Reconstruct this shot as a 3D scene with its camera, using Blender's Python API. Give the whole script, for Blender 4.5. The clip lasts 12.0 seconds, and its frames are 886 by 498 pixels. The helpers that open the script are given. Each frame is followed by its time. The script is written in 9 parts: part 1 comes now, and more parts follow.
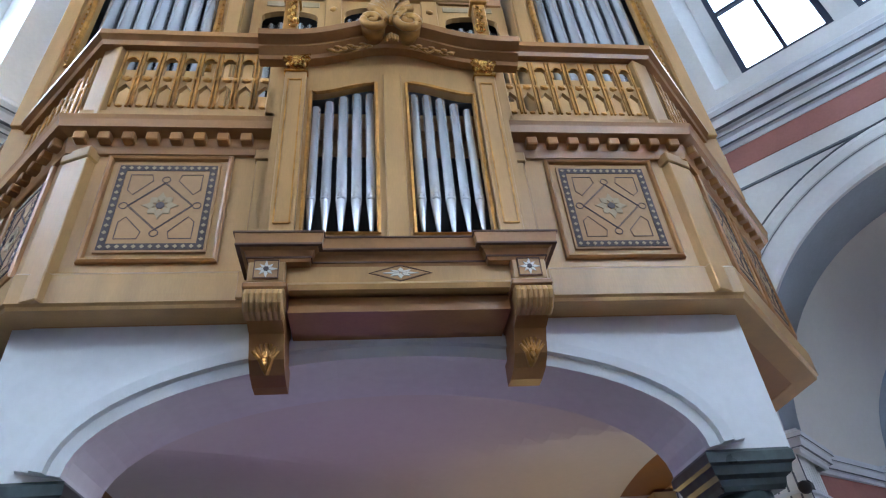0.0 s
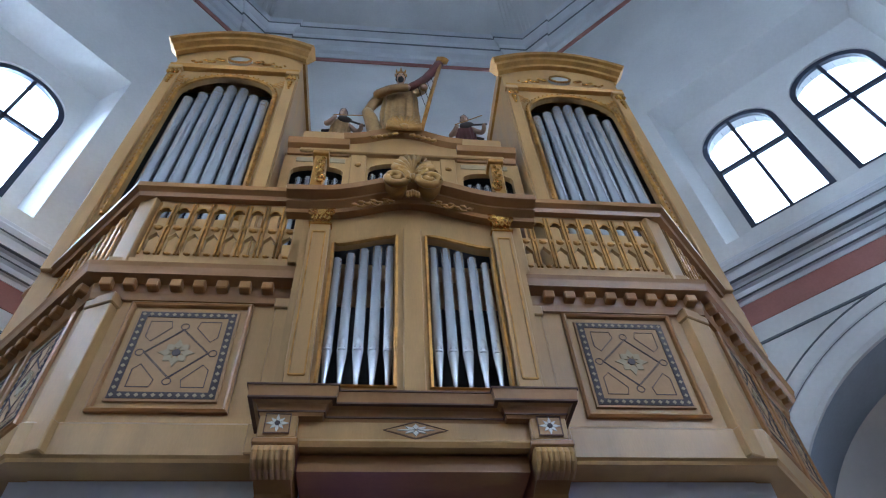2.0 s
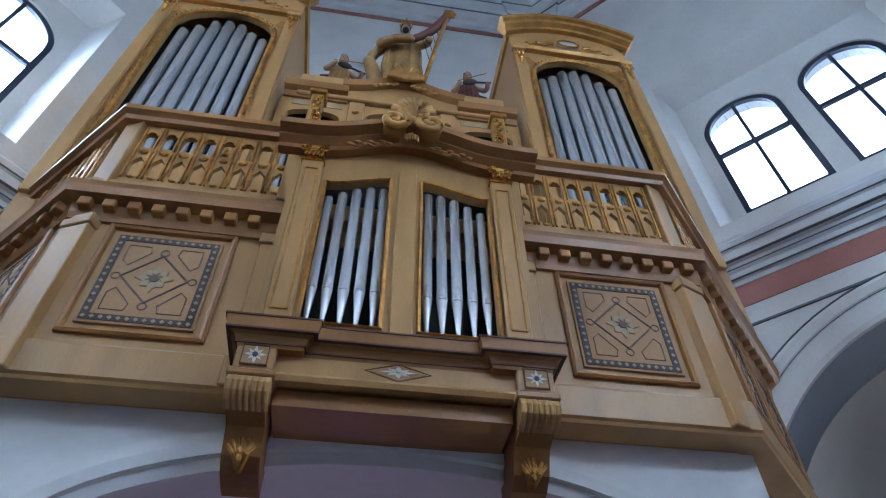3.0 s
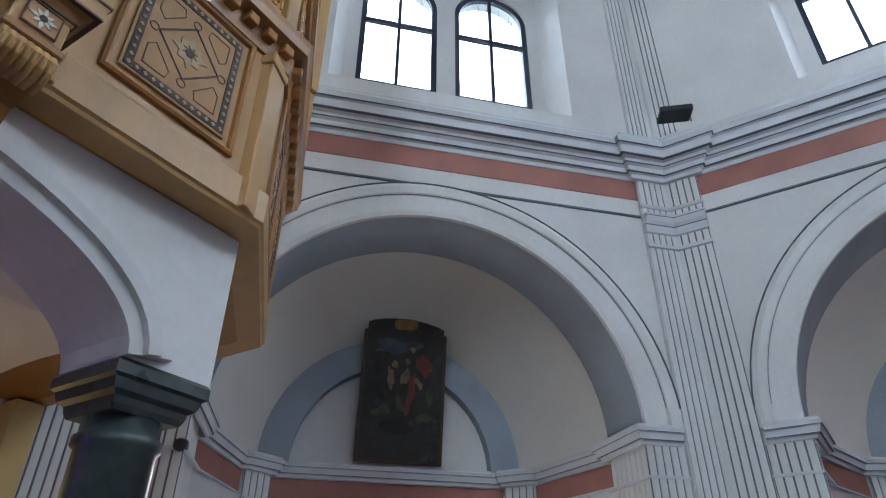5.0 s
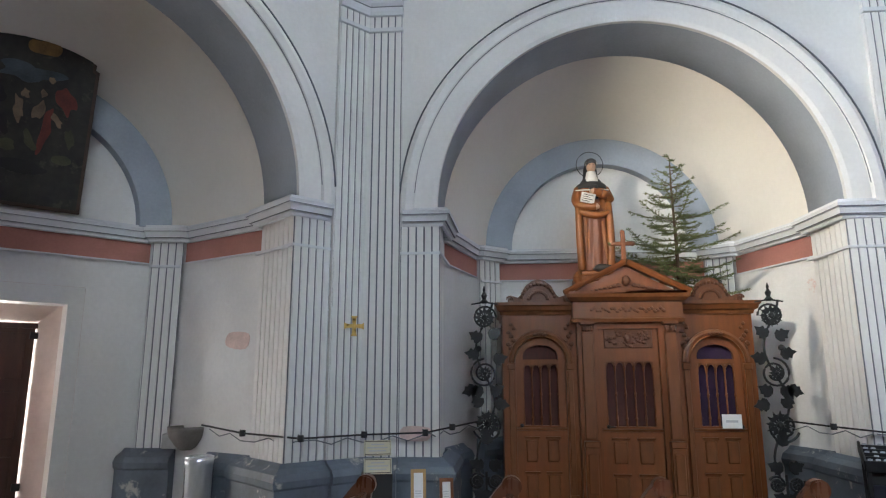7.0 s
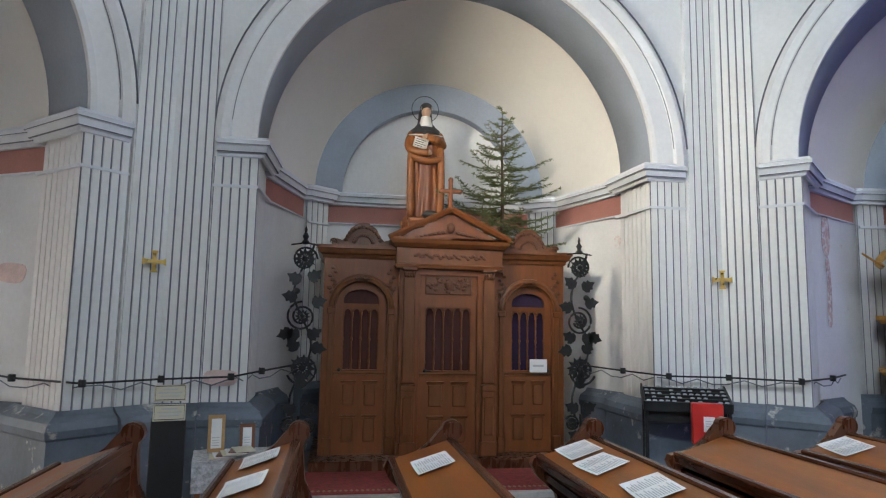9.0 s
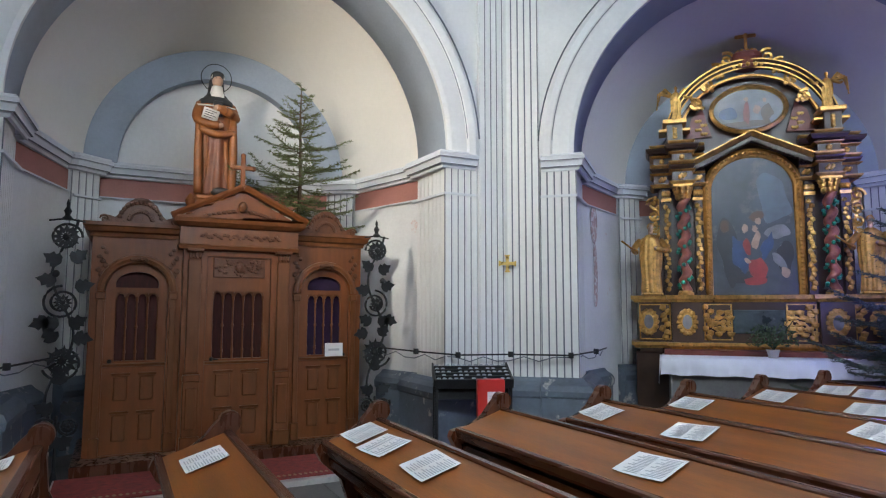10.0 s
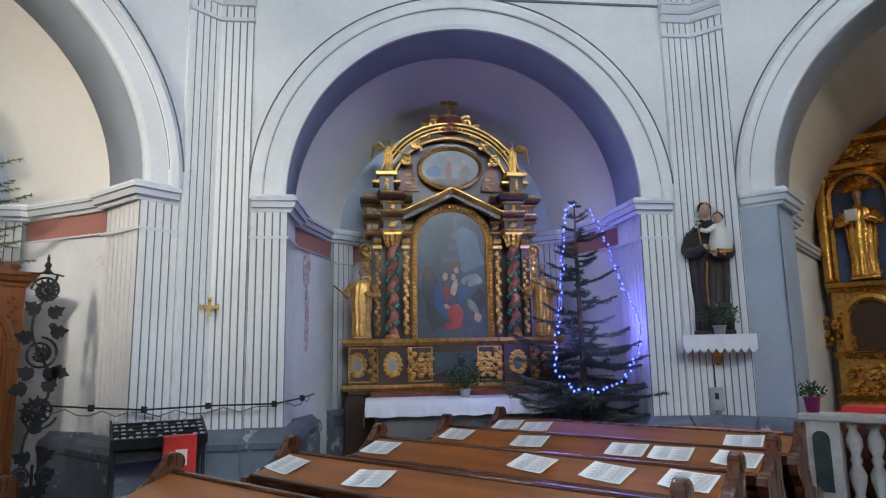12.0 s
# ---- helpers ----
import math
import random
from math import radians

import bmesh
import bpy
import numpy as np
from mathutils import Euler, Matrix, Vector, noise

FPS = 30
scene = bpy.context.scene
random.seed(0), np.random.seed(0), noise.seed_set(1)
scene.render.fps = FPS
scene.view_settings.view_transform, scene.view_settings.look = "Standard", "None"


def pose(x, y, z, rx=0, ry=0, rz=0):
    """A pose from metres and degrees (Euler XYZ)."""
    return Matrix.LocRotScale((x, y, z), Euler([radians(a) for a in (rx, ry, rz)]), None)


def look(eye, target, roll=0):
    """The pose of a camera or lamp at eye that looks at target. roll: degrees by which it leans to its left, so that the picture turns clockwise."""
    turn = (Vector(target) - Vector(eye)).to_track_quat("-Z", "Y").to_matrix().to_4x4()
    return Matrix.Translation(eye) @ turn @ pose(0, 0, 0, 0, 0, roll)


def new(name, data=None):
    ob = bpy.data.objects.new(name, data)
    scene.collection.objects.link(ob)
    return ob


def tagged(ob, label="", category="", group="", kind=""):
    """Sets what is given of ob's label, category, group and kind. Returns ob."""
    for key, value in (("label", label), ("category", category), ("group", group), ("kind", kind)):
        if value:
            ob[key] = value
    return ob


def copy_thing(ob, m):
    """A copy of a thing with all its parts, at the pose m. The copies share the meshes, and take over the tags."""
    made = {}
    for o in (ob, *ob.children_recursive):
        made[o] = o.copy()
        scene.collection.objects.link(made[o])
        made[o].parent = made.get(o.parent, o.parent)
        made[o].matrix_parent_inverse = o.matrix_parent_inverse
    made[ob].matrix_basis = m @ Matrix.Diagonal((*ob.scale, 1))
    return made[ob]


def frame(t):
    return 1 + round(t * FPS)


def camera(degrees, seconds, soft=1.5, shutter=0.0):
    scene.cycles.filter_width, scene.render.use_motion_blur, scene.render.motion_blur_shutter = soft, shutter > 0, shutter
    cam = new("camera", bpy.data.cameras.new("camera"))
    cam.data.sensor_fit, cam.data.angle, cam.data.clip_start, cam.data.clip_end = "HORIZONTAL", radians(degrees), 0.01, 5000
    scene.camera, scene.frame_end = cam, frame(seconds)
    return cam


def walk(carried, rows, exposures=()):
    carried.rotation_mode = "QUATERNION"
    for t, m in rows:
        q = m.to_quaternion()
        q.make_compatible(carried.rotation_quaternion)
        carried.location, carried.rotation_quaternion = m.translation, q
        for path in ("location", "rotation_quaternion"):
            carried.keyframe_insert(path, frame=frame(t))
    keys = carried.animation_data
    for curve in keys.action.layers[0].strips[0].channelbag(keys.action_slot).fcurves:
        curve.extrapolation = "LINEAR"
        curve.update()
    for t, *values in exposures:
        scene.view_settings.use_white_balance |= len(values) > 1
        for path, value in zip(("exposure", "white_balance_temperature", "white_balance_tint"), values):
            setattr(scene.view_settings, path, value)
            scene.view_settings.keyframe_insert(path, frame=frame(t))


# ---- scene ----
from mathutils.geometry import tessellate_polygon

cam = camera(69.68, 12.0, soft=1.15)
PATH = [
    (0.0, pose(-0.136, 1.333, 1.577, 126.96, 4.42, -5.11)),
    (0.5, pose(-0.154, 1.310, 1.625, 134.76, 3.49, -3.97)),
    (1.0, pose(-0.157, 1.296, 1.633, 138.56, 3.22, -3.77)),
    (1.5, pose(-0.160, 1.300, 1.625, 139.94, 2.93, -4.95)),
    (2.0, pose(-0.158, 1.308, 1.617, 139.77, 2.78, -5.05)),
    (2.5, pose(-0.180, 1.368, 1.620, 139.13, 1.04, -4.03)),
    (4.5, pose(0.024, 1.830, 1.618, 126.26, -1.64, -48.98)),
    (5.0, pose(0.119, 1.875, 1.611, 121.43, -0.26, -58.37)),
    (5.5, pose(0.191, 1.890, 1.601, 116.12, -0.12, -68.43)),
    (6.0, pose(0.222, 1.774, 1.619, 111.38, -1.36, -77.55)),
    (6.5, pose(0.275, 1.620, 1.631, 107.17, -1.06, -82.55)),
    (7.0, pose(0.392, 1.527, 1.633, 101.28, 0.05, -85.54)),
    (9.0, pose(0.614, 1.279, 1.608, 96.70, -0.99, -99.60)),
    (9.5, pose(0.664, 1.242, 1.590, 95.80, -1.21, -107.40)),
    (10.0, pose(0.679, 1.166, 1.605, 95.40, -0.08, -117.02)),
    (10.5, pose(0.716, 1.075, 1.609, 95.75, -0.49, -126.25)),
    (11.0, pose(0.748, 1.036, 1.618, 97.24, 0.95, -132.47)),
    (11.5, pose(0.717, 1.014, 1.616, 98.08, 2.36, -137.82)),
    (12.0, pose(0.623, 0.922, 1.625, 99.05, 0.99, -141.01)),
]
EXPOSURES = [(0.0, 0.76, 5700, 10), (0.5, 0.46, 5600, 10), (1.0, 0.28, 5500, 10), (1.5, 0.24, 5500, 10), (2.5, 0.20, 5500, 10), (4.5, 0.20, 6050, 10),
             (5.5, 0.36, 6450, 10), (7.0, 0.42, 6750, 10), (9.0, 0.32, 6750, 10), (10.5, 0.24, 6500, 10), (12.0, 0.18, 6560, 10)]
walk(cam, PATH, EXPOSURES)

# ---- world and light ----
R = 7.0
T22 = math.tan(radians(22.5))
H = R * T22


def bay(k, u=0.0, v=0.0, z=0.0, turn=0.0):
    """Frame of bay k: x along the wall, y outward from the wall plane, z up."""
    return pose(0, 0, 0, 0, 0, -45 * k) @ pose(u, R + v, z, 0, 0, turn)


world = bpy.data.worlds.new("sky")
scene.world = world
world.use_nodes = True
wn = world.node_tree.nodes
sky = wn.new("ShaderNodeTexSky")
sky.sky_type = 'NISHITA'
sky.sun_disc = False
sky.sun_elevation = radians(22)
sky.sun_rotation = radians(200)
world.node_tree.links.new(sky.outputs[0], wn["Background"].inputs[0])
wn["Background"].inputs[1].default_value = 0.12


def lamp(name, kind, m, power, color=(1, 1, 1), size=0.1, size_y=None, spread=None, angle=None, blend=0.5):
    data = bpy.data.lights.new(name, kind)
    data.energy, data.color = power, color
    if kind == 'AREA':
        data.shape, data.size, data.size_y = 'RECTANGLE', size, size_y or size
        if spread:
            data.spread = radians(spread)
    else:
        data.shadow_soft_size = size
    if kind == 'SPOT':
        data.spot_size, data.spot_blend = radians(angle), blend
    ob = new(name, data)
    ob.matrix_world = m
    return ob


DAY = (0.76, 0.885, 1.0)
WINDOW_POWER = 850.0
for k in (1, 2, 3, 5, 6, 7):
    lamp("window_daylight", 'AREA', bay(k, 0.2, 1.95, 10.0) @ pose(0, 0, 0, -50), WINDOW_POWER * (0.85, 0.45, 0.65, 1.3, 0.85, 0.35, 1.9, 3.0)[k], DAY, 4.2, 4.0)
# unseen spot added in mid-air to brighten the right of the confessional niche
lamp("niche_fill_spot", 'SPOT', look(bay(2) @ Vector((-2.35, -1.70, 4.20)), bay(2) @ Vector((1.9, 1.2, 3.55))), 640.0, (1.0, 0.93, 0.80), 0.2, angle=68, blend=1.0)
# blue lamps of the light chain
for q in ((0.95, 0.0, 1.75), (1.35, 0.6, 3.2), (1.70, 0.2, 1.9)):
    lamp("light_chain_glow", 'POINT', Matrix.Translation(bay(3) @ Vector(q)), 15.0, (0.20, 0.20, 1.0), 0.2)
# open door behind the painting niche
lamp("doorway_daylight", 'AREA', bay(1, -0.35, 3.3, 1.3) @ pose(0, 0, 0, -90), 150.0, (1.0, 0.95, 0.90), 0.9, 1.8)
# warm lamp under the organ gallery
lamp("gallery_lamp_light", 'POINT', pose(1.3, 6.2, 1.6), 8.0, (1.0, 0.66, 0.25), 0.15)
# coloured lamp under the gallery
lamp("gallery_violet_light", 'POINT', pose(-0.2, 5.0, 1.5), 5.0, (0.55, 0.22, 1.0), 0.2)
# unseen warm panel added below the closed vault to brighten the high altar
lamp("chancel_fill_light", 'AREA', pose(0, -10.2, 5.4, 0, 0, 0), 34.0, (1.0, 0.90, 0.76), 2.0, 2.0)

# ---- materials ----


def mat(name, color, rough=0.6, metal=0.0, var=0.12, scale=3.0, fine=60.0, bump=0.15, dirt=None, dirt_at=0.62,
        stretch=(1, 1, 1), spec=0.5, per=0.0, world_space=False):
    """Noise-varied surface: broad stains, fine grain, optional second colour in patches, relief."""
    m = bpy.data.materials.new(name)
    m.use_nodes = True
    nt = m.node_tree
    n, l = nt.nodes, nt.links
    b = n["Principled BSDF"]
    b.inputs["Roughness"].default_value = rough
    b.inputs["Metallic"].default_value = metal
    b.inputs["Specular IOR Level"].default_value = spec
    tc = n.new("ShaderNodeTexCoord")
    mp = n.new("ShaderNodeMapping")
    mp.inputs["Scale"].default_value = stretch
    if world_space:
        geo = n.new("ShaderNodeNewGeometry")
        l.new(geo.outputs["Position"], mp.inputs[0])
    else:
        l.new(tc.outputs["Object"], mp.inputs[0])
    big = n.new("ShaderNodeTexNoise")
    big.inputs["Scale"].default_value = scale
    big.inputs["Detail"].default_value = 5
    small = n.new("ShaderNodeTexNoise")
    small.inputs["Scale"].default_value = fine
    small.inputs["Detail"].default_value = 3
    l.new(mp.outputs[0], big.inputs[0])
    l.new(mp.outputs[0], small.inputs[0])
    add = n.new("ShaderNodeMath")
    add.operation = 'MULTIPLY_ADD'
    l.new(small.outputs[0], add.inputs[0])
    add.inputs[1].default_value = 0.35
    l.new(big.outputs[0], add.inputs[2])
    ramp = n.new("ShaderNodeMapRange")
    ramp.inputs[1].default_value, ramp.inputs[2].default_value = 0.45, 0.9
    ramp.inputs[3].default_value, ramp.inputs[4].default_value = 1 - var, 1 + var
    l.new(add.outputs[0], ramp.inputs[0])
    val = ramp.outputs[0]
    if per:
        info = n.new("ShaderNodeObjectInfo")
        pm = n.new("ShaderNodeMapRange")
        pm.inputs[3].default_value, pm.inputs[4].default_value = 1 - per, 1 + per
        l.new(info.outputs["Random"], pm.inputs[0])
        mm = n.new("ShaderNodeMath")
        mm.operation = 'MULTIPLY'
        l.new(val, mm.inputs[0])
        l.new(pm.outputs[0], mm.inputs[1])
        val = mm.outputs[0]
    hsv = n.new("ShaderNodeHueSaturation")
    hsv.inputs["Color"].default_value = (*color, 1)
    l.new(val, hsv.inputs["Value"])
    out = hsv.outputs[0]
    if dirt:
        mask = n.new("ShaderNodeTexNoise")
        mask.inputs["Scale"].default_value = scale * 1.7
        mask.inputs["Detail"].default_value = 6
        mask.inputs["Roughness"].default_value = 0.65
        l.new(mp.outputs[0], mask.inputs[0])
        mr = n.new("ShaderNodeMapRange")
        mr.inputs[1].default_value, mr.inputs[2].default_value = dirt_at, dirt_at + 0.06
        l.new(mask.outputs[0], mr.inputs[0])
        mix = n.new("ShaderNodeMix")
        mix.data_type = 'RGBA'
        l.new(mr.outputs[0], mix.inputs[0])
        l.new(out, mix.inputs[6])
        mix.inputs[7].default_value = (*dirt, 1)
        out = mix.outputs[2]
    l.new(out, b.inputs["Base Color"])
    if bump:
        bp = n.new("ShaderNodeBump")
        bp.inputs["Strength"].default_value = bump
        bp.inputs["Distance"].default_value = 0.01
        l.new(add.outputs[0], bp.inputs["Height"])
        l.new(bp.outputs[0], b.inputs["Normal"])
    rr = n.new("ShaderNodeMapRange")
    rr.inputs[3].default_value, rr.inputs[4].default_value = max(rough - 0.1, 0.02), min(rough + 0.1, 1)
    l.new(big.outputs[0], rr.inputs[0])
    l.new(rr.outputs[0], b.inputs["Roughness"])
    return m


def glow(name, color, strength):
    m = bpy.data.materials.new(name)
    m.use_nodes = True
    b = m.node_tree.nodes["Principled BSDF"]
    b.inputs["Base Color"].default_value = (*color, 1)
    b.inputs["Emission Color"].default_value = (*color, 1)
    b.inputs["Emission Strength"].default_value = strength
    return m


WHITE = mat("white_limewash", (0.74, 0.74, 0.73), 0.85, var=0.09, scale=0.9, fine=22, bump=0.12, world_space=True)
LOWER = mat("stained_limewash", (0.72, 0.72, 0.72), 0.85, var=0.09, scale=1.3, fine=25, bump=0.2, dirt=(0.62, 0.42, 0.38), dirt_at=0.68, world_space=True)
MOULD = mat("moulding_paint", (0.66, 0.68, 0.71), 0.7, var=0.08, scale=2.0, fine=40, bump=0.15, world_space=True)
GREY = mat("blue_grey_paint", (0.33, 0.375, 0.44), 0.75, var=0.12, scale=1.6, fine=30, bump=0.15, world_space=True)
LINE = mat("dark_grey_line", (0.16, 0.175, 0.20), 0.8, var=0.15, scale=4, fine=50, world_space=True)
PINK = mat("faded_red_paint", (0.38, 0.165, 0.135), 0.8, var=0.14, scale=1.8, fine=40, bump=0.15, world_space=True)
BASE = mat("peeling_grey_paint", (0.12, 0.145, 0.18), 0.55, var=0.25, scale=2.2, fine=20, bump=0.35, dirt=(0.50, 0.49, 0.45), dirt_at=0.60, world_space=True)
CREAM = mat("cream_plaster", (0.74, 0.71, 0.66), 0.88, var=0.05, scale=0.8, fine=20, bump=0.1, world_space=True)
STONE = mat("floor_stone", (0.15, 0.145, 0.14), 0.55, var=0.3, scale=2.0, fine=30, bump=0.25, per=0.2, world_space=True)
JOINT = mat("floor_joint", (0.05, 0.048, 0.045), 0.9, var=0.2)
CASE = mat("ochre_painted_wood", (0.42, 0.235, 0.08), 0.42, var=0.14, scale=2.5, fine=45, bump=0.12, stretch=(3, 3, 0.6))
CASE_DARK = mat("brown_moulding", (0.33, 0.15, 0.04), 0.40, var=0.16, scale=3, fine=50, bump=0.15)
GILT = mat("gilding", (0.64, 0.34, 0.075), 0.25, metal=0.9, var=0.25, scale=9, fine=60, bump=0.3)
GILT_DARK = mat("worn_gilding", (0.46, 0.225, 0.05), 0.38, metal=0.6, var=0.4, scale=12, fine=70, bump=0.4)
TIN = mat("pipe_tin", (0.86, 0.88, 0.92), 0.24, metal=0.68, var=0.12, scale=3, fine=30, bump=0.05, stretch=(1, 1, 0.2))
# near black: shade painted inside the organ case, also the king's hair
DARK = mat("shade_and_hair_black", (0.014, 0.013, 0.013), 0.8, var=0.2)
OAK = mat("oak_wood", (0.170, 0.051, 0.012), 0.38, var=0.22, scale=4, fine=60, bump=0.15, stretch=(4, 4, 0.5))
# darker copy of the oak, shading put into the colour of the mouldings
OAK_MID = mat("shaded_oak", (0.15, 0.050, 0.014), 0.36, var=0.25, scale=5, fine=60, bump=0.2, stretch=(3, 3, 0.6))
OAK_DARK = mat("carved_oak", (0.11, 0.036, 0.011), 0.42, var=0.3, scale=14, fine=70, bump=0.6)
OAK_SEAT = mat("pew_wood", (0.215, 0.064, 0.010), 0.34, spec=0.28, var=0.30, scale=3, fine=40, bump=0.08, stretch=(0.5, 5, 5), dirt=(0.20, 0.068, 0.018), dirt_at=0.62)
PEW_END = mat("pew_end_wood", (0.085, 0.027, 0.012), 0.28, var=0.3, scale=5, fine=50, bump=0.12, stretch=(4, 4, 0.7))
PEW_RAIL = mat("pew_rail_wood", (0.085, 0.027, 0.012), 0.26, var=0.25, scale=4, fine=50, bump=0.08, stretch=(0.4, 5, 5))
IRON = mat("black_wrought_iron", (0.022, 0.024, 0.026), 0.45, metal=0.4, var=0.3, scale=9, fine=60, bump=0.3)
MARBLE = mat("dark_green_marble", (0.045, 0.06, 0.06), 0.3, var=0.5, scale=5, fine=20, bump=0.05, dirt=(0.16, 0.17, 0.16), dirt_at=0.66)
PALE_MARBLE = mat("grey_marble", (0.40, 0.39, 0.375), 0.4, var=0.2, scale=5, fine=30, bump=0.1, dirt=(0.3, 0.3, 0.31), dirt_at=0.6)
PAPER = mat("paper", (0.82, 0.82, 0.82), 0.8, var=0.03, bump=0)
INK = mat("print_grey", (0.50, 0.51, 0.54), 0.9, var=0.1, bump=0)
CLOTH = mat("white_linen", (0.76, 0.77, 0.80), 0.9, var=0.06, scale=5, fine=200, bump=0.3)
CARPET = mat("red_carpet", (0.23, 0.035, 0.03), 0.95, var=0.3, scale=16, fine=120, bump=0.5, dirt=(0.07, 0.02, 0.03), dirt_at=0.6)
RED = mat("red_enamel", (0.55, 0.03, 0.025), 0.35, var=0.1)
BRASS = mat("brass", (0.70, 0.48, 0.16), 0.3, metal=0.9, var=0.15, scale=20)
NEEDLE = mat("fir_needles", (0.12, 0.15, 0.05), 0.7, var=0.35, scale=6, fine=40, bump=0)
NEEDLE_DARK = mat("dark_fir_needles", (0.06, 0.085, 0.06), 0.7, var=0.35, scale=6, fine=40, bump=0)
BARK = mat("bark", (0.10, 0.065, 0.04), 0.9, var=0.3, scale=20, fine=80, bump=0.6)
LEAF = mat("pot_leaves", (0.035, 0.07, 0.025), 0.6, var=0.4, scale=15, bump=0)
FRAME = mat("window_iron_frame", (0.035, 0.045, 0.075), 0.5, var=0.2)
DOORWOOD = mat("dark_door_wood", (0.05, 0.02, 0.014), 0.5, var=0.3, scale=4, fine=50, bump=0.3, stretch=(4, 4, 0.6))
GLASS = bpy.data.materials.new("window_glass")
GLASS.use_nodes = True
gb = GLASS.node_tree.nodes["Principled BSDF"]
gb.inputs["Base Color"].default_value = (0.93, 0.96, 1.0, 1)
gb.inputs["Transmission Weight"].default_value = 1.0
gb.inputs["Roughness"].default_value = 0.25
gb.inputs["IOR"].default_value = 1.05

# ---- mesh helpers ----


def part(name, bm, material, parent=None, label="", m=None, smooth=False):
    me = bpy.data.meshes.new(name)
    bmesh.ops.recalc_face_normals(bm, faces=bm.faces)
    if smooth:
        for f in bm.faces:
            f.smooth = True
    bm.to_mesh(me)
    bm.free()
    mats = material if isinstance(material, (list, tuple)) else [material]
    for q in mats:
        me.materials.append(q)
    return link(name, me, parent, label, m)


def link(name, me, parent=None, label="", m=None):
    ob = new(name, me)
    if parent is not None:
        ob.parent = parent
    if m is not None:
        ob.matrix_basis = m
    if label:
        tagged(ob, label)
    return ob


def thing(name, m, label, category, group="", kind=""):
    ob = new(name)
    ob.empty_display_size = 0.1
    ob.matrix_basis = m
    return tagged(ob, label, category, group, kind)


def bmn():
    return bmesh.new()


def box(bm, x0, x1, y0, y1, z0, z1, bevel=0.0, m=None, mi=0):
    g = bmesh.ops.create_cube(bm, size=1.0, matrix=Matrix.LocRotScale(((x0 + x1) / 2, (y0 + y1) / 2, (z0 + z1) / 2), None, (x1 - x0, y1 - y0, z1 - z0)))
    vs = g["verts"]
    if bevel:
        es = list({e for v in vs for e in v.link_edges})
        r = bmesh.ops.bevel(bm, geom=es, offset=bevel, segments=1, affect='EDGES')
        vs = list({v for f in r["faces"] for v in f.verts} | {v for v in vs if v.is_valid})
    if m is not None:
        bmesh.ops.transform(bm, matrix=m, verts=vs)
    if mi:
        for f in {f for v in vs for f in v.link_faces}:
            f.material_index = mi
    return vs


def plate(bm, outer, holes, y0, y1, m=None, mi=0):
    """Solid sheet in the x-z plane from y0 to y1, with holes."""
    loops = [outer] + list(holes)
    tris = tessellate_polygon([[Vector((x, z, 0)) for x, z in lp] for lp in loops])
    flat = [p for lp in loops for p in lp]
    fr = [bm.verts.new((x, y0, z)) for x, z in flat]
    bk = [bm.verts.new((x, y1, z)) for x, z in flat]
    fs = []
    for a, b, c in tris:
        try:
            fs.append(bm.faces.new((fr[a], fr[b], fr[c])))
            fs.append(bm.faces.new((bk[c], bk[b], bk[a])))
        except ValueError:
            pass
    s = 0
    for lp in loops:
        n = len(lp)
        for i in range(n):
            a, b = s + i, s + (i + 1) % n
            fs.append(bm.faces.new((fr[a], fr[b], bk[b], bk[a])))
        s += n
    for f in fs:
        f.material_index = mi
    if m is not None:
        bmesh.ops.transform(bm, matrix=m, verts=fr + bk)
    return fr + bk


def arc(cx, cz, r, a0, a1, n, rz=None):
    rz = rz or r
    return [(cx + r * math.cos(radians(a0 + (a1 - a0) * i / n)), cz + rz * math.sin(radians(a0 + (a1 - a0) * i / n))) for i in range(n + 1)]


def arch(x0, x1, z0, zs, rise=None, n=20):
    """Outline of a round-headed opening, counter-clockwise."""
    c, r = (x0 + x1) / 2, (x1 - x0) / 2
    return [(x0, z0), (x1, z0)] + arc(c, zs, r, 0, 180, n, rise or r)


def rect(x0, x1, z0, z1):
    return [(x0, z0), (x1, z0), (x1, z1), (x0, z1)]


def run(bm, path, prof, closed=False, mi=0):
    """Moulding: the profile (offset to the left of the path, height) swept along a plan line with mitres."""
    n = len(path)
    rings = []
    for i, p in enumerate(path):
        a = path[i - 1] if (i or closed) else None
        b = path[(i + 1) % n] if (i < n - 1 or closed) else None
        ds = []
        for q0, q1 in ((a, p), (p, b)):
            if q0 is not None and q1 is not None:
                d = Vector((q1[0] - q0[0], q1[1] - q0[1]))
                if d.length > 1e-6:
                    ds.append(d.normalized())
        nn = sum((Vector((-d.y, d.x)) for d in ds), Vector((0, 0)))
        nn.normalize()
        k = nn.dot(Vector((-ds[0].y, ds[0].x)))
        nn /= max(k, 0.25)
        rings.append([bm.verts.new((p[0] + nn.x * d, p[1] + nn.y * d, z)) for d, z in prof])
    m = len(prof)
    for i in range(n if closed else n - 1):
        r0, r1 = rings[i], rings[(i + 1) % n]
        for j in range(m):
            f = bm.faces.new((r0[j], r0[(j + 1) % m], r1[(j + 1) % m], r1[j]))
            f.material_index = mi
    if not closed:
        for r in (rings[0], rings[-1]):
            f = bm.faces.new(r)
            f.material_index = mi
    return [v for r in rings for v in r]


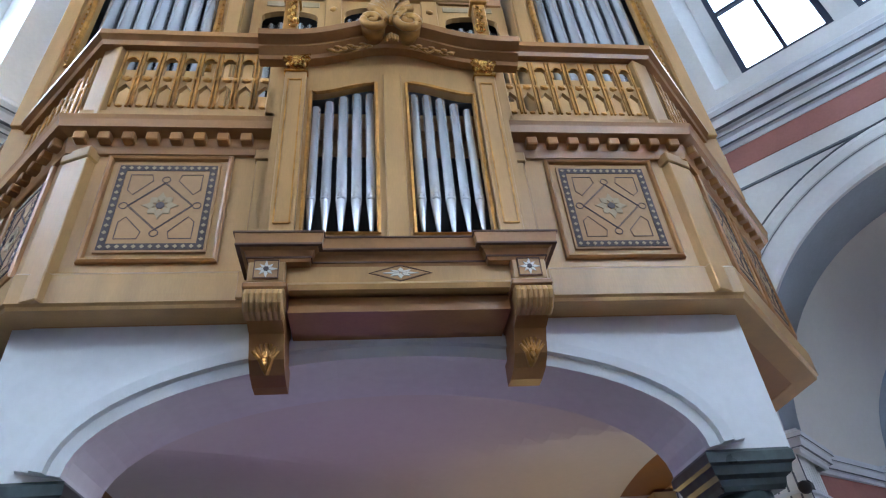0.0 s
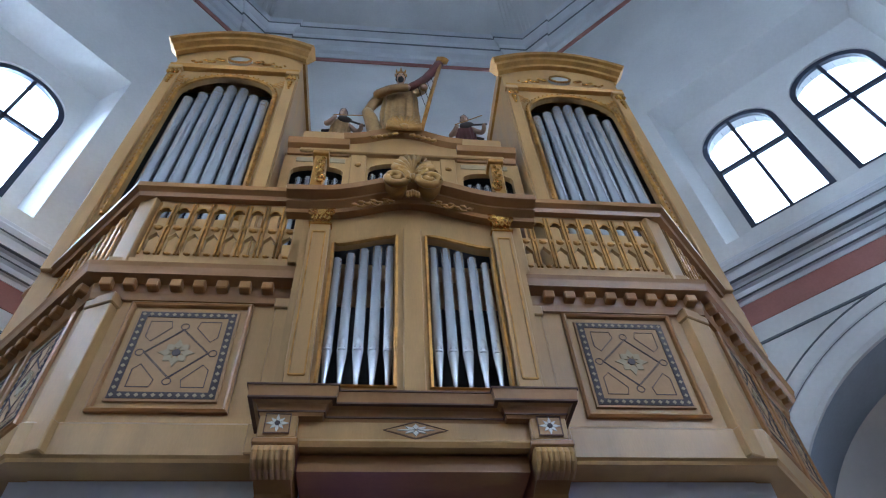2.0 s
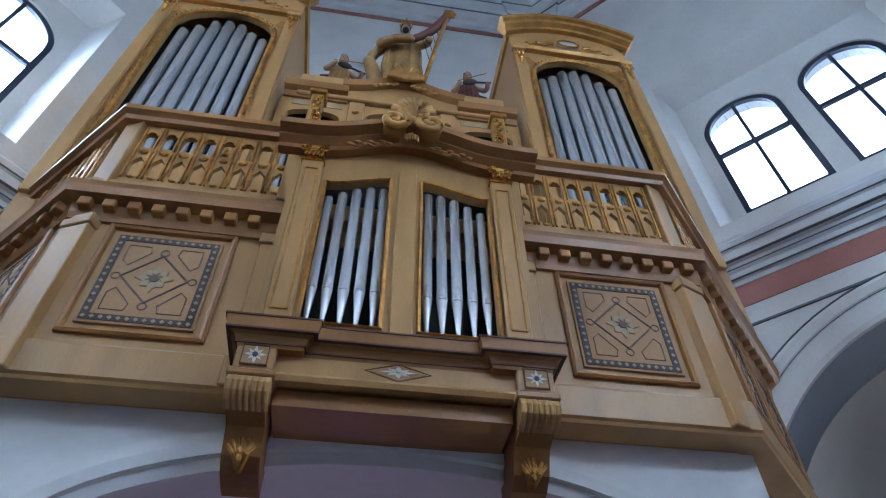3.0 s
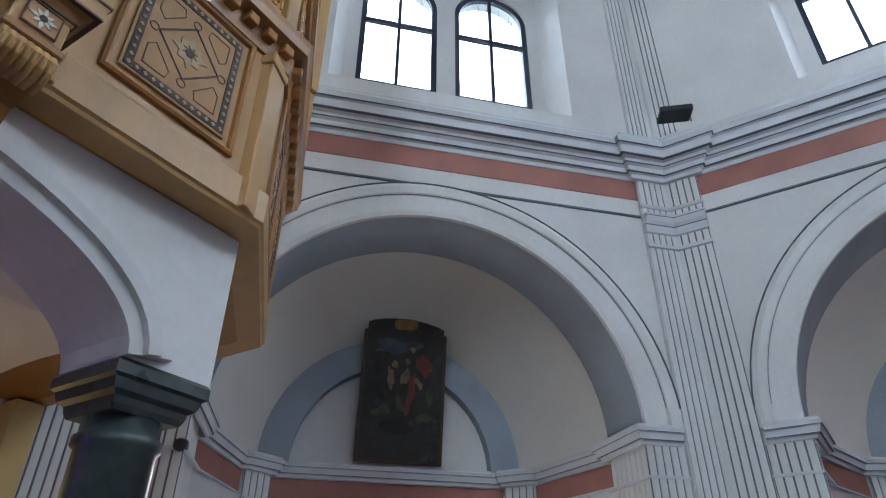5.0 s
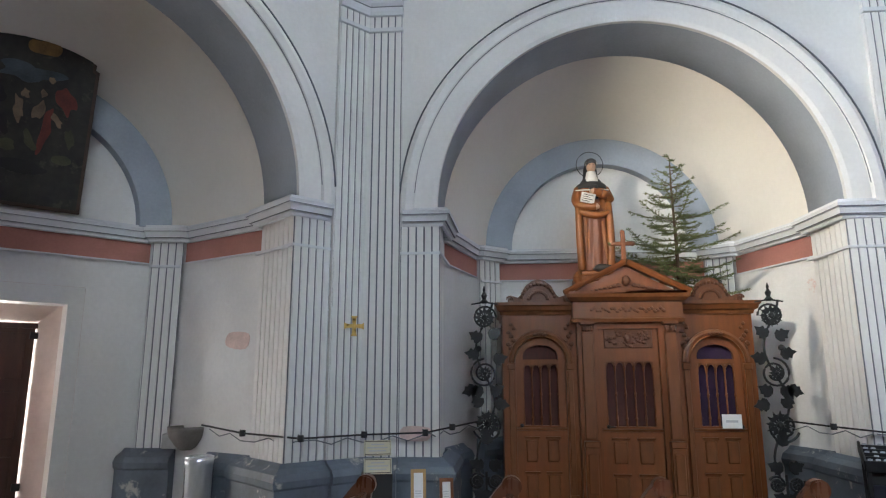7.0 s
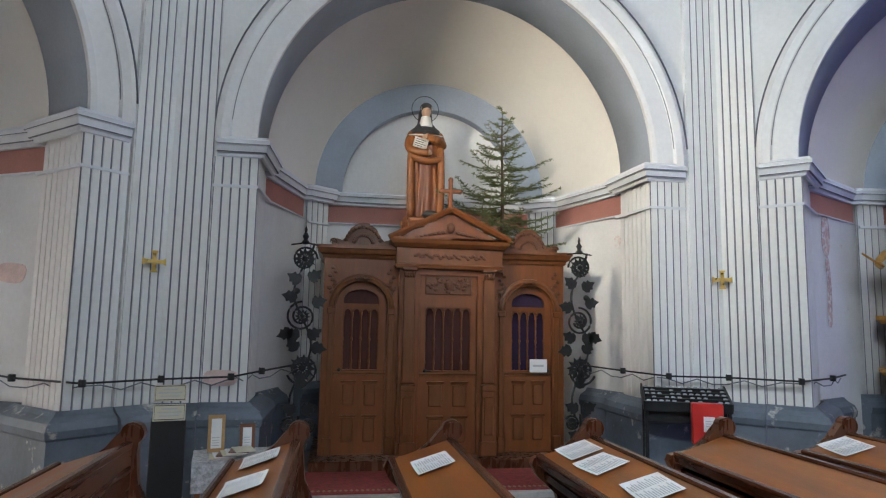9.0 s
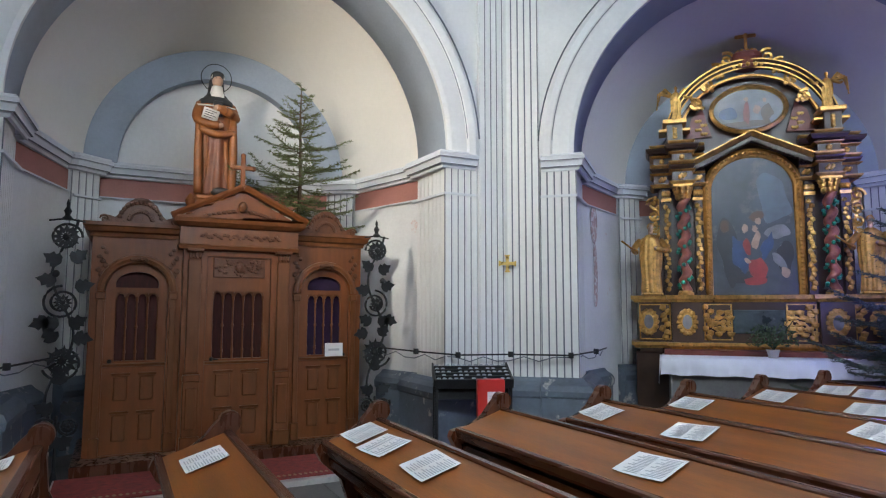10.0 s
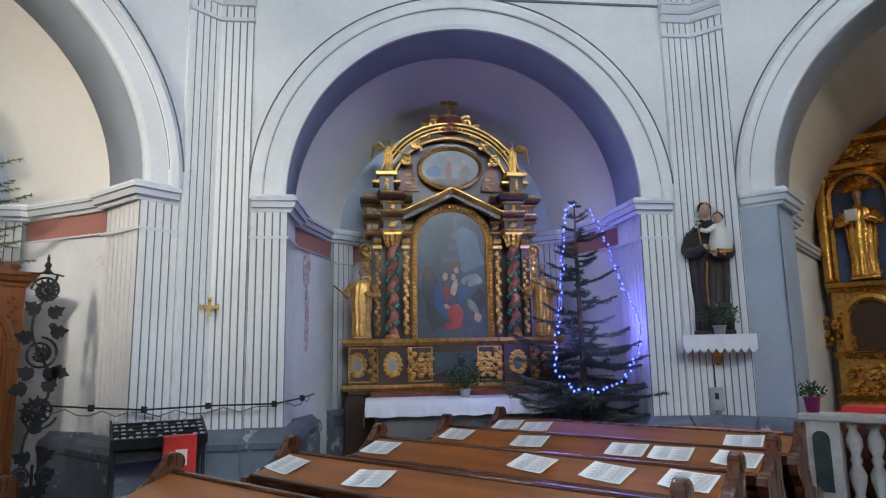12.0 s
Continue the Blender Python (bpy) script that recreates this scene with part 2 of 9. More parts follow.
def bar(bm, prof, pts3, up=(0, -1, 0), closed=False):
    """Moulding along a line in space: profile (across, along up) swept; up is the fixed side direction."""
    up = Vector(up).normalized()
    rings = []
    n = len(pts3)
    for i in range(n):
        a = Vector(pts3[i - 1] if (i or closed) else pts3[i])
        b = Vector(pts3[(i + 1) % n] if (i < n - 1 or closed) else pts3[i])
        t = (b - a).normalized()
        s = up.cross(t).normalized()
        rings.append([bm.verts.new(Vector(pts3[i]) + s * x + up * y) for x, y in prof])
    m = len(prof)
    for i in range(n if closed else n - 1):
        r0, r1 = rings[i], rings[(i + 1) % n]
        for j in range(m):
            bm.faces.new((r0[j], r0[(j + 1) % m], r1[(j + 1) % m], r1[j]))
    if not closed:
        bm.faces.new(rings[0])
        bm.faces.new(rings[-1])


def tube(bm, pts3, r, n=6, taper=1.0):
    """Round rod along a line in space."""
    rings = []
    m = len(pts3)
    for i in range(m):
        a, b = Vector(pts3[max(i - 1, 0)]), Vector(pts3[min(i + 1, m - 1)])
        t = (b - a).normalized()
        ref = Vector((0, 0, 1)) if abs(t.z) < 0.9 else Vector((1, 0, 0))
        s = t.cross(ref).normalized()
        q = t.cross(s)
        rad = r * (1 + (taper - 1) * i / max(m - 1, 1))
        rings.append([bm.verts.new(Vector(pts3[i]) + (s * math.cos(2 * math.pi * j / n) + q * math.sin(2 * math.pi * j / n)) * rad) for j in range(n)])
    for i in range(m - 1):
        for j in range(n):
            bm.faces.new((rings[i][j], rings[i][(j + 1) % n], rings[i + 1][(j + 1) % n], rings[i + 1][j]))
    bm.faces.new(rings[0])
    bm.faces.new(rings[-1])


def lathe(bm, prof, n=16, at=(0, 0, 0), sx=1.0, sy=1.0, fold=None):
    """Turned body from (radius, height) pairs; fold(angle, z) may scale the radius."""
    rings = []
    for r, z in prof:
        ring = []
        for j in range(n):
            a = 2 * math.pi * j / n
            k = r * (fold(a, z) if fold else 1.0)
            ring.append(bm.verts.new((at[0] + k * math.cos(a) * sx, at[1] + k * math.sin(a) * sy, at[2] + z)))
        rings.append(ring)
    for i in range(len(rings) - 1):
        for j in range(n):
            bm.faces.new((rings[i][j], rings[i][(j + 1) % n], rings[i + 1][(j + 1) % n], rings[i + 1][j]))
    bm.faces.new(rings[0])
    bm.faces.new(rings[-1])


def ball(bm, at, r, sub=2, sx=1.0, sy=1.0, sz=1.0, rough=0.0):
    g = bmesh.ops.create_icosphere(bm, subdivisions=sub, radius=r)
    for v in g["verts"]:
        k = 1 + rough * noise.noise(v.co * (2.5 / r) + Vector(at))
        v.co = Vector((v.co.x * sx * k + at[0], v.co.y * sy * k + at[1], v.co.z * sz * k + at[2]))
    return g["verts"]


def scroll(cx, cz, r0, r1, turns, start=0.0, n=26, flip=1):
    """Flat spiral in x-z."""
    return [(cx + flip * (r0 + (r1 - r0) * i / n) * math.cos(radians(start) + turns * 2 * math.pi * i / n), 0.0,
             cz + (r0 + (r1 - r0) * i / n) * math.sin(radians(start) + turns * 2 * math.pi * i / n)) for i in range(n + 1)]

# ---- the octagon ----
SPRING = 3.40
ARCH_R = 2.10
PIER_D = 0.75
BACK_V = 2.45
ORDER = ["north", "northeast", "east", "southeast", "south", "southwest", "west", "northwest"]
HAS_WINDOW = (1, 2, 3, 5, 6, 7)


def shared(name, bm, material, smooth=False):
    me = bpy.data.meshes.new(name)
    bmesh.ops.recalc_face_normals(bm, faces=bm.faces)
    for f in bm.faces:
        f.smooth = smooth
    bm.to_mesh(me)
    bm.free()
    for q in (material if isinstance(material, (list, tuple)) else [material]):
        me.materials.append(q)
    return me


# lower wall with its arched opening
bm = bmn()
inv_u = [(-H, 0), (-ARCH_R, 0)] + list(reversed(arc(0, SPRING, ARCH_R, 0, 180, 40))) + [(ARCH_R, 0), (H, 0), (H, 7.04), (-H, 7.04)]
plate(bm, inv_u, [], 0.0, PIER_D)
WALL_LOW = shared("arch_wall", bm, WHITE)
# soffit lining of the arch
bm = bmn()
pts = [(ARCH_R - 0.004, 0, 3.4)] + [(x, 0, z) for x, z in arc(0, SPRING, ARCH_R - 0.004, 0, 180, 40)][1:]
ring0 = [bm.verts.new((x, 0.012, z)) for x, _, z in pts]
ring1 = [bm.verts.new((x, PIER_D + 0.01, z)) for x, _, z in pts]
ring2 = [bm.verts.new((x * 1.004, PIER_D + 0.01, SPRING + (z - SPRING) * 1.004)) for x, _, z in pts]
for i in range(len(pts) - 1):
    bm.faces.new((ring0[i], ring0[i + 1], ring1[i + 1], ring1[i]))
    bm.faces.new((ring1[i], ring1[i + 1], ring2[i + 1], ring2[i]))
SOFFIT = shared("arch_soffit", bm, GREY, True)
# raised band round the arch
bm = bmn()
ap = [(x, 0, z) for x, z in arc(0, SPRING, ARCH_R, -1.5, 181.5, 48)]
prof = [(0, 0), (0, 0.03), (-0.05, 0.045), (-0.24, 0.045), (-0.26, 0.075), (-0.34, 0.085), (-0.40, 0.05), (-0.40, 0)]
bar(bm, prof, ap)
ARCHIVOLT = shared("archivolt", bm, WHITE)
bm = bmn()
for rr, w in ((ARCH_R + 0.245, 0.006), (ARCH_R + 0.405, 0.009)):
    bar(bm, [(0, 0), (0, 0.062), (-w, 0.062), (-w, 0)], [(x, 0, z) for x, z in arc(0, SPRING, rr, 4, 176, 48)])
ARCH_LINE = shared("arch_line", bm, LINE)

# niche behind the arch
bm = bmn()
NS = [(ARCH_R + 0.07, PIER_D), (1.72, 2.12), (1.45, 2.34), (1.45, BACK_V)]
for s in (-1, 1):
    for (u0, v0), (u1, v1) in zip(NS, NS[1:]):
        quad = [bm.verts.new((s * u0, v0, 0)), bm.verts.new((s * u1, v1, 0)), bm.verts.new((s * u1, v1, SPRING)), bm.verts.new((s * u0, v0, SPRING))]
        bm.faces.new(quad)
    bm.faces.new([bm.verts.new((s * ARCH_R, PIER_D, 0)), bm.verts.new((s * NS[0][0], PIER_D, 0)), bm.verts.new((s * NS[0][0], PIER_D, SPRING)), bm.verts.new((s * ARCH_R, PIER_D, SPRING))])
NICHE_SIDE = shared("niche_side", bm, LOWER)
bm = bmn()
rows = []
for i in range(9):
    t = i / 8
    v, r = PIER_D + (2.30 - PIER_D) * t, (ARCH_R + 0.07) * (1 - t) + 1.60 * t
    r += 0.05 * math.sin(math.pi * t)
    rows.append([bm.verts.new((x, v, z)) for x, z in arc(0, SPRING, r, 0, 180, 40)])
for a, b in zip(rows, rows[1:]):
    for i in range(40):
        bm.faces.new((a[i], a[i + 1], b[i + 1], b[i]))
NICHE_VAULT = shared("niche_vault", bm, CREAM, True)
bm = bmn()
bar(bm, [(0, 0), (0, 0.17), (-0.38, 0.17), (-0.38, 0)], [(x, BACK_V, z) for x, z in arc(0, SPRING - 0.02, 1.24, 0, 180, 40)])
LUNETTE_BAND = shared("lunette_band", bm, GREY)


def back_wall(door):
    b = bmn()
    if door:
        plate(b, [(-2.2, 0), (-0.80, 0), (-0.80, 2.42), (0.62, 2.42), (0.62, 0), (2.2, 0), (2.2, 6.2), (-2.2, 6.2)], [], BACK_V, BACK_V + 0.7)
    else:
        plate(b, rect(-2.2, 2.2, 0, 6.2), [], BACK_V, BACK_V + 0.2)
    return shared("niche_back", b, WHITE)


# cornice inside the niche: pier front, return, side, corner pilaster, back
def niche_line(s, stop=0.0):
    pl = [(s * 2.47, 0.0), (s * 2.06, 0.0), (s * 2.02, PIER_D), (s * 2.10, PIER_D + 0.02), (s * 1.76, 2.02), (s * 1.66, 2.04), (s * 1.38, 2.27), (s * 1.40, 2.38), (stop, 2.38)]
    return list(pl)


CAP = [(0, 3.20), (0.025, 3.205), (0.03, 3.235), (0.06, 3.25), (0.075, 3.31), (0.095, 3.32), (0.10, 3.36), (0.075, 3.375), (0.07, 3.395), (0, 3.40)]
NECK = [(0, 2.895), (0.022, 2.90), (0.022, 2.925), (0, 2.93)]


def run_side(b, path, prof, s):
    """Left and right halves keep the profile on the room side."""
    run(b, path if s < 0 else list(reversed(path)), [(-d, z) for d, z in prof], mi=0)


bm = bmn()
for s in (-1, 1):
    run_side(bm, niche_line(s), CAP, s)
CAPITAL = shared("niche_cornice", bm, MOULD)
bm = bmn()
for s in (-1, 1):
    run_side(bm, niche_line(s), [(0, 3.245), (0.064, 3.243), (0.064, 3.250), (0, 3.252)], s)
    run_side(bm, niche_line(s), [(0, 3.318), (0.097, 3.3165), (0.097, 3.321), (0, 3.323)], s)
CAP_LINE = shared("cornice_line", bm, LINE)
bm = bmn()
for s in (-1, 1):
    run_side(bm, [(s * 2.505, 0), (s * 2.08, 0.0), (s * 2.04, PIER_D)], NECK, s)
    run_side(bm, [(s * 1.68, 2.06), (s * 1.40, 2.29)], NECK, s)
CAP_NECK = shared("pier_necking", bm, MOULD)
bm = bmn()
for s in (-1, 1):
    run_side(bm, [(s * 2.13, PIER_D + 0.03), (s * 1.74, 2.10)], [(0, 2.97), (0.012, 2.97), (0.012, 3.20), (0, 3.20)], s)
    run_side(bm, [(s * 1.42, 2.42), (0, 2.42)], [(0, 2.97), (0.02, 2.97), (0.02, 3.20), (0, 3.20)], s)
NICHE_FRIEZE = shared("niche_frieze", bm, PINK)
bm = bmn()
for s in (-1, 1):
    run_side(bm, [(s * 2.13, PIER_D + 0.03), (s * 1.74, 2.10)], [(0, 2.950), (0.022, 2.95), (0.022, 2.968), (0, 2.968)], s)
    run_side(bm, [(s * 1.42, 2.42), (0, 2.42)], [(0, 2.950), (0.03, 2.95), (0.03, 2.968), (0, 2.968)], s)
FRIEZE_LINE = shared("frieze_fillet", bm, MOULD)
# plinth
PL = [(0, 0), (0.13, 0), (0.13, 0.62), (0.15, 0.64), (0.16, 0.70), (0.13, 0.76), (0.06, 0.80), (0.02, 0.84), (0, 0.84)]
bm = bmn()
for s in (-1, 1):
    run_side(bm, [(s * 2.86, 0.0), (s * 2.06, 0), (s * 2.04, PIER_D), (s * 2.12, PIER_D + 0.02), (s * 1.92, 1.40)], PL, s)
    run_side(bm, [(s * 1.76, 1.98), (s * 1.68, 2.06), (s * 1.40, 2.29), (s * 1.35, 2.40)], PL, s)
PLINTH = shared("plinth", bm, BASE)


def strip_mesh(name, w, z0, z1, d=0.010):
    b = bmn()
    box(b, -w / 2, w / 2, -d, 0, z0, z1)
    return shared(name, b, WHITE)


STRIP_W = 0.0885
STRIPS = {}


def flutes(parent, u0, v0, u1, v1, z0, z1, n, back=0.0):
    """Row of raised strips on a face from (u0,v0) to (u1,v1), room side to the right of travel."""
    d = Vector((u1 - u0, v1 - v0))
    w = d.length / n
    key = (round(w, 3), z0, z1)
    if key not in STRIPS:
        STRIPS[key] = strip_mesh("flute_strip", w - 0.018, z0, z1)
    ang = math.degrees(math.atan2(d.y, d.x))
    for i in range(n):
        t = (i + 0.5) / n
        link("flute_strip", STRIPS[key], parent, "", pose(u0 + d.x * t, v0 + d.y * t, 0, 0, 0, ang))


bm = bmn()
for s in (-1, 1):
    plate(bm, rect(min(s * 2.075, s * 2.495), max(s * 2.075, s * 2.495), 0.8, 3.2), [], -0.006, 0.004)
    q = [bm.verts.new((s * 2.094, -0.004, z)) for z in (0.8, 3.2)] + [bm.verts.new((s * 2.094, PIER_D, z)) for z in (3.2, 0.8)]
    bm.faces.new(q)
    q = [bm.verts.new((s * 1.70, 2.06, z)) for z in (0.8, 3.2)] + [bm.verts.new((s * 1.42, 2.30, z)) for z in (3.2, 0.8)]
    bm.faces.new(q)
PIER_BACK = shared("flute_ground", bm, LINE)

# windows in the drum
W0, W1 = (-1.02, 0.07), (0.33, 1.44)
SILL, WSPR = 7.80, 9.50
WINDOW_SHIFT = {2: 0.24, 5: -0.42, 6: -0.42, 7: -0.42}


def drum_wall(d):
    """Upper wall with a splayed recess and two round-headed openings, d off the middle."""
    b = bmn()
    rec = [(-1.36 + d, 7.38), (1.78 + d, 7.38), (1.78 + d, 10.7), (-1.36 + d, 10.7)]
    rei = [(-1.20 + d, 7.72), (1.62 + d, 7.72), (1.62 + d, 10.45), (-1.20 + d, 10.45)]
    plate(b, rect(-H, H, 7.0, 14.6), [list(reversed(rec))], 0.0, 0.03)
    outer = [b.verts.new((x, 0.0, z)) for x, z in rec]
    inner = [b.verts.new((x, 0.42, z)) for x, z in rei]
    for i in range(4):
        b.faces.new((outer[i], outer[(i + 1) % 4], inner[(i + 1) % 4], inner[i]))
    heads = [list(reversed(arch(W0[0] + d, W0[1] + d, SILL, WSPR, 0.53))), list(reversed(arch(W1[0] + d, W1[1] + d, SILL, WSPR, 0.55)))]
    plate(b, rect(-1.5 + d, 1.9 + d, 7.3, 10.9), heads, 0.42, 0.72)
    return shared("drum_wall", b, WHITE)


bm = bmn()
plate(bm, rect(-H, H, 7.0, 14.6), [], 0.0, 0.3)
WALL_BLIND = shared("blind_drum_wall", bm, WHITE)

bm = bmn()
for (a, b) in (W0, W1):
    plate(bm, arch(a - 0.01, b + 0.01, SILL - 0.01, WSPR, 0.54), [list(reversed(arch(a + 0.075, b - 0.075, SILL + 0.07, WSPR, 0.46)))], 0.45, 0.51)
WIN_FRAME = shared("window_frame", bm, FRAME)
bm = bmn()
box(bm, -0.024, 0.024, 0.455, 0.50, SILL, WSPR + 0.52)
MULLION = shared("mullion", bm, FRAME)
bm = bmn()
box(bm, -0.50, 0.50, 0.452, 0.505, 9.02, 9.09)
TRANSOM = shared("transom", bm, FRAME)
bm = bmn()
plate(bm, arch(-0.53, 0.53, SILL, WSPR, 0.53), [], 0.515, 0.523)
PANE = shared("pane", bm, GLASS)
bm = bmn()
for i in range(-3, 4):
    for j in range(4):
        cx, cz = i * 0.16, 9.22 + j * 0.2 + (0.1 if i % 2 else 0)
        if abs(cx) < 0.46 and cz < WSPR + 0.4 * math.sqrt(max(0, 1 - (cx / 0.5) ** 2)):
            for s in (-1, 1):
                for q in (-1, 1):
                    tube(bm, [(cx + s * 0.045, 0.51, cz), (cx, 0.51, cz + q * 0.045)], 0.004, 3)
            tube(bm, [(cx, 0.51, cz + 0.045), (cx, 0.51, cz + 0.155)], 0.003, 3)
LEAD = shared("lead_came", bm, FRAME)

# niche variants
BACK_PLAIN, BACK_DOOR = back_wall(False), back_wall(True)
SPAN = range(8)
for k in SPAN:
    m = bay(k)
    side = ORDER[k]
    w = link("wall_" + side, WALL_LOW, None, "", m)
    tagged(w, "white limewashed wall with a wide round arch", "wall", "", "structure")
    link("archivolt", ARCHIVOLT, w)
    link("arch_line", ARCH_LINE, w)
    link("soffit", SOFFIT, w)
    shift = WINDOW_SHIFT.get(k, 0.0)
    wm = m @ pose(shift, 0, 0)
    dw = link("drum_wall_" + side, drum_wall(shift) if k in HAS_WINDOW else WALL_BLIND, None, "", m)
    tagged(dw, "white plastered upper wall above the cornice", "wall", "", "structure")
    if k in HAS_WINDOW:
        for i, (a, b) in enumerate((W0, W1)):
            win = thing("window_%d" % (2 * k + i), wm, "round-headed window with dark frame and leaded clear glass", "window", "drum windows", "structure")
            c = (a + b) / 2
            link("mullion", MULLION, win, "", pose(c, 0, 0))
            link("transom", TRANSOM, win, "", pose(c, 0, 0))
            p = link("pane", PANE, win, "", pose(c, 0, 0))
            p.visible_shadow = False
            link("lead_came", LEAD, win, "", pose(c, 0, 0))
        link("window_frame", WIN_FRAME, win)
    if k not in (0, 4):
        n = thing("niche_" + side, m, "arched side niche with cream vault and grey lunette band", "niche", "", "structure")
        link("back_wall", BACK_DOOR if k == 1 else BACK_PLAIN, n)
        link("side_wall", NICHE_SIDE, n)
        link("vault", NICHE_VAULT, n)
        link("lunette_band", LUNETTE_BAND, n)
        link("cornice", CAPITAL, n)
        link("cornice_line", CAP_LINE, n)
        link("frieze", NICHE_FRIEZE, n)
        link("fillet", FRIEZE_LINE, n)
        link("necking", CAP_NECK, n)
        link("plinth", PLINTH, n)
        link("flute_ground", PIER_BACK, n)
        if k in (1, 2, 3):
            flutes(n, -2.495, -0.006, -2.075, -0.006, 0.82, 3.2, 5)
            flutes(n, 2.075, -0.006, 2.495, -0.006, 0.82, 3.2, 5)
            flutes(n, -2.092, 0.02, -2.092, PIER_D, 0.82, 3.2, 7)
            flutes(n, 2.092, PIER_D, 2.092, 0.02, 0.82, 3.2, 7)
            flutes(n, -1.70, 2.06, -1.42, 2.29, 0.82, 3.2, 4)
            flutes(n, 1.42, 2.29, 1.70, 2.06, 0.82, 3.2, 4)

# corner pilasters, folded into the angle of the octagon
def pilaster_half(root, m, s, full):
    a, b = (2.50, H - 0.004) if s > 0 else (-H + 0.004, -2.50)
    g = bmn()
    box(g, a, b, -0.044, 0.02, 0.0, 7.0)
    box(g, a + 0.04, b - 0.04, -0.024, 0.02, 7.0, 14.5)
    part("pilaster_body", g, WHITE, root, "", m)
    g = bmn()
    box(g, a + 0.012, b, -0.05, -0.043, 0.8, 6.43)
    box(g, a + 0.05, b - 0.05, -0.03, -0.023, 7.04, 14.4)
    part("flute_ground", g, LINE, root, "", m)
    sub = new("face")
    sub.parent, sub.matrix_basis = root, m
    flutes(sub, a, -0.05, b, -0.05, 0.82, 5.46, 5)
    flutes(sub, a, -0.05, b, -0.05, 5.52, 5.66, 5)
    flutes(sub, a, -0.05, b, -0.05, 5.92, 6.02, 5)
    flutes(sub, a, -0.05, b, -0.05, 6.07, 6.42, 5)
    flutes(sub, a + 0.04, -0.03, b - 0.04, -0.03, 7.05, 14.4, 5)


root = thing("pilaster", Matrix(), "white corner pilaster with dark incised flutes", "pilaster", "corner pilasters", "structure")
pilaster_half(root, bay(0), 1, True)
pilaster_half(root, bay(1), -1, True)


def corner(d0, d1):
    """Plan of the folded pilaster face in world x-y, room side on the left."""
    out = []
    for k, u in ((1, -2.49 + 0.0), (1, None), (0, 2.49)):
        if u is None:
            p = bay(0) @ Vector((H - d0 * T22, -d0, 0))
        else:
            p = bay(k) @ Vector((u, -d0, 0))
        out.append((p.x, p.y))
    return out


g = bmn()
run(g, corner(0.05, 0), [(-0.03, 5.66), (0.03, 5.67), (0.045, 5.71), (0.05, 5.76), (0.085, 5.80), (0.10, 5.86), (0.10, 5.90), (-0.03, 5.92)])
run(g, corner(0.05, 0), [(-0.03, 5.465), (0.03, 5.47), (0.03, 5.515), (-0.03, 5.52)])
run(g, corner(0.05, 0), [(-0.03, 6.02), (0.025, 6.025), (0.03, 6.065), (-0.03, 6.07)])
part("capital", g, MOULD, root)
g = bmn()
run(g, corner(0.05, 0), [(-0.03, 5.755), (0.054, 5.757), (0.056, 5.766), (-0.03, 5.768)])
run(g, corner(0.05, 0), [(-0.03, 5.86), (0.104, 5.862), (0.104, 5.869), (-0.03, 5.872)])
part("capital_line", g, LINE, root)
g = bmn()
run(g, corner(0.05, 0), PL)
part("plinth", g, BASE, root)
for i in range(1, 8):
    copy_thing(root, pose(0, 0, 0, 0, 0, -45 * i))


# entablature round the room
def octo(off, res, wid=2.44):
    out = []
    for k in reversed(range(8)):
        b = bay(k)
        o = off + res
        seq = [(H - o * T22, o), (wid, o), (wid, off), (-wid, off), (-wid, o)] if res else [(H - off * T22, off)]
        for u, d in seq:
            p = b @ Vector((u, -d, 0))
            out.append((p.x, p.y))
    return out


g = bmn()
run(g, octo(0.0, 0.07), [(-0.1, 6.44), (0.02, 6.44), (0.03, 6.49), (0.08, 6.505), (0.085, 6.57), (0.13, 6.60), (0.14, 6.64), (0.22, 6.66), (0.23, 6.76), (0.27, 6.78), (0.29, 6.84), (0.27, 6.875), (0.20, 6.90), (0.20, 6.98), (0.14, 7.04), (-0.1, 7.06)], closed=True)
tagged(part("cornice", g, MOULD), "grey and white moulded main cornice", "cornice", "", "structure")
g = bmn()
for z, d in ((6.503, 0.083), (6.598, 0.134), (6.655, 0.222), (6.778, 0.273), (6.90, 0.204)):
    run(g, octo(0.0, 0.07), [(-0.05, z - 0.003), (d, z - 0.0045), (d, z + 0.0035), (-0.05, z + 0.003)], closed=True)
tagged(part("cornice_trim", g, LINE), "dark painted lines along the cornice", "trim", "", "structure")
g = bmn()
run(g, octo(0.0, 0.0), [(-0.02, 6.16), (0.010, 6.16), (0.010, 6.44), (-0.02, 6.44)], closed=True)
tagged(part("frieze_trim", g, PINK), "faded red painted frieze band", "trim", "", "structure")
g = bmn()
run(g, octo(0.0, 0.0), [(-0.02, 5.90), (0.022, 5.90), (0.022, 5.925), (-0.02, 5.93)], closed=True)
tagged(part("architrave_trim", g, LINE), "thin dark line below the frieze", "trim", "", "structure")
g = bmn()
run(g, octo(0.0, 0.05), [(-0.1, 14.45), (0.03, 14.45), (0.04, 14.62), (0.10, 14.66), (0.12, 14.85), (0.22, 14.95), (0.24, 15.10), (0.36, 15.2), (0.38, 15.4), (0.2, 15.5), (-0.1, 15.55)], closed=True)
tagged(part("upper_cornice", g, MOULD), "white moulded cornice below the dome", "cornice", "", "structure")
g = bmn()
run(g, octo(0.0, 0.05), [(-0.02, 14.30), (0.02, 14.30), (0.02, 14.44), (-0.02, 14.44)], closed=True)
run(g, octo(0.0, 0.05), [(-0.02, 14.63), (0.05, 14.635), (0.05, 14.65), (-0.02, 14.655)], closed=True, mi=1)
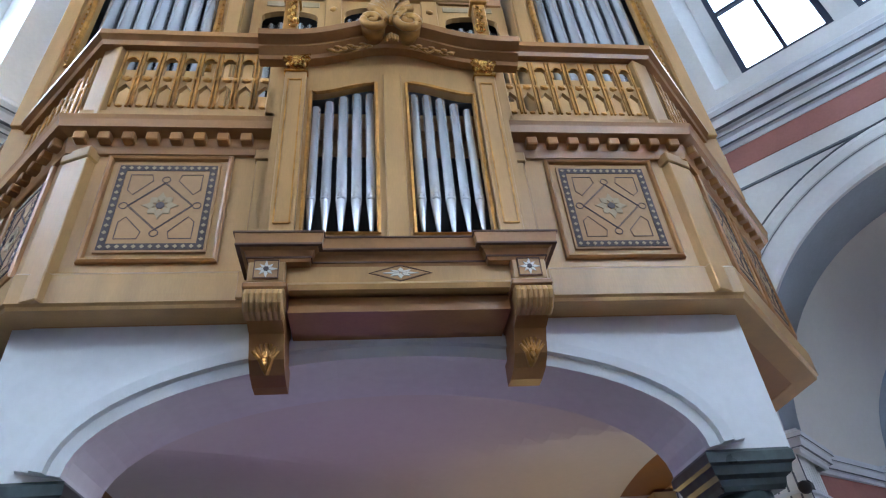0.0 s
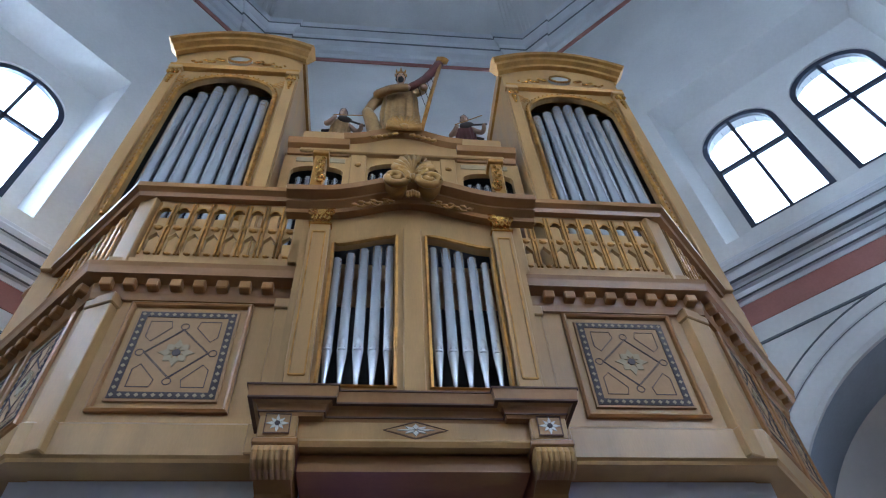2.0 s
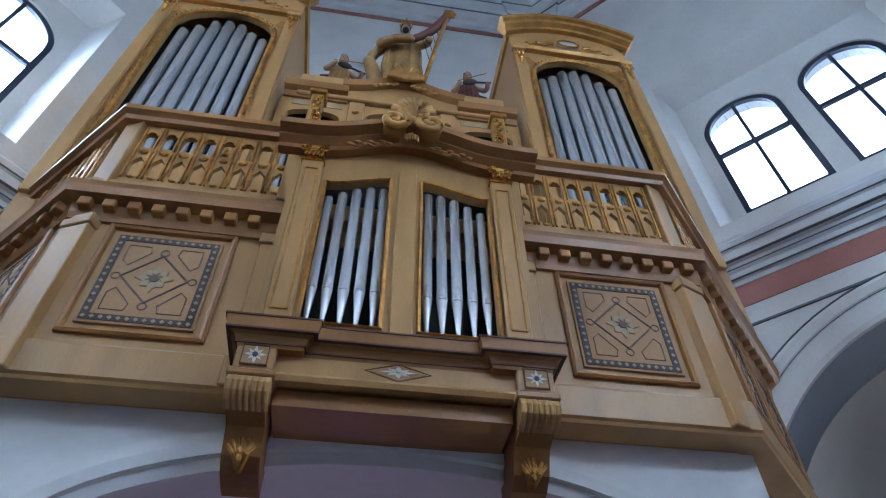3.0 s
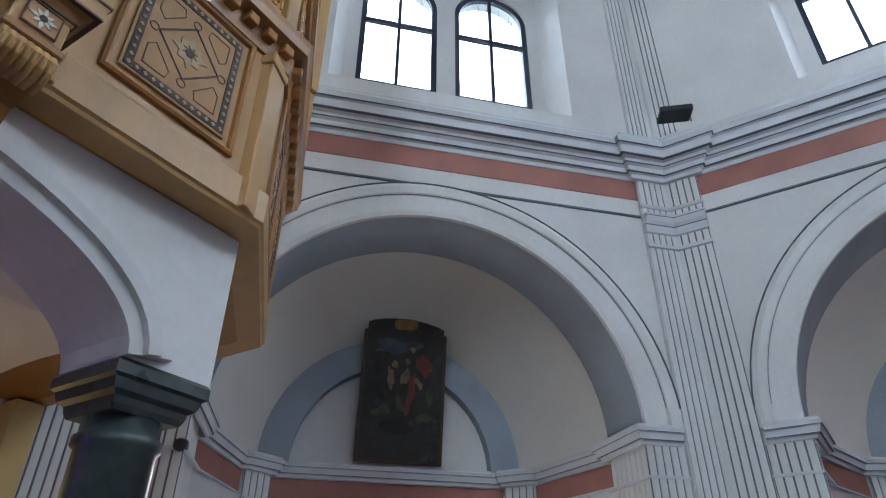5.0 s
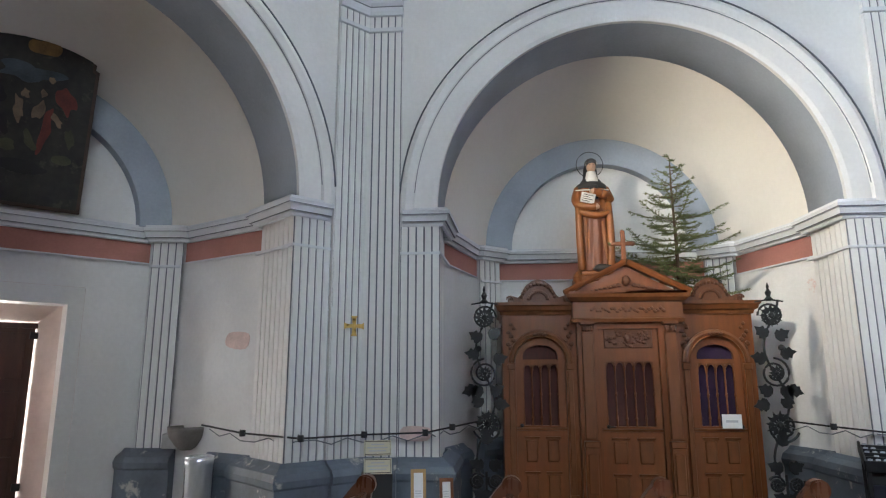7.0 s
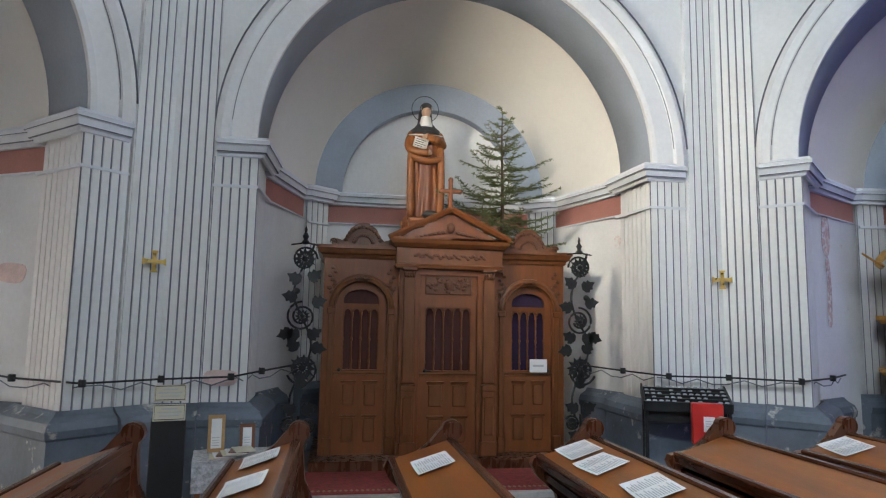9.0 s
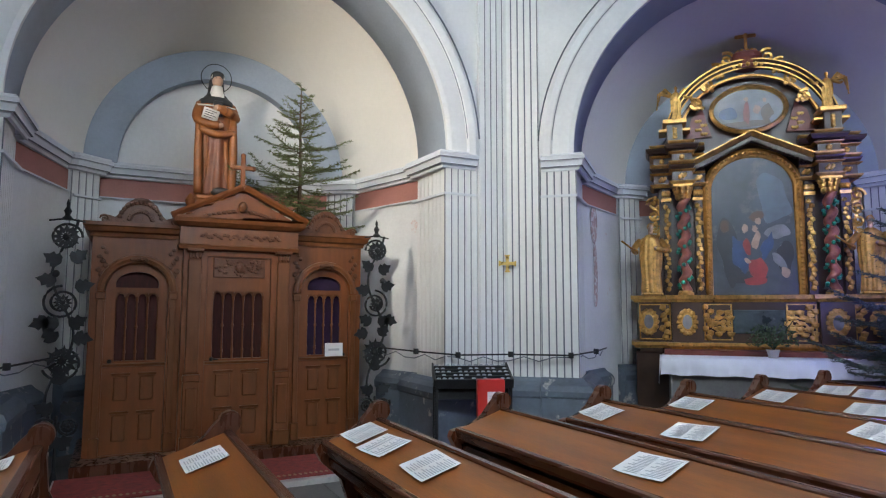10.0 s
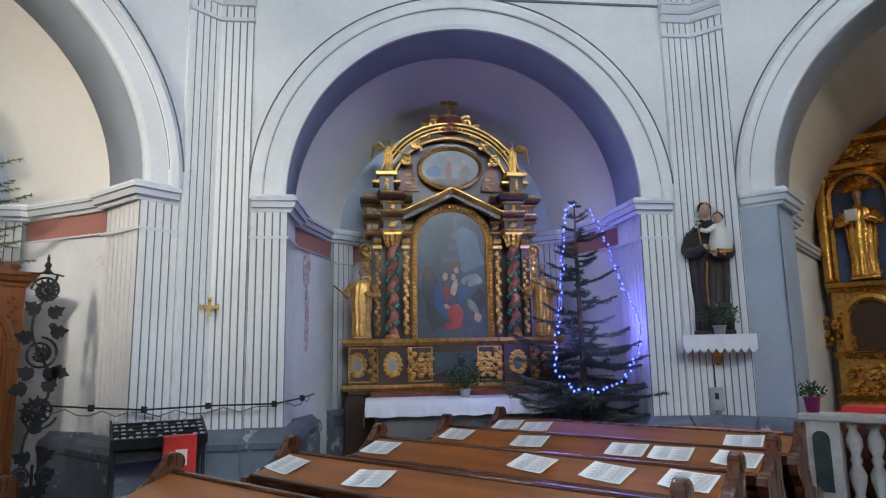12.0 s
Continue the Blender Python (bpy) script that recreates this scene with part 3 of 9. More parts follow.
run(g, octo(0.0, 0.05), [(-0.02, 14.90), (0.225, 14.935), (0.225, 14.955), (-0.02, 14.96)], closed=True, mi=1)
run(g, octo(0.0, 0.05), [(-0.02, 15.16), (0.365, 15.19), (0.365, 15.21), (-0.02, 15.215)], closed=True, mi=1)
tagged(part("upper_trim", g, [PINK, LINE]), "faded red line below the dome cornice", "trim", "", "structure")

# dome: eight curved webs with ribs
g = bmn()
rings = []
for i in range(9):
    t = i / 8
    rr = (R + 0.05) * math.cos(t * math.pi / 2 * 0.97)
    zz = 15.3 + 4.2 * math.sin(t * math.pi / 2)
    rings.append([g.verts.new(Vector((rr / math.cos(radians(22.5)) * math.sin(radians(22.5 + 45 * j)), rr / math.cos(radians(22.5)) * math.cos(radians(22.5 + 45 * j)), zz))) for j in range(8)])
for a, b in zip(rings, rings[1:]):
    for j in range(8):
        g.faces.new((a[j], a[(j + 1) % 8], b[(j + 1) % 8], b[j]))
g.faces.new(rings[-1])
for j in range(8):
    for q in range(-3, 4):
        line = []
        for i in range(9):
            c = rings[i][j].co
            side = Vector((math.cos(radians(22.5 + 45 * j)), -math.sin(radians(22.5 + 45 * j)), 0))
            line.append(c * 0.985 + side * q * 0.09 + Vector((0, 0, 0.1)))
        tube(g, line, 0.012, 3)
tagged(part("ceiling", g, WHITE), "white plastered octagonal dome", "ceiling", "", "structure")

# floor slabs
g = bmn()
box(g, -12, 12, -16, 12, -0.3, -0.012)
fl = tagged(part("floor", g, JOINT), "dark worn stone slab floor", "floor", "", "structure")
SLAB = bmn()
box(SLAB, -0.297, 0.297, -0.297, 0.297, -0.012, 0.0, 0.004)
SLAB = shared("slab", SLAB, STONE)
for i in range(-2, 15):
    for j in range(-9, 8):
        x, y = i * 0.6 + 0.3, j * 0.6 + 0.3
        if x * x + y * y < 86 and len(fl.children) < 290:
            link("slab", SLAB, fl, "", pose(x, y, 0))
g = bmn()
for i in range(-18, 19):
    for j in range(-26, 19):
        x, y = i * 0.6 + 0.3, j * 0.6 + 0.3
        if not (-2 <= i < 15 and -9 <= j < 8):
            box(g, x - 0.297, x + 0.297, y - 0.297, y + 0.297, -0.012, 0.0)
tagged(part("slabs", g, STONE, fl), kind="stuff")

# ---- organ gallery and organ ----
O = bay(0)
GAL = [(-2.55, 0.0), (-2.55, -2.33), (-1.62, -3.26), (1.62, -3.26), (2.55, -2.33), (2.55, 0.0)]


gallery = thing("organ_gallery", O, "ochre painted wooden organ gallery on a white arch", "gallery")


def along(bm, prof, path=None):
    """Profile pushed outward from the gallery front."""
    run(bm, list(reversed(path or GAL)), [(d, z) for d, z in prof])


g = bmn()
along(g, [(-0.06, 3.12), (0.0, 3.12), (0.0, 4.05), (-0.06, 4.05)])
part("dado", g, CASE, gallery)
g = bmn()
along(g, [(-0.12, 3.085), (0.012, 3.085), (0.018, 3.10), (0.03, 3.11), (0.03, 3.255), (0.012, 3.275), (0.0, 3.28), (-0.05, 3.28)])
part("base_moulding", g, CASE, gallery)
g = bmn()
along(g, [(-0.05, 4.00), (0.02, 4.00), (0.03, 4.04), (0.035, 4.10), (0.10, 4.115), (0.11, 4.16), (0.12, 4.185), (-0.05, 4.20)])
part("cornice", g, CASE_DARK, gallery)
g = bmn()
along(g, [(-0.04, 4.20), (0.03, 4.20), (0.03, 4.315), (-0.04, 4.315)])
part("lower_rail", g, CASE, gallery)
g = bmn()
along(g, [(-0.07, 4.86), (0.05, 4.86), (0.06, 4.89), (0.09, 4.91), (0.09, 4.95), (0.05, 4.975), (-0.07, 4.975)])
part("handrail", g, CASE_DARK, gallery)
g = bmn()
vs = [g.verts.new((x * 0.975, y * 0.985, 3.09)) for x, y in GAL]
vt = [g.verts.new((x * 0.975, y * 0.985, 3.13)) for x, y in GAL]
g.faces.new(vs)
g.faces.new(vt)
for i in range(6):
    g.faces.new((vs[i], vs[(i + 1) % 6], vt[(i + 1) % 6], vt[i]))
part("gallery_floor", g, CASE_DARK, gallery)
# dentils along front and slanted sides
bm = bmn()
box(bm, -0.030, 0.030, -0.08, 0.0, 4.05, 4.105, 0.006)
DENT = shared("dentil", bm, CASE_DARK)


def edge(i):
    a, b = Vector((*GAL[i], 0)), Vector((*GAL[i + 1], 0))
    d = b - a
    return a, d, math.degrees(math.atan2(d.y, d.x))


for i in (1, 2, 3):
    a, d, ang = edge(i)
    n = int(d.length / 0.115)
    for j in range(n):
        p = a + d * ((j + 0.5) / n)
        if i == 2 and abs(p.x) < 0.66:
            continue
        link("dentil", DENT, gallery, "", pose(p.x, p.y, 0, 0, 0, ang))


def fret(n, w):
    """Pierced balustrade panel of n arched cells, w wide, centred."""
    b = bmn()
    holes = []
    c = w / n
    for i in range(n):
        x = -w / 2 + c * (i + 0.5)
        h = c * 0.33
        holes.append(list(reversed(arch(x - h, x + h, 4.635, 4.755, h, 8))))
        holes.append(list(reversed([(x - h, 4.41), (x, 4.365), (x + h, 4.41), (x + h, 4.51), (x, 4.56), (x - h, 4.51)])))
    plate(b, rect(-w / 2, w / 2, 4.315, 4.86), holes, -0.012, 0.014)
    nf = len(b.faces)
    for i in range(n):
        x = -w / 2 + c * (i + 0.5)
        for q in (-1, 1):
            tube(b, [(x + q * c * 0.40, -0.02, 4.36), (x + q * c * 0.40, -0.02, 4.83)], 0.008, 5)
        bar(b, [(0, 0), (0, 0.012), (0.010, 0.012), (0.010, 0)], [(px, -0.012, pz) for px, pz in arc(x, 4.755, c * 0.33, 0, 180, 8)])
        ball(b, (x, -0.018, 4.595), 0.020, 1, 1.5, 0.8, 1.0, 0.3)
        ball(b, (x, -0.016, 4.37), 0.014, 1, 1.6, 0.8, 0.8, 0.3)
        ball(b, (x + c * 0.5, -0.018, 4.60), 0.016, 1, 1.2, 0.8, 1.3, 0.3)
    for f in list(b.faces)[nf:]:
        f.material_index = 1
    return b


for i in (1, 2, 3):
    a, d, ang = edge(i)
    if i == 2:
        me = shared("fretwork", fret(8, 0.86), [CASE, GILT_DARK])
        for u in (-1.085, 1.085):
            link("fretwork", me, gallery, "pierced balustrade panel with gilt edges", pose(u, -3.26, 0))
    else:
        mid = a + d * 0.5
        link("fretwork", shared("fretwork", fret(11, 1.16), [CASE, GILT_DARK]), gallery, "pierced balustrade panel with gilt edges", pose(mid.x, mid.y, 0, 0, 0, ang))
for x, y, ang in ((-1.58, -3.25, 22.5), (1.58, -3.25, -22.5), (-0.63, -3.26, 0), (0.63, -3.26, 0), (-2.52, -2.33, 67), (2.52, -2.33, -67)):
    g = bmn()
    box(g, -0.06, 0.06, -0.03, 0.05, 4.20, 4.87, 0.006)
    part("rail_post", g, CASE, gallery, "", pose(x, y, 0, 0, 0, -ang))
    g = bmn()
    box(g, -0.075, 0.075, -0.035, 0.04, 3.25, 3.95, 0.005)
    box(g, -0.085, 0.085, -0.045, 0.04, 3.95, 4.02, 0.006)
    box(g, -0.085, 0.085, -0.045, 0.04, 3.11, 3.26, 0.006)
    part("corner_pilaster", g, CASE, gallery, "", pose(x * 0.985, y, 0, 0, 0, -ang))


def inlay_panel(root, m, w=0.60, h=0.66):
    """Framed marquetry panel."""
    f = bmn()
    cs = [(-w / 2, 0, -h / 2), (w / 2, 0, -h / 2), (w / 2, 0, h / 2), (-w / 2, 0, h / 2)]
    bar(f, [(-0.004, 0), (-0.004, 0.018), (0.012, 0.026), (0.028, 0.02), (0.034, 0.0)], cs, closed=True)
    pf = part("panel_frame", f, CASE_DARK, root, "", m)
    f = bmn()
    iw, ih = w / 2 - 0.055, h / 2 - 0.055
    plate(f, rect(-iw, iw, -ih, ih), [], -0.014, 0)
    pn = part("inlay_panel", f, PANEL_WOOD, root, "marquetry panel with diamond border and rosette", m)
    f = bmn()
    bw = 0.035
    plate(f, rect(-iw + 0.012, iw - 0.012, -ih + 0.012, ih - 0.012), [list(reversed(rect(-iw + 0.012 + bw, iw - 0.012 - bw, -ih + 0.012 + bw, ih - 0.012 - bw)))], -0.017, -0.012)
    part("border", f, INLAY_DARK, pn)
    f = bmn()
    q = 0.011
    cx, cz = iw - 0.012 - bw / 2, ih - 0.012 - bw / 2
    for i in range(12):
        t = -1 + 2 * i / 12
        for sx, sz in ((t * cx, cz), (-t * cx, -cz), (cx, -t * cz), (-cx, t * cz)):
            plate(f, [(sx - q, sz), (sx, sz - q), (sx + q, sz), (sx, sz + q)], [], -0.0195, -0.016)
    tagged(part("diamonds", f, INLAY_PALE, pn), kind="stuff")
    f = bmn()
    a = 0.150
    sq = [(0, -a), (a, 0), (0, a), (-a, 0)]
    for dd in (0.0, 0.016):
        line = [(x * (1 - dd * 3), -0.0145, z * (1 - dd * 3)) for x, z in sq]
        bar(f, [(-0.0022, 0), (-0.0022, 0.002), (0.0022, 0.002), (0.0022, 0)], line, closed=True)
    for x, z in sq:
        bar(f, [(-0.0022, 0), (-0.0022, 0.002), (0.0022, 0.002), (0.0022, 0)], [(px * 1.0, -0.0145, pz) for px, pz in arc(x * 1.12, z * 1.12, 0.019, 0, 340, 12)], closed=True)
    for sx in (-1, 1):
        for sz in (-1, 1):
            ex, ez = iw - 0.075, ih - 0.075
            pts = [(sx * ex, sz * ez), (sx * ex, sz * (ez - 0.10)), (sx * (ex - 0.03), sz * (ez - 0.13)), (sx * (ex - 0.11), sz * (ez - 0.04)), (sx * (ex - 0.10), sz * ez)]
            bar(f, [(-0.0022, 0), (-0.0022, 0.002), (0.0022, 0.002), (0.0022, 0)], [(x, -0.0145, z) for x, z in pts], closed=True)
    tagged(part("inlay_lines", f, INLAY_DARK, pn), kind="stuff")
    f = bmn()
    for i in range(8):
        an = math.pi / 4 * i
        r = 0.085 if i % 2 == 0 else 0.07
        c, s = math.cos(an), math.sin(an)
        pts = [(0.02, 0), (0.045, 0.022), (0.06, 0.012), (r, 0), (0.06, -0.012), (0.045, -0.022)]
        plate(f, [(x * c - z * s, x * s + z * c) for x, z in pts], [], -0.0185, -0.013)
    part("rosette", f, INLAY_PALE, pn)
    f = bmn()
    plate(f, arc(0, 0, 0.02, 0, 345, 12), [], -0.0195, -0.013)
    part("rosette_eye", f, INLAY_DARK, pn)


CREST = mat("brown_gold_paint", (0.43, 0.225, 0.055), 0.38, metal=0.35, var=0.25, scale=7, fine=50, bump=0.2)
STAR_WHITE = mat("white_inlay", (0.60, 0.57, 0.50), 0.6, var=0.1)
BROWN_LINE = mat("brown_line", (0.10, 0.042, 0.018), 0.6, var=0.2)
PANEL_WOOD = mat("marquetry_wood", (0.37, 0.205, 0.085), 0.65, var=0.14, scale=3, fine=45, bump=0.1)
INLAY_DARK = mat("dark_inlay", (0.085, 0.066, 0.066), 0.8, var=0.15, scale=12, spec=0.2)
INLAY_PALE = mat("pale_inlay", (0.38, 0.29, 0.18), 0.75, var=0.12, scale=12, spec=0.2)
for u in (-1.115, 1.115):
    inlay_panel(gallery, pose(u, -3.26, 3.66))
for i in (1, 3):
    a, d, ang = edge(i)
    for t in (0.30, 0.74):
        p = a + d * t
        inlay_panel(gallery, pose(p.x, p.y, 3.655, 0, 0, ang), 0.46, 0.68)

# white arch that carries the gallery
g = bmn()
av = [(1.66, 2.42), (1.66, 3.092), (-1.66, 3.092), (-1.66, 2.42), (-1.28, 2.42)] + [(x, z) for x, z in reversed(arc(0, 2.42, 1.28, 3, 177, 28, 0.47))] + [(1.28, 2.42)]
plate(g, av, [], -3.12, -2.75)
ga = part("gallery_arch", g, WHITE, None, "", O)
tagged(ga, "white plastered basket arch under the organ gallery", "arch", "", "structure")
g = bmn()
bar(g, [(0.0, 0), (0.0, 0.035), (-0.05, 0.04), (-0.056, 0.065), (-0.105, 0.07), (-0.115, 0.04), (-0.17, 0.04), (-0.185, 0)], [(x, -3.12, z) for x, z in arc(0, 2.42, 1.28, 1, 179, 32, 0.47)])
part("arch_moulding", g, WHITE, ga)
g = bmn()
rows = []
for i in range(25):
    y = -2.75 + 3.35 * i / 24
    row = []
    for j in range(29):
        x = -1.9 + 3.8 * j / 28
        rise = max(math.sqrt(max(0, 1 - (x / 1.9) ** 2)), math.sqrt(max(0, 1 - ((y + 1.075) / 1.675) ** 2)))
        row.append(g.verts.new((x, y, 2.40 + 0.62 * rise)))
    rows.append(row)
for r0, r1 in zip(rows, rows[1:]):
    for j in range(28):
        g.faces.new((r0[j], r0[j + 1], r1[j + 1], r1[j]))
part("vault", g, CREAM, ga, "dim vault in warm lamplight")
OCHRE_WALL = mat("ochre_limewash", (0.55, 0.42, 0.18), 0.85, var=0.1, scale=1.2, fine=20, bump=0.1)
g = bmn()
plate(g, rect(-2.6, 2.6, 0, 3.2), [], 0.8, 1.0)
part("rear_wall", g, OCHRE_WALL, ga, "ochre wall below the gallery")
for s in (-1, 1):
    g = bmn()
    box(g, min(s * 2.3, s * 2.5), max(s * 2.3, s * 2.5), -0.2, 0.9, 0, 3.06)
    part("side_wall", g, OCHRE_WALL, ga)
for s in (-1, 1):
    col = thing("column", O @ pose(s * 1.46, -2.94, 0), "dark green marble column with moulded stone capital", "column", "gallery columns")
    g = bmn()
    lathe(g, [(0.15, 0.28), (0.155, 0.6), (0.135, 2.16), (0.15, 2.17), (0.15, 2.20), (0.135, 2.21), (0.135, 2.27)], 24)
    part("shaft", g, MARBLE, col, smooth=True)
    g = bmn()
    sq = [(0.135, 0.135), (-0.135, 0.135), (-0.135, -0.135), (0.135, -0.135)]
    run(g, list(reversed(sq)), [(-0.11, 2.265), (0.0, 2.265), (0.01, 2.285), (0.015, 2.31), (0.035, 2.325), (0.045, 2.36), (0.06, 2.37), (0.06, 2.41), (0.05, 2.425), (-0.11, 2.425)], closed=True)
    part("capital", g, MARBLE, col)
    g = bmn()
    box(g, -0.27, 0.27, -0.27, 0.27, 0, 0.18, 0.01)
    lathe(g, [(0.26, 0.18), (0.27, 0.21), (0.24, 0.25), (0.21, 0.28)], 24)
    part("base", g, MARBLE, col)

organ = thing("pipe_organ", O, "gilded ochre pipe organ with tin pipes on a gallery", "organ")


def pipe_mesh(length, r, foot=0.0):
    """Tin flue pipe from its toe up; foot: length of the cone below the mouth."""
    b = bmn()
    pr = []
    if foot:
        pr += [(r * 0.28, 0), (r * 0.42, foot * 0.3), (r * 0.98, foot)]
    else:
        pr += [(r * 0.97, 0)]
    pr += [(r, foot + 0.001), (r * 1.04, foot + 0.012), (r, foot + 0.03), (r, length - 0.002), (r * 0.93, length)]
    lathe(b, pr, 14)
    if foot:
        plate(b, [(-r * 0.62, foot + 0.012), (r * 0.62, foot + 0.012), (r * 0.50, foot + r * 2.6), (0, foot + r * 3.3), (-r * 0.50, foot + r * 2.6)], [], -r * 0.98, -r * 0.72)
        box(b, -r * 0.66, r * 0.66, -r * 1.08, -r * 0.7, foot - 0.004, foot + 0.006)
    return shared("pipe", b, TIN, True)


def post(name, x0, x1, y0, y1, z0, z1, root, material=CASE, bevel=0.006, label=""):
    b = bmn()
    box(b, x0, x1, y0, y1, z0, z1, bevel)
    return part(name, b, material, root, label)


# front case on the gallery rail
PV = -3.47
g = bmn()


def win_top(x):
    """Upper edge of the two front openings: rises towards the middle, like an ogee."""
    t = max(0.0, min(1.0, (0.43 - abs(x)) / 0.35))
    return 4.27 + 0.085 * (t * t * (3 - 2 * t))


def opening(s):
    xs = [0.43 - 0.35 * i / 10 for i in range(11)]
    pts = [(s * x, win_top(x)) for x in xs]
    lo = [(s * 0.08, 3.325), (s * 0.43, 3.325)]
    poly = lo + pts
    return poly if s < 0 else list(reversed(poly))


plate(g, [(-0.60, 3.29), (0.60, 3.29), (0.60, 4.54)] + [(0.6 - 1.2 * i / 20, 4.54 + 0.12 * math.exp(-((0.6 - 1.2 * i / 20) / 0.26) ** 2)) for i in range(1, 20)] + [(-0.60, 4.54)], [opening(-1), opening(1)], PV, PV + 0.05)
fc = part("front_case", g, CASE, organ, "front case with two pipe openings")
g = bmn()
for s in (-1, 1):
    op = opening(s)
    bar(g, [(-0.003, 0), (-0.003, 0.012), (0.010, 0.016), (0.016, 0.006), (0.016, 0)] if s > 0 else [(0.003, 0), (0.003, 0.012), (-0.010, 0.016), (-0.016, 0.006), (-0.016, 0)], [(x, PV, z) for x, z in op], closed=True)
part("gilt_edge", g, GILT_DARK, fc)
# boards coloured black to give the shade behind the front pipes
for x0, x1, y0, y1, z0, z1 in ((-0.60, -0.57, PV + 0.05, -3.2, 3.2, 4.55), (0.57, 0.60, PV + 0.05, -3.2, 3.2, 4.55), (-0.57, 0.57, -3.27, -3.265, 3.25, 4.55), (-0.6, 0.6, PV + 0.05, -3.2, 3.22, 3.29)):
    post("case_shade_board", x0, x1, y0, y1, z0, z1, organ, DARK, 0.0)
FRONT_PIPES = [(0.398, 0.88, 0.022), (0.330, 0.92, 0.0235), (0.258, 0.96, 0.025), (0.187, 0.985, 0.025), (0.118, 0.99, 0.0235)]
for s in (-1, 1):
    for x, ln, r in FRONT_PIPES:
        me = pipe_mesh(ln, r * 1.08, 0.24)
        link("pipe", me, organ, "", pose(s * x, PV + 0.06, 3.33))
    # pilaster with gilt capital
    b = bmn()
    box(b, s * 0.505 - 0.055, s * 0.505 + 0.055, PV - 0.035, PV, 3.29, 4.40, 0.004)
    pl = part("pilaster", b, CASE, organ)
    b = bmn()
    for dx in (-0.034, 0.034):
        box(b, s * 0.505 + dx - 0.004, s * 0.505 + dx + 0.004, PV - 0.042, PV - 0.03, 3.36, 4.33)
    box(b, s * 0.505 - 0.034, s * 0.505 + 0.034, PV - 0.042, PV - 0.03, 3.355, 3.363)
    box(b, s * 0.505 - 0.034, s * 0.505 + 0.034, PV - 0.042, PV - 0.03, 4.325, 4.333)
    part("gilt_line", b, GILT_DARK, pl)
    b = bmn()
    box(b, s * 0.505 - 0.062, s * 0.505 + 0.062, PV - 0.045, PV, 4.395, 4.41)
    lathe(b, [(0.05, 4.41), (0.048, 4.44), (0.06, 4.485), (0.07, 4.50)], 10, (s * 0.505, PV - 0.02, 0), 1, 0.6)
    for q in (-1, 1):
        tube(b, [(x, PV - 0.055, z) for x, _, z in scroll(s * 0.505 + q * 0.052, 4.485, 0.026, 0.006, 1.4, 90, 18, q)], 0.008, 5)
    for j in range(5):
        ball(b, (s * 0.505 - 0.044 + 0.022 * j, PV - 0.058, 4.435 + 0.008 * (j % 2)), 0.013, 1, 0.9, 0.7, 1.7, 0.2)
    box(b, s * 0.505 - 0.075, s * 0.505 + 0.075, PV - 0.065, PV, 4.505, 4.52)
    part("capital", b, GILT, pl, "gilded scrolled capital")
    post("impost", s * 0.505 - 0.055, s * 0.505 + 0.055, PV - 0.04, PV, 4.52, 4.56, organ)
post("middle_post", -0.05, 0.05, PV - 0.018, PV + 0.001, 3.29, 4.42, organ)


def crown_z(x):
    return 0.13 * math.exp(-(abs(x) / 0.30) ** 2.2)


g = bmn()
bar(g, [(0, 0), (0, 0.05), (0.02, 0.06), (0.045, 0.10), (0.06, 0.10), (0.075, 0.155), (0.105, 0.165), (0.115, 0.12), (0.115, 0)], [(-0.70 + 1.4 * i / 36, PV, 4.475 + crown_z(-0.70 + 1.4 * i / 36)) for i in range(37)])
part("crown_cornice", g, CASE_DARK, organ, "swept brown cornice")
g = bmn()
for s in (-1, 1):
    tube(g, [(x, PV - 0.17, z) for x, _, z in scroll(s * 0.10, 4.685, 0.080, 0.012, 1.6, 100, 26, s)], 0.024, 8)
    lathe(g, [(0.072, -0.05), (0.072, 0.05)], 18, (0, 0, 0))
    bmesh.ops.transform(g, matrix=pose(s * 0.10, PV - 0.105, 4.685, 90), verts=list(g.verts)[-36:])
    tube(g, [(s * (0.13 + 0.22 * i / 10), PV - 0.075, 4.565 + 0.022 * math.sin(i * 1.5) - 0.004 * i) for i in range(11)], 0.007, 5)
    for i in range(7):
        ball(g, (s * (0.12 + 0.034 * i), PV - 0.08, 4.575 - 0.008 * i + 0.02 * (i % 2)), 0.016, 1, 1.3, 0.5, 0.8, 0.4)
for i in range(9):
    a = radians(-64 + 16 * i)
    tube(g, [(0, PV - 0.16, 4.72), (0.11 * math.sin(a) * 0.6, PV - 0.185, 4.72 + 0.17 * math.cos(a) * 0.6), (0.13 * math.sin(a), PV - 0.17, 4.72 + 0.19 * math.cos(a))], 0.014, 6, 1.7)
ball(g, (0, PV - 0.16, 4.70), 0.03, 1, 1, 1, 1.4, 0.2)
for i in range(5):
    ball(g, (-0.03 + 0.015 * i, PV - 0.13, 4.60 - 0.01 * abs(i - 2)), 0.018, 1, 0.7, 0.7, 2.2, 0.2)
part("shell_crest", g, CREST, organ, "brown-gold carved shell between scrolls", None, True)
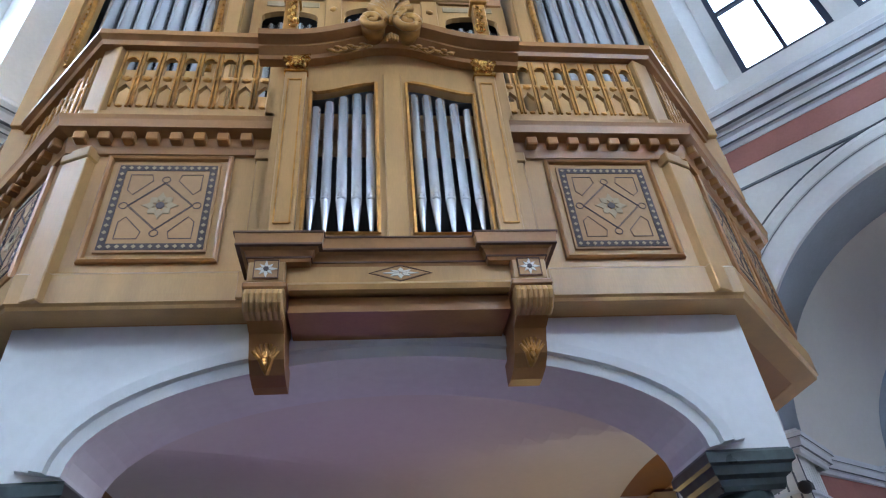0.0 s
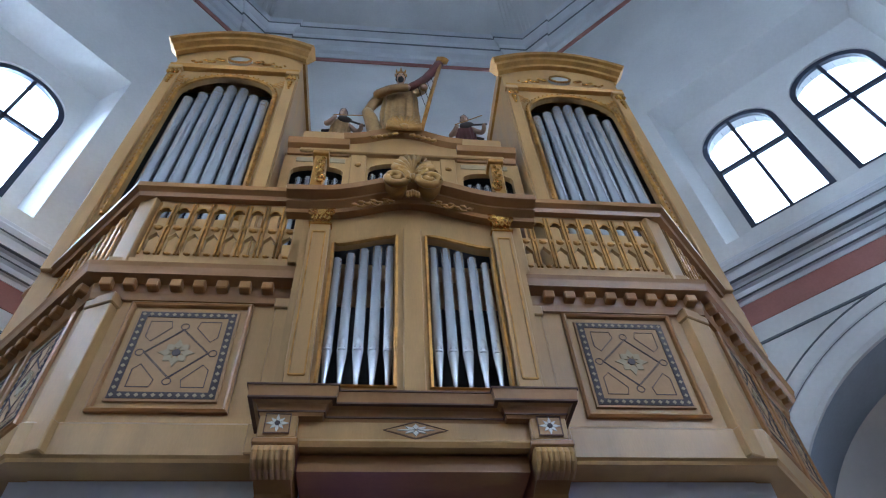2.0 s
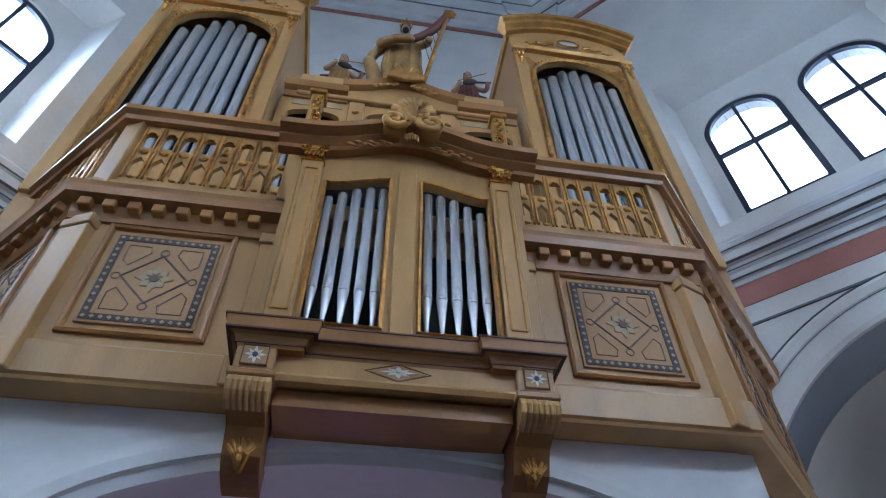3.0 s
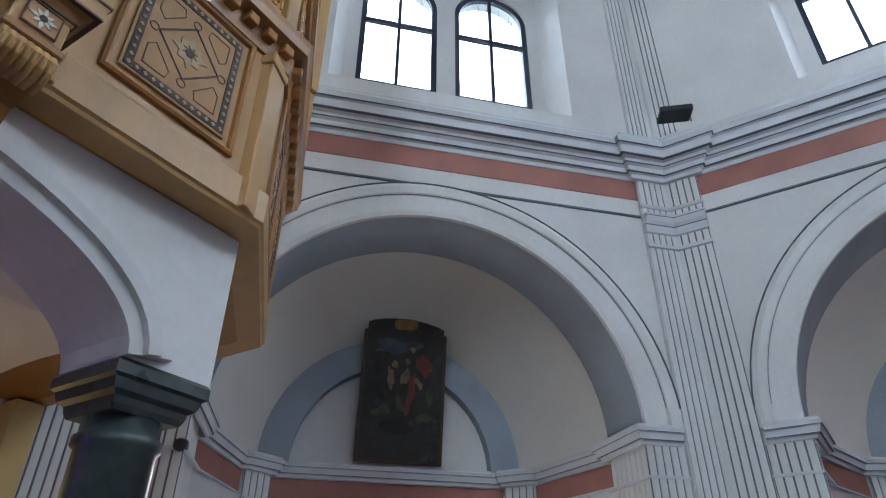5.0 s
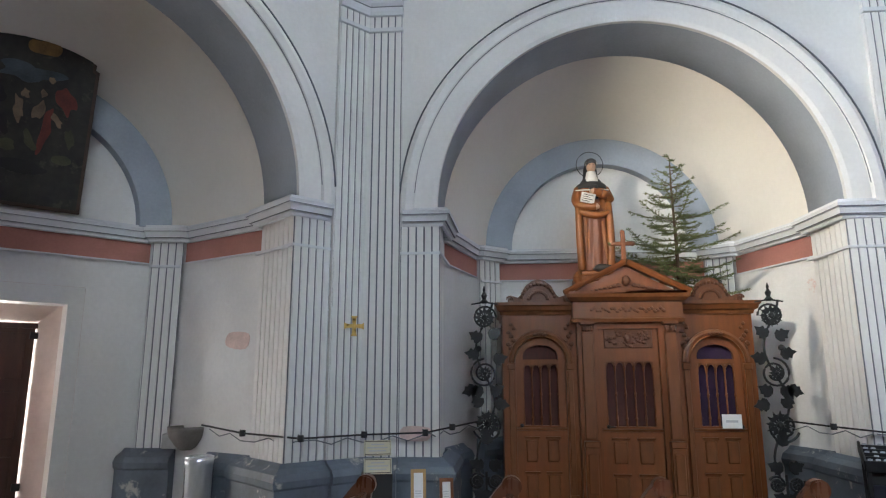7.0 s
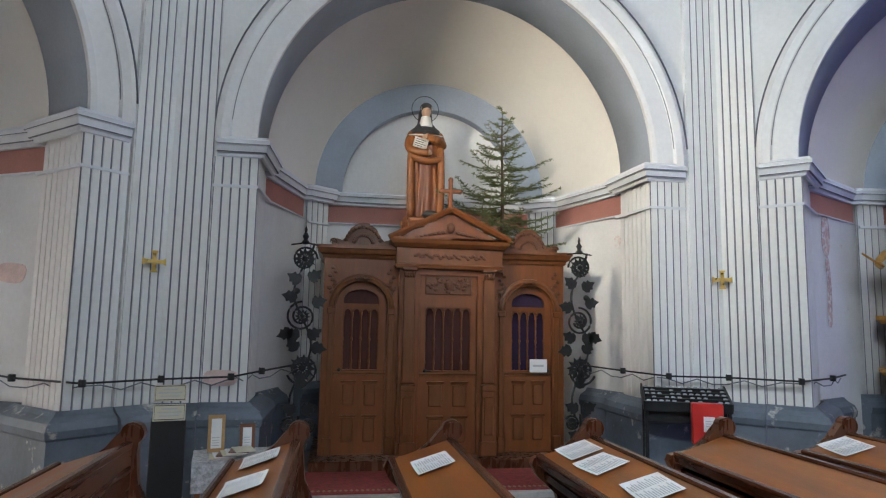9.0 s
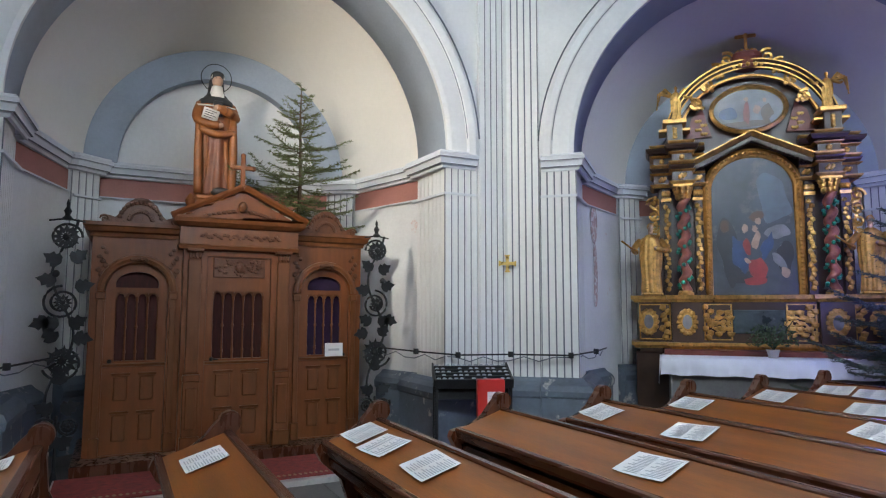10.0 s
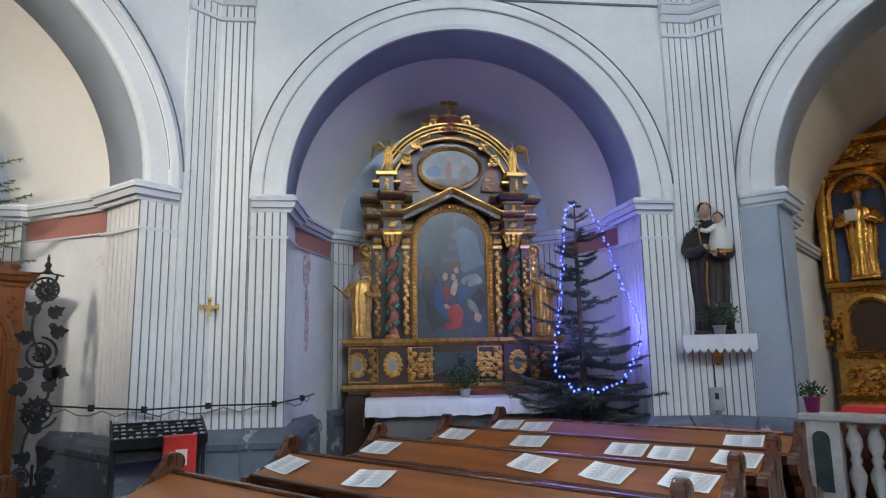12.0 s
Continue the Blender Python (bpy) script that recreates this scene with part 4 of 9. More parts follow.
# base of the front case
g = bmn()
run(g, [(-0.60, -3.2), (-0.60, PV - 0.02), (-0.395, PV - 0.02), (-0.395, PV + 0.02), (0.395, PV + 0.02), (0.395, PV - 0.02), (0.60, PV - 0.02), (0.60, -3.2)], [(0.04, 3.15), (-0.02, 3.15), (-0.028, 3.17), (-0.04, 3.195), (-0.07, 3.21), (-0.075, 3.24), (-0.08, 3.265), (-0.05, 3.285), (0.04, 3.29)])
part("base_cornice", g, CASE_DARK, organ)
g = bmn()
BASE_LINE = [(-0.60, -3.2), (-0.60, PV - 0.02), (-0.395, PV - 0.02), (-0.395, PV + 0.02), (0.395, PV + 0.02), (0.395, PV - 0.02), (0.60, PV - 0.02), (0.60, -3.2)]
# brown strips drawn as the shadow lines between the base mouldings
for z, d in ((3.168, 0.030), (3.207, 0.0725), (3.262, 0.083)):
    run(g, BASE_LINE, [(0.0, z - 0.003), (-d, z - 0.0045), (-d, z + 0.0035), (0.0, z + 0.003)])
part("base_shadow_line", g, BROWN_LINE, organ)
g = bmn()
box(g, -0.47, 0.47, PV + 0.0, -3.2, 3.055, 3.17)
run(g, [(-0.47, PV + 0.01), (0.47, PV + 0.01)], [(0.02, 3.03), (-0.02, 3.03), (-0.03, 3.05), (-0.015, 3.07), (0.02, 3.07)])
part("base_board", g, CASE, organ)
g = bmn()
box(g, -0.46, 0.46, -3.42, -3.1, 2.96, 3.03)
part("underside", g, CASE_DARK, organ)


def star(w, h):
    b = bmn()
    for i in range(8):
        an = math.pi / 4 * i
        r = 1.0 if i % 2 == 0 else 0.8
        c, s = math.cos(an), math.sin(an)
        b_pts = [(0.1 * r, 0), (0.5 * r, 0.16), (r, 0), (0.5 * r, -0.16)]
        plate(b, [((x * c - z * s) * w, (x * s + z * c) * h) for x, z in b_pts], [], -0.004, 0.002)
    return b


for s in (-1, 1):
    post("pedestal", s * 0.545 - 0.075, s * 0.545 + 0.075, PV - 0.04, -3.2, 3.05, 3.17, organ)
    b = bmn()
    plate(b, rect(-0.05, 0.05, -0.045, 0.045), [], -0.006, 0.002)
    tl = part("tile", b, PANEL_WOOD, organ, "pale inlaid square with a star", pose(s * 0.545, PV - 0.041, 3.11))
    part("star", star(0.045, 0.042), STAR_WHITE, tl, "", pose(0, -0.005, 0))
    b = bmn()
    plate(b, arc(0, 0, 0.011, 0, 330, 11), [], -0.011, -0.004)
    part("star_eye", b, INLAY_DARK, tl)
    b = bmn()
    bar(b, [(-0.003, 0), (-0.003, 0.003), (0.003, 0.003), (0.003, 0)], [(x, -0.006, z) for x, z in ((-0.048, -0.043), (0.048, -0.043), (0.048, 0.043), (-0.048, 0.043))], closed=True)
    part("tile_border", b, BROWN_LINE, tl)
    b = bmn()
    box(b, s * 0.545 - 0.088, s * 0.545 + 0.088, PV - 0.05, -3.2, 3.02, 3.05, 0.006)
    part("abacus", b, CASE_DARK, organ)
    # scrolled console
    b = bmn()
    pr = [(-3.10, 3.02), (-3.10, 2.755), (-3.17, 2.755), (-3.25, 2.77), (-3.31, 2.81), (-3.33, 2.855), (-3.36, 2.90), (-3.44, 2.92), (-3.50, 2.95), (-3.515, 2.985), (-3.50, 3.02)]
    f0 = [b.verts.new((s * 0.545 - 0.07, y, z)) for y, z in pr]
    f1 = [b.verts.new((s * 0.545 + 0.07, y, z)) for y, z in pr]
    b.faces.new(f0)
    b.faces.new(f1)
    for i in range(len(pr)):
        b.faces.new((f0[i], f0[(i + 1) % len(pr)], f1[(i + 1) % len(pr)], f1[i]))
    cn = part("console", b, CASE_DARK, organ, "carved scroll bracket with gilt leaf")
    b = bmn()
    lines = []
    for i in range(29):
        xx = s * 0.545 - 0.078 + 0.156 * i / 28
        k = 0.010 * abs(math.sin(math.pi * i / 4))
        lines.append([b.verts.new((xx, y - k * 0.8, z - k * 0.5)) for y, z in ((-3.44, 2.915), (-3.49, 2.925), (-3.52, 2.95), (-3.53, 2.985), (-3.515, 3.015), (-3.48, 3.02), (-3.44, 3.0))])
    for l0, l1 in zip(lines, lines[1:]):
        for j in range(7):
            b.faces.new((l0[j], l0[(j + 1) % 7], l1[(j + 1) % 7], l1[j]))
    b.faces.new(lines[0])
    b.faces.new(lines[-1])
    part("volute", b, CASE, cn)
    b = bmn()
    for i in range(7):
        a = radians(-60 + 20 * i)
        tube(b, [(s * 0.545, -3.275, 2.765), (s * 0.545 + 0.03 * math.sin(a), -3.335, 2.79 + 0.03 * math.cos(a)), (s * 0.545 + 0.058 * math.sin(a), -3.345, 2.80 + 0.065 * math.cos(a))], 0.012, 5, 0.6)
    for i in range(3):
        ball(b, (s * 0.545, -3.335, 2.785 + 0.03 * i), 0.016, 1, 0.8, 0.8, 1.4, 0.3)
    part("leaf", b, GILT_DARK, cn, "gilded acanthus leaf")
b = bmn()
plate(b, [(-0.11, 0), (0, -0.034), (0.11, 0), (0, 0.034)], [], -0.003, 0.002)
dm = part("diamond_inlay", b, PANEL_WOOD, organ, "", pose(0, PV - 0.001, 3.112))
b = bmn()
bar(b, [(-0.003, 0), (-0.003, 0.003), (0.003, 0.003), (0.003, 0)], [(-0.13, -0.003, 0), (0, -0.003, -0.040), (0.13, -0.003, 0), (0, -0.003, 0.040)], closed=True)
part("diamond_line", b, BROWN_LINE, dm)
part("star", star(0.075, 0.028), STAR_WHITE, dm, "", pose(0, -0.004, 0))

# carved posts behind the front case
for s in (-1, 1):
    b = bmn()
    box(b, s * 0.60 - 0.04, s * 0.60 + 0.04, -3.34, -3.26, 4.97, 5.36, 0.006)
    box(b, s * 0.60 - 0.055, s * 0.60 + 0.055, -3.36, -3.24, 5.36, 5.40, 0.006)
    box(b, s * 0.60 - 0.035, s * 0.60 + 0.035, -3.335, -3.265, 5.40, 5.45, 0.012)
    cp = part("carved_post", b, GILT_DARK, organ, "carved gilt post with scroll")
    b = bmn()
    tube(b, [(s * 0.60 + x * 0.7, -3.36, z) for x, _, z in scroll(-s * 0.03, 5.06, 0.05, 0.012, 1.5, 60, 20, s)], 0.012, 5)
    for i in range(6):
        ball(b, (s * 0.60 - s * 0.02 * (i % 2), -3.355, 5.12 + 0.035 * i), 0.018, 1, 1, 0.6, 1.3, 0.4)
    part("scroll", b, GILT, cp)

# side towers
TV = -2.6
for s in (-1, 1):
    tw = new("tower")
    tw.parent, tw.matrix_basis = organ, pose(s * 1.78, TV, 0)
    g = bmn()
    plate(g, [(-0.66, 4.3), (0.66, 4.3), (0.66, 8.45)] + arc(0, 8.45, 0.66, 0, 180, 14, 0.30)[1:-1] + [(-0.66, 8.45)], [list(reversed(arch(-0.46, 0.46, 5.55, 7.55, 0.40, 18)))], 0, 0.05)
    part("tower_front", g, CASE, tw)
    g = bmn()
    box(g, -0.66, -0.62, 0.05, 1.2, 4.3, 8.5)
    box(g, 0.62, 0.66, 0.05, 1.2, 4.3, 8.5)
    box(g, -0.62, 0.62, 1.16, 1.2, 4.3, 8.5)
    box(g, -0.62, 0.62, 0.05, 1.2, 8.46, 8.5)
    part("tower_side", g, CASE, tw)
    # black sheet standing in for the shaded depth of the tower
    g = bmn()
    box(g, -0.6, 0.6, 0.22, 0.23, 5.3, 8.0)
    part("tower_shade_sheet", g, DARK, tw)
    g = bmn()
    bar(g, [(0, 0), (0, 0.02), (-0.025, 0.03), (-0.05, 0.015), (-0.05, 0)], [(x, 0, z) for x, z in [(0.46, 5.55)] + arc(0, 7.55, 0.46, 0, 180, 24, 0.40) + [(-0.46, 5.55)]])
    for i in range(26):
        x, z = arc(0, 7.55, 0.50, 0, 180, 25, 0.44)[i]
        ball(g, (x, -0.025, z), 0.012, 1)
    for i in range(30):
        for q in (-1, 1):
            ball(g, (q * 0.50, -0.025, 5.6 + i * 0.065), 0.011, 1)
    for q in (-1, 1):
        for i in range(4):
            for j in range(4 - i):
                zz = 7.80 + 0.05 * i
                xx = q * (0.56 - 0.05 * j)
                tube(g, [(xx - 0.025, -0.012, zz - 0.025), (xx + 0.025, -0.012, zz + 0.025)], 0.005, 4)
                tube(g, [(xx + 0.025, -0.012, zz - 0.025), (xx - 0.025, -0.012, zz + 0.025)], 0.005, 4)
    part("gilt_arch", g, GILT_DARK, tw)
    g = bmn()
    for q in (-1, 1):
        box(g, q * 0.60 - 0.055, q * 0.60 + 0.055, -0.04, 0, 4.9, 8.05, 0.006)
        box(g, q * 0.60 - 0.07, q * 0.60 + 0.07, -0.06, 0, 8.02, 8.10, 0.006)
    part("tower_pilaster", g, CASE, tw)
    g = bmn()
    for q in (-1, 1):
        for j in range(5):
            ball(g, (q * 0.60 - 0.04 + 0.02 * j, -0.055, 7.93 + 0.03 * (j % 2)), 0.026, 1, 0.9, 0.7, 1.5, 0.3)
        for j in range(4):
            ball(g, (q * 0.60, -0.05, 7.84 - 0.045 * j), 0.026 - 0.004 * j, 1, 1.2, 0.6, 1.0, 0.3)
    part("capital", g, GILT, tw, "gilded leaf capital")
    g = bmn()
    cz = lambda x: 8.42 + 0.24 * (1 - (x / 0.70) ** 2)
    xs = [-0.70 + 1.4 * i / 20 for i in range(21)]
    bar(g, [(0, -0.02), (0, 0.05), (0.03, 0.06), (0.05, 0.11), (0.09, 0.12), (0.10, 0.155), (0.14, 0.165), (0.16, 0.12), (0.16, -0.02)], [(x, 0, cz(x)) for x in xs])
    for q in (-1, 1):
        run(g, [(q * 0.66, 1.2), (q * 0.66, 0.0)] if q > 0 else [(q * 0.66, 0.0), (q * 0.66, 1.2)], [(0.03, 8.40), (-0.03, 8.40), (-0.05, 8.46), (-0.09, 8.48), (-0.11, 8.56), (0.03, 8.58)])
    run(g, [(-0.66, 0.0), (0.66, 0.0)], [(0.02, 8.06), (-0.05, 8.06), (-0.07, 8.10), (0.02, 8.13)])
    part("tower_cornice", g, CREST, tw, "gilded arched tower cornice")
    g = bmn()
    plate(g, arc(0, 0, 0.13, 0, 350, 24, 0.085), [], -0.03, 0.0)
    md = part("medallion", g, PALE_MARBLE, tw, "grey oval medallion", pose(0, 0, 8.35))
    g = bmn()
    bar(g, [(0, 0), (0, 0.02), (0.025, 0.02), (0.025, 0)], [(x, -0.02, z) for x, z in arc(0, 0, 0.13, 0, 345, 23, 0.085)], closed=True)
    part("medallion_rim", g, GILT, md)
    g = bmn()
    for q in (-1, 1):
        for j in range(8):
            ball(g, (q * (0.19 + 0.042 * j), -0.02, 8.33 - 0.012 * j + 0.03 * math.sin(j * 2)), 0.032 - 0.002 * j, 1, 1.2, 0.5, 0.8, 0.5)
    part("leaf_carving", g, GILT, tw)
    for q in (-1, 1):
        g = bmn()
        lathe(g, [(0.05, 0), (0.03, 0.03), (0.06, 0.08), (0.085, 0.13), (0.06, 0.17), (0.015, 0.21)], 12, (0, 0, 0), 1, 1, lambda a, z: 1 + 0.18 * math.cos(6 * a))
        part("finial", g, GILT, tw, "", pose(q * 0.64, 0.06, 8.60))
    for j in range(7):
        t = (j - 3) / 3
        me = pipe_mesh(2.35 - 0.30 * abs(t) ** 1.4 - 0.03 * (j % 2), 0.052 - 0.004 * abs(t), 0.0)
        link("pipe", me, tw, "", pose(-0.375 + 0.125 * j, 0.075, 5.52))

# low middle section between the towers
MV = -2.5
g = bmn()
ops = [list(reversed(arch(-1.0, -0.54, 5.4, 6.43, 0.09, 8))), list(reversed(arch(-0.32, 0.32, 5.4, 6.50, 0.12, 10))), list(reversed(arch(0.54, 1.0, 5.4, 6.43, 0.09, 8)))]
plate(g, [(-1.08, 4.6), (1.08, 4.6), (1.08, 6.70), (0.50, 6.70)] + [(0.5 - i * 0.1, 6.82 + 0.18 * math.sin(math.pi * (i + 0.5) / 11)) for i in range(11)] + [(-0.50, 6.70), (-1.08, 6.70)], ops, MV, MV + 0.05)
part("middle_front", g, CASE, organ)
# black backing and lid, shade put in as colour behind the middle pipes
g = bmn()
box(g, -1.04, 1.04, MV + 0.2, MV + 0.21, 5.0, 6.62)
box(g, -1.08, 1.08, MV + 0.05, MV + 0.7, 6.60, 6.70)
part("middle_shade_board", g, DARK, organ)
g = bmn()
for x0, x1, zz in ((-1.06, -0.50, 6.70), (0.50, 1.06, 6.70)):
    run(g, [(x0, MV), (x1, MV)], [(0.1, zz - 0.02), (-0.02, zz - 0.02), (-0.04, zz + 0.04), (-0.09, zz + 0.06), (-0.11, zz + 0.13), (0.1, zz + 0.16)])
bar(g, [(0, 0), (0, 0.03), (0.03, 0.05), (0.06, 0.10), (0.12, 0.12), (0.13, 0)], [(-0.55 + 1.1 * i / 20, MV, 6.80 + 0.16 * math.exp(-((-0.55 + 1.1 * i / 20) / 0.30) ** 2)) for i in range(21)])
part("middle_cornice", g, CASE_DARK, organ)
for x in (-0.41, 0.41):
    post("middle_post", x - 0.07, x + 0.07, MV - 0.025, MV, 5.0, 6.70, organ)
g = bmn()
for x in (-0.75, 0.75):
    box(g, x - 0.22, x + 0.22, MV - 0.008, MV, 6.575, 6.645, 0.003)
part("name_panel", g, INLAY_PALE, organ, "pale painted name panel")
g = bmn()
for x in (-0.41, 0.41):
    ball(g, (x, MV - 0.03, 6.52), 0.035, 1, 1, 0.5, 1, 0.4)
for i in range(12):
    a = radians(-90 + 180 * i / 11)
    tube(g, [(0, MV - 0.15, 7.0), (0.17 * math.sin(a), MV - 0.17, 7.0 + 0.19 * math.cos(a))], 0.022, 6, 1.4)
ball(g, (0, MV - 0.16, 7.02), 0.05, 2, 1, 0.6, 1)
for s in (-1, 1):
    for j in range(5):
        ball(g, (s * (0.08 + 0.05 * j), MV - 0.13, 6.93 - 0.02 * j), 0.03, 1, 1.3, 0.6, 0.8, 0.5)
part("sunburst", g, CREST, organ, "brown-gold carved shell with ribs", None, True)
for base, xs, zt in ((0, [-0.93 + 0.08 * i for i in range(5)], 6.44), (1, [-0.28 + 0.08 * i for i in range(8)], 6.54), (2, [0.61 + 0.08 * i for i in range(5)], 6.44)):
    for i, x in enumerate(xs):
        me = pipe_mesh(0.95 + 0.02 * (i % 2), 0.029, 0.0)
        link("pipe", me, organ, "", pose(x, MV + 0.08, zt - 0.98))

# figures on top
SKIN = mat("painted_wood_skin", (0.42, 0.25, 0.16), 0.55, var=0.15, scale=10)
ROBE = mat("gilded_brown_robe", (0.34, 0.20, 0.075), 0.4, metal=0.3, var=0.35, scale=6, fine=40, bump=0.5)
WING = mat("dark_brown_hair", (0.06, 0.045, 0.035), 0.6, var=0.3, scale=9)
RED_CLOTH = mat("dark_red_paint", (0.13, 0.035, 0.026), 0.5, var=0.3, scale=8)


def folds(seed, amp=0.09, k=9):
    return lambda a, z: 1 + amp * math.sin(k * a + 3.1 * z + seed) * (0.5 + 0.5 * math.sin(2.3 * a + seed * 1.7 + 2 * z)) + 0.05 * math.sin(3 * a + seed + 6 * z)


def limb(b, pts, r0, r1, n=8):
    tube(b, pts, r0, n, r1 / r0)


def curve(pts, n=4):
    """Smooth line through the given points."""
    out = []
    for i in range(len(pts) - 1):
        p0, p1, p2, p3 = (Vector(pts[max(0, min(len(pts) - 1, i + q))]) for q in (-1, 0, 1, 2))
        for j in range(n):
            t = j / n
            out.append(0.5 * (2 * p1 + (p2 - p0) * t + (2 * p0 - 5 * p1 + 4 * p2 - p3) * t * t + (3 * p1 - p0 - 3 * p2 + p3) * t ** 3))
    return out + [Vector(pts[-1])]


def drape(b, ctrl, h, seed, k=13, amp=0.22, rows=44, n=78, at=(0, 0), span=(0.0, 2 * math.pi)):
    """Cloth body from (height, half width, half depth) shares of h, with hanging folds that fade towards the shoulders."""
    z0, z1 = ctrl[0][0], ctrl[-1][0]
    full = span[1] - span[0] > 6.28
    rings = []
    for i in range(rows + 1):
        f = z0 + (z1 - z0) * i / rows
        c0, c1 = ctrl[0], ctrl[-1]
        for p, q in zip(ctrl, ctrl[1:]):
            if p[0] <= f <= q[0]:
                c0, c1 = p, q
                break
        t = (f - c0[0]) / max(c1[0] - c0[0], 1e-6)
        t = t * t * (3 - 2 * t)
        w, d = c0[1] + (c1[1] - c0[1]) * t, c0[2] + (c1[2] - c0[2]) * t
        fade = amp * max(0.0, 1 - f / 0.85) ** 0.7 + 0.015
        ring = []
        for j in range(n if full else n + 1):
            a = span[0] + (span[1] - span[0]) * j / n
            ph = 0.45 * math.sin(4.5 * f + seed) + 0.3 * math.sin(2 * a + seed * 3)
            r = 1 + fade * (abs(math.sin(k * 0.5 * a + ph + seed)) - 0.6)
            r += 0.07 * noise.noise(Vector((2.2 * math.cos(a), 2.2 * math.sin(a), 6 * f + seed)))
            ring.append(b.verts.new((at[0] * h + w * h * r * math.cos(a), at[1] * h + d * h * r * math.sin(a), f * h)))
        rings.append(ring)
    m = len(rings[0])
    for r0, r1 in zip(rings, rings[1:]):
        for j in range(m if full else m - 1):
            b.faces.new((r0[j], r0[(j + 1) % m], r1[(j + 1) % m], r1[j]))
    if full:
        b.faces.new(rings[0])
        b.faces.new(rings[-1])


def statue(name, m, h, mats, label, arms, seed=1.0, extra=None, veil=False, category="statue", hem=0.128, wide=0.152, head=1.0):
    """Robed figure of height h in one mesh; slots: 0 robe, 1 skin, 2 second colour, 3 third."""
    b = bmn()

    def paint(i, fn):
        n0 = len(b.faces)
        fn()
        b.faces.ensure_lookup_table()
        for f in list(b.faces)[n0:]:
            f.material_index = i
    body = [(0, hem, 0.100), (0.02, hem * 1.04, 0.106), (0.2, hem * 0.98, 0.094), (0.4, (hem + wide) / 2, 0.092), (0.55, wide, 0.094), (0.65, wide * 0.97, 0.092),
            (0.72, wide * 0.90, 0.084), (0.77, wide * 0.78, 0.072), (0.80, wide * 0.52, 0.056), (0.83, wide * 0.27, 0.040)]
    paint(0, lambda: drape(b, body, h, seed))
    hy, hz, hr = -0.045 * h, 0.922 * h, 0.050 * h * head
    paint(1, lambda: limb(b, [(0, -0.005 * h, h * 0.80), (0, -0.035 * h, h * 0.89)], h * 0.034, h * 0.031))
    paint(1, lambda: ball(b, (0, hy, hz), hr, 3, 0.80, 0.92, 1.22, 0.03))
    paint(1, lambda: ball(b, (0, hy - hr * 0.92, hz - hr * 0.10), hr * 0.20, 1, 0.75, 1.0, 1.5))
    for q in (-1, 1):
        paint(2, lambda: ball(b, (q * hr * 0.32, hy - hr * 0.80, hz + hr * 0.14), hr * 0.11, 1, 1.3, 0.6, 0.7))
    if veil:
        paint(2, lambda: ball(b, (0, hy + hr * 0.22, hz + hr * 0.62), hr * 1.10, 2, 1.0, 1.05, 0.85))
        paint(2, lambda: drape(b, [(0.72, 0.085, 0.050), (0.78, 0.080, 0.050), (0.85, 0.062, 0.048), (0.92, 0.056, 0.046), (0.965, 0.040, 0.036)], h, seed, 7, 0.1, 14, 30, (0, 0.022)))
    else:
        paint(2, lambda: ball(b, (0, hy + hr * 0.26, hz + hr * 0.34), hr * 1.06, 2, 0.92, 0.98, 1.0, 0.22))
    for pts, r, c in arms:
        line = [tuple(q) for q in curve([tuple(q * h for q in p) for p in pts])]
        paint(c, lambda: limb(b, line, r * h * 0.92, r * h * 0.74, 12))
        paint(1, lambda: ball(b, tuple(q * h for q in pts[-1]), h * 0.025, 2, 1.1, 0.9, 1.0, 0.25))
    if extra:
        extra(b, paint, h)
    paint(0, lambda: box(b, -hem * h * 1.1, hem * h * 1.1, -0.12 * h, 0.11 * h, -h * 0.03, h * 0.006, 0.01))
    ob = part(name, b, mats, None, "", m, True)
    return tagged(ob, label, category)


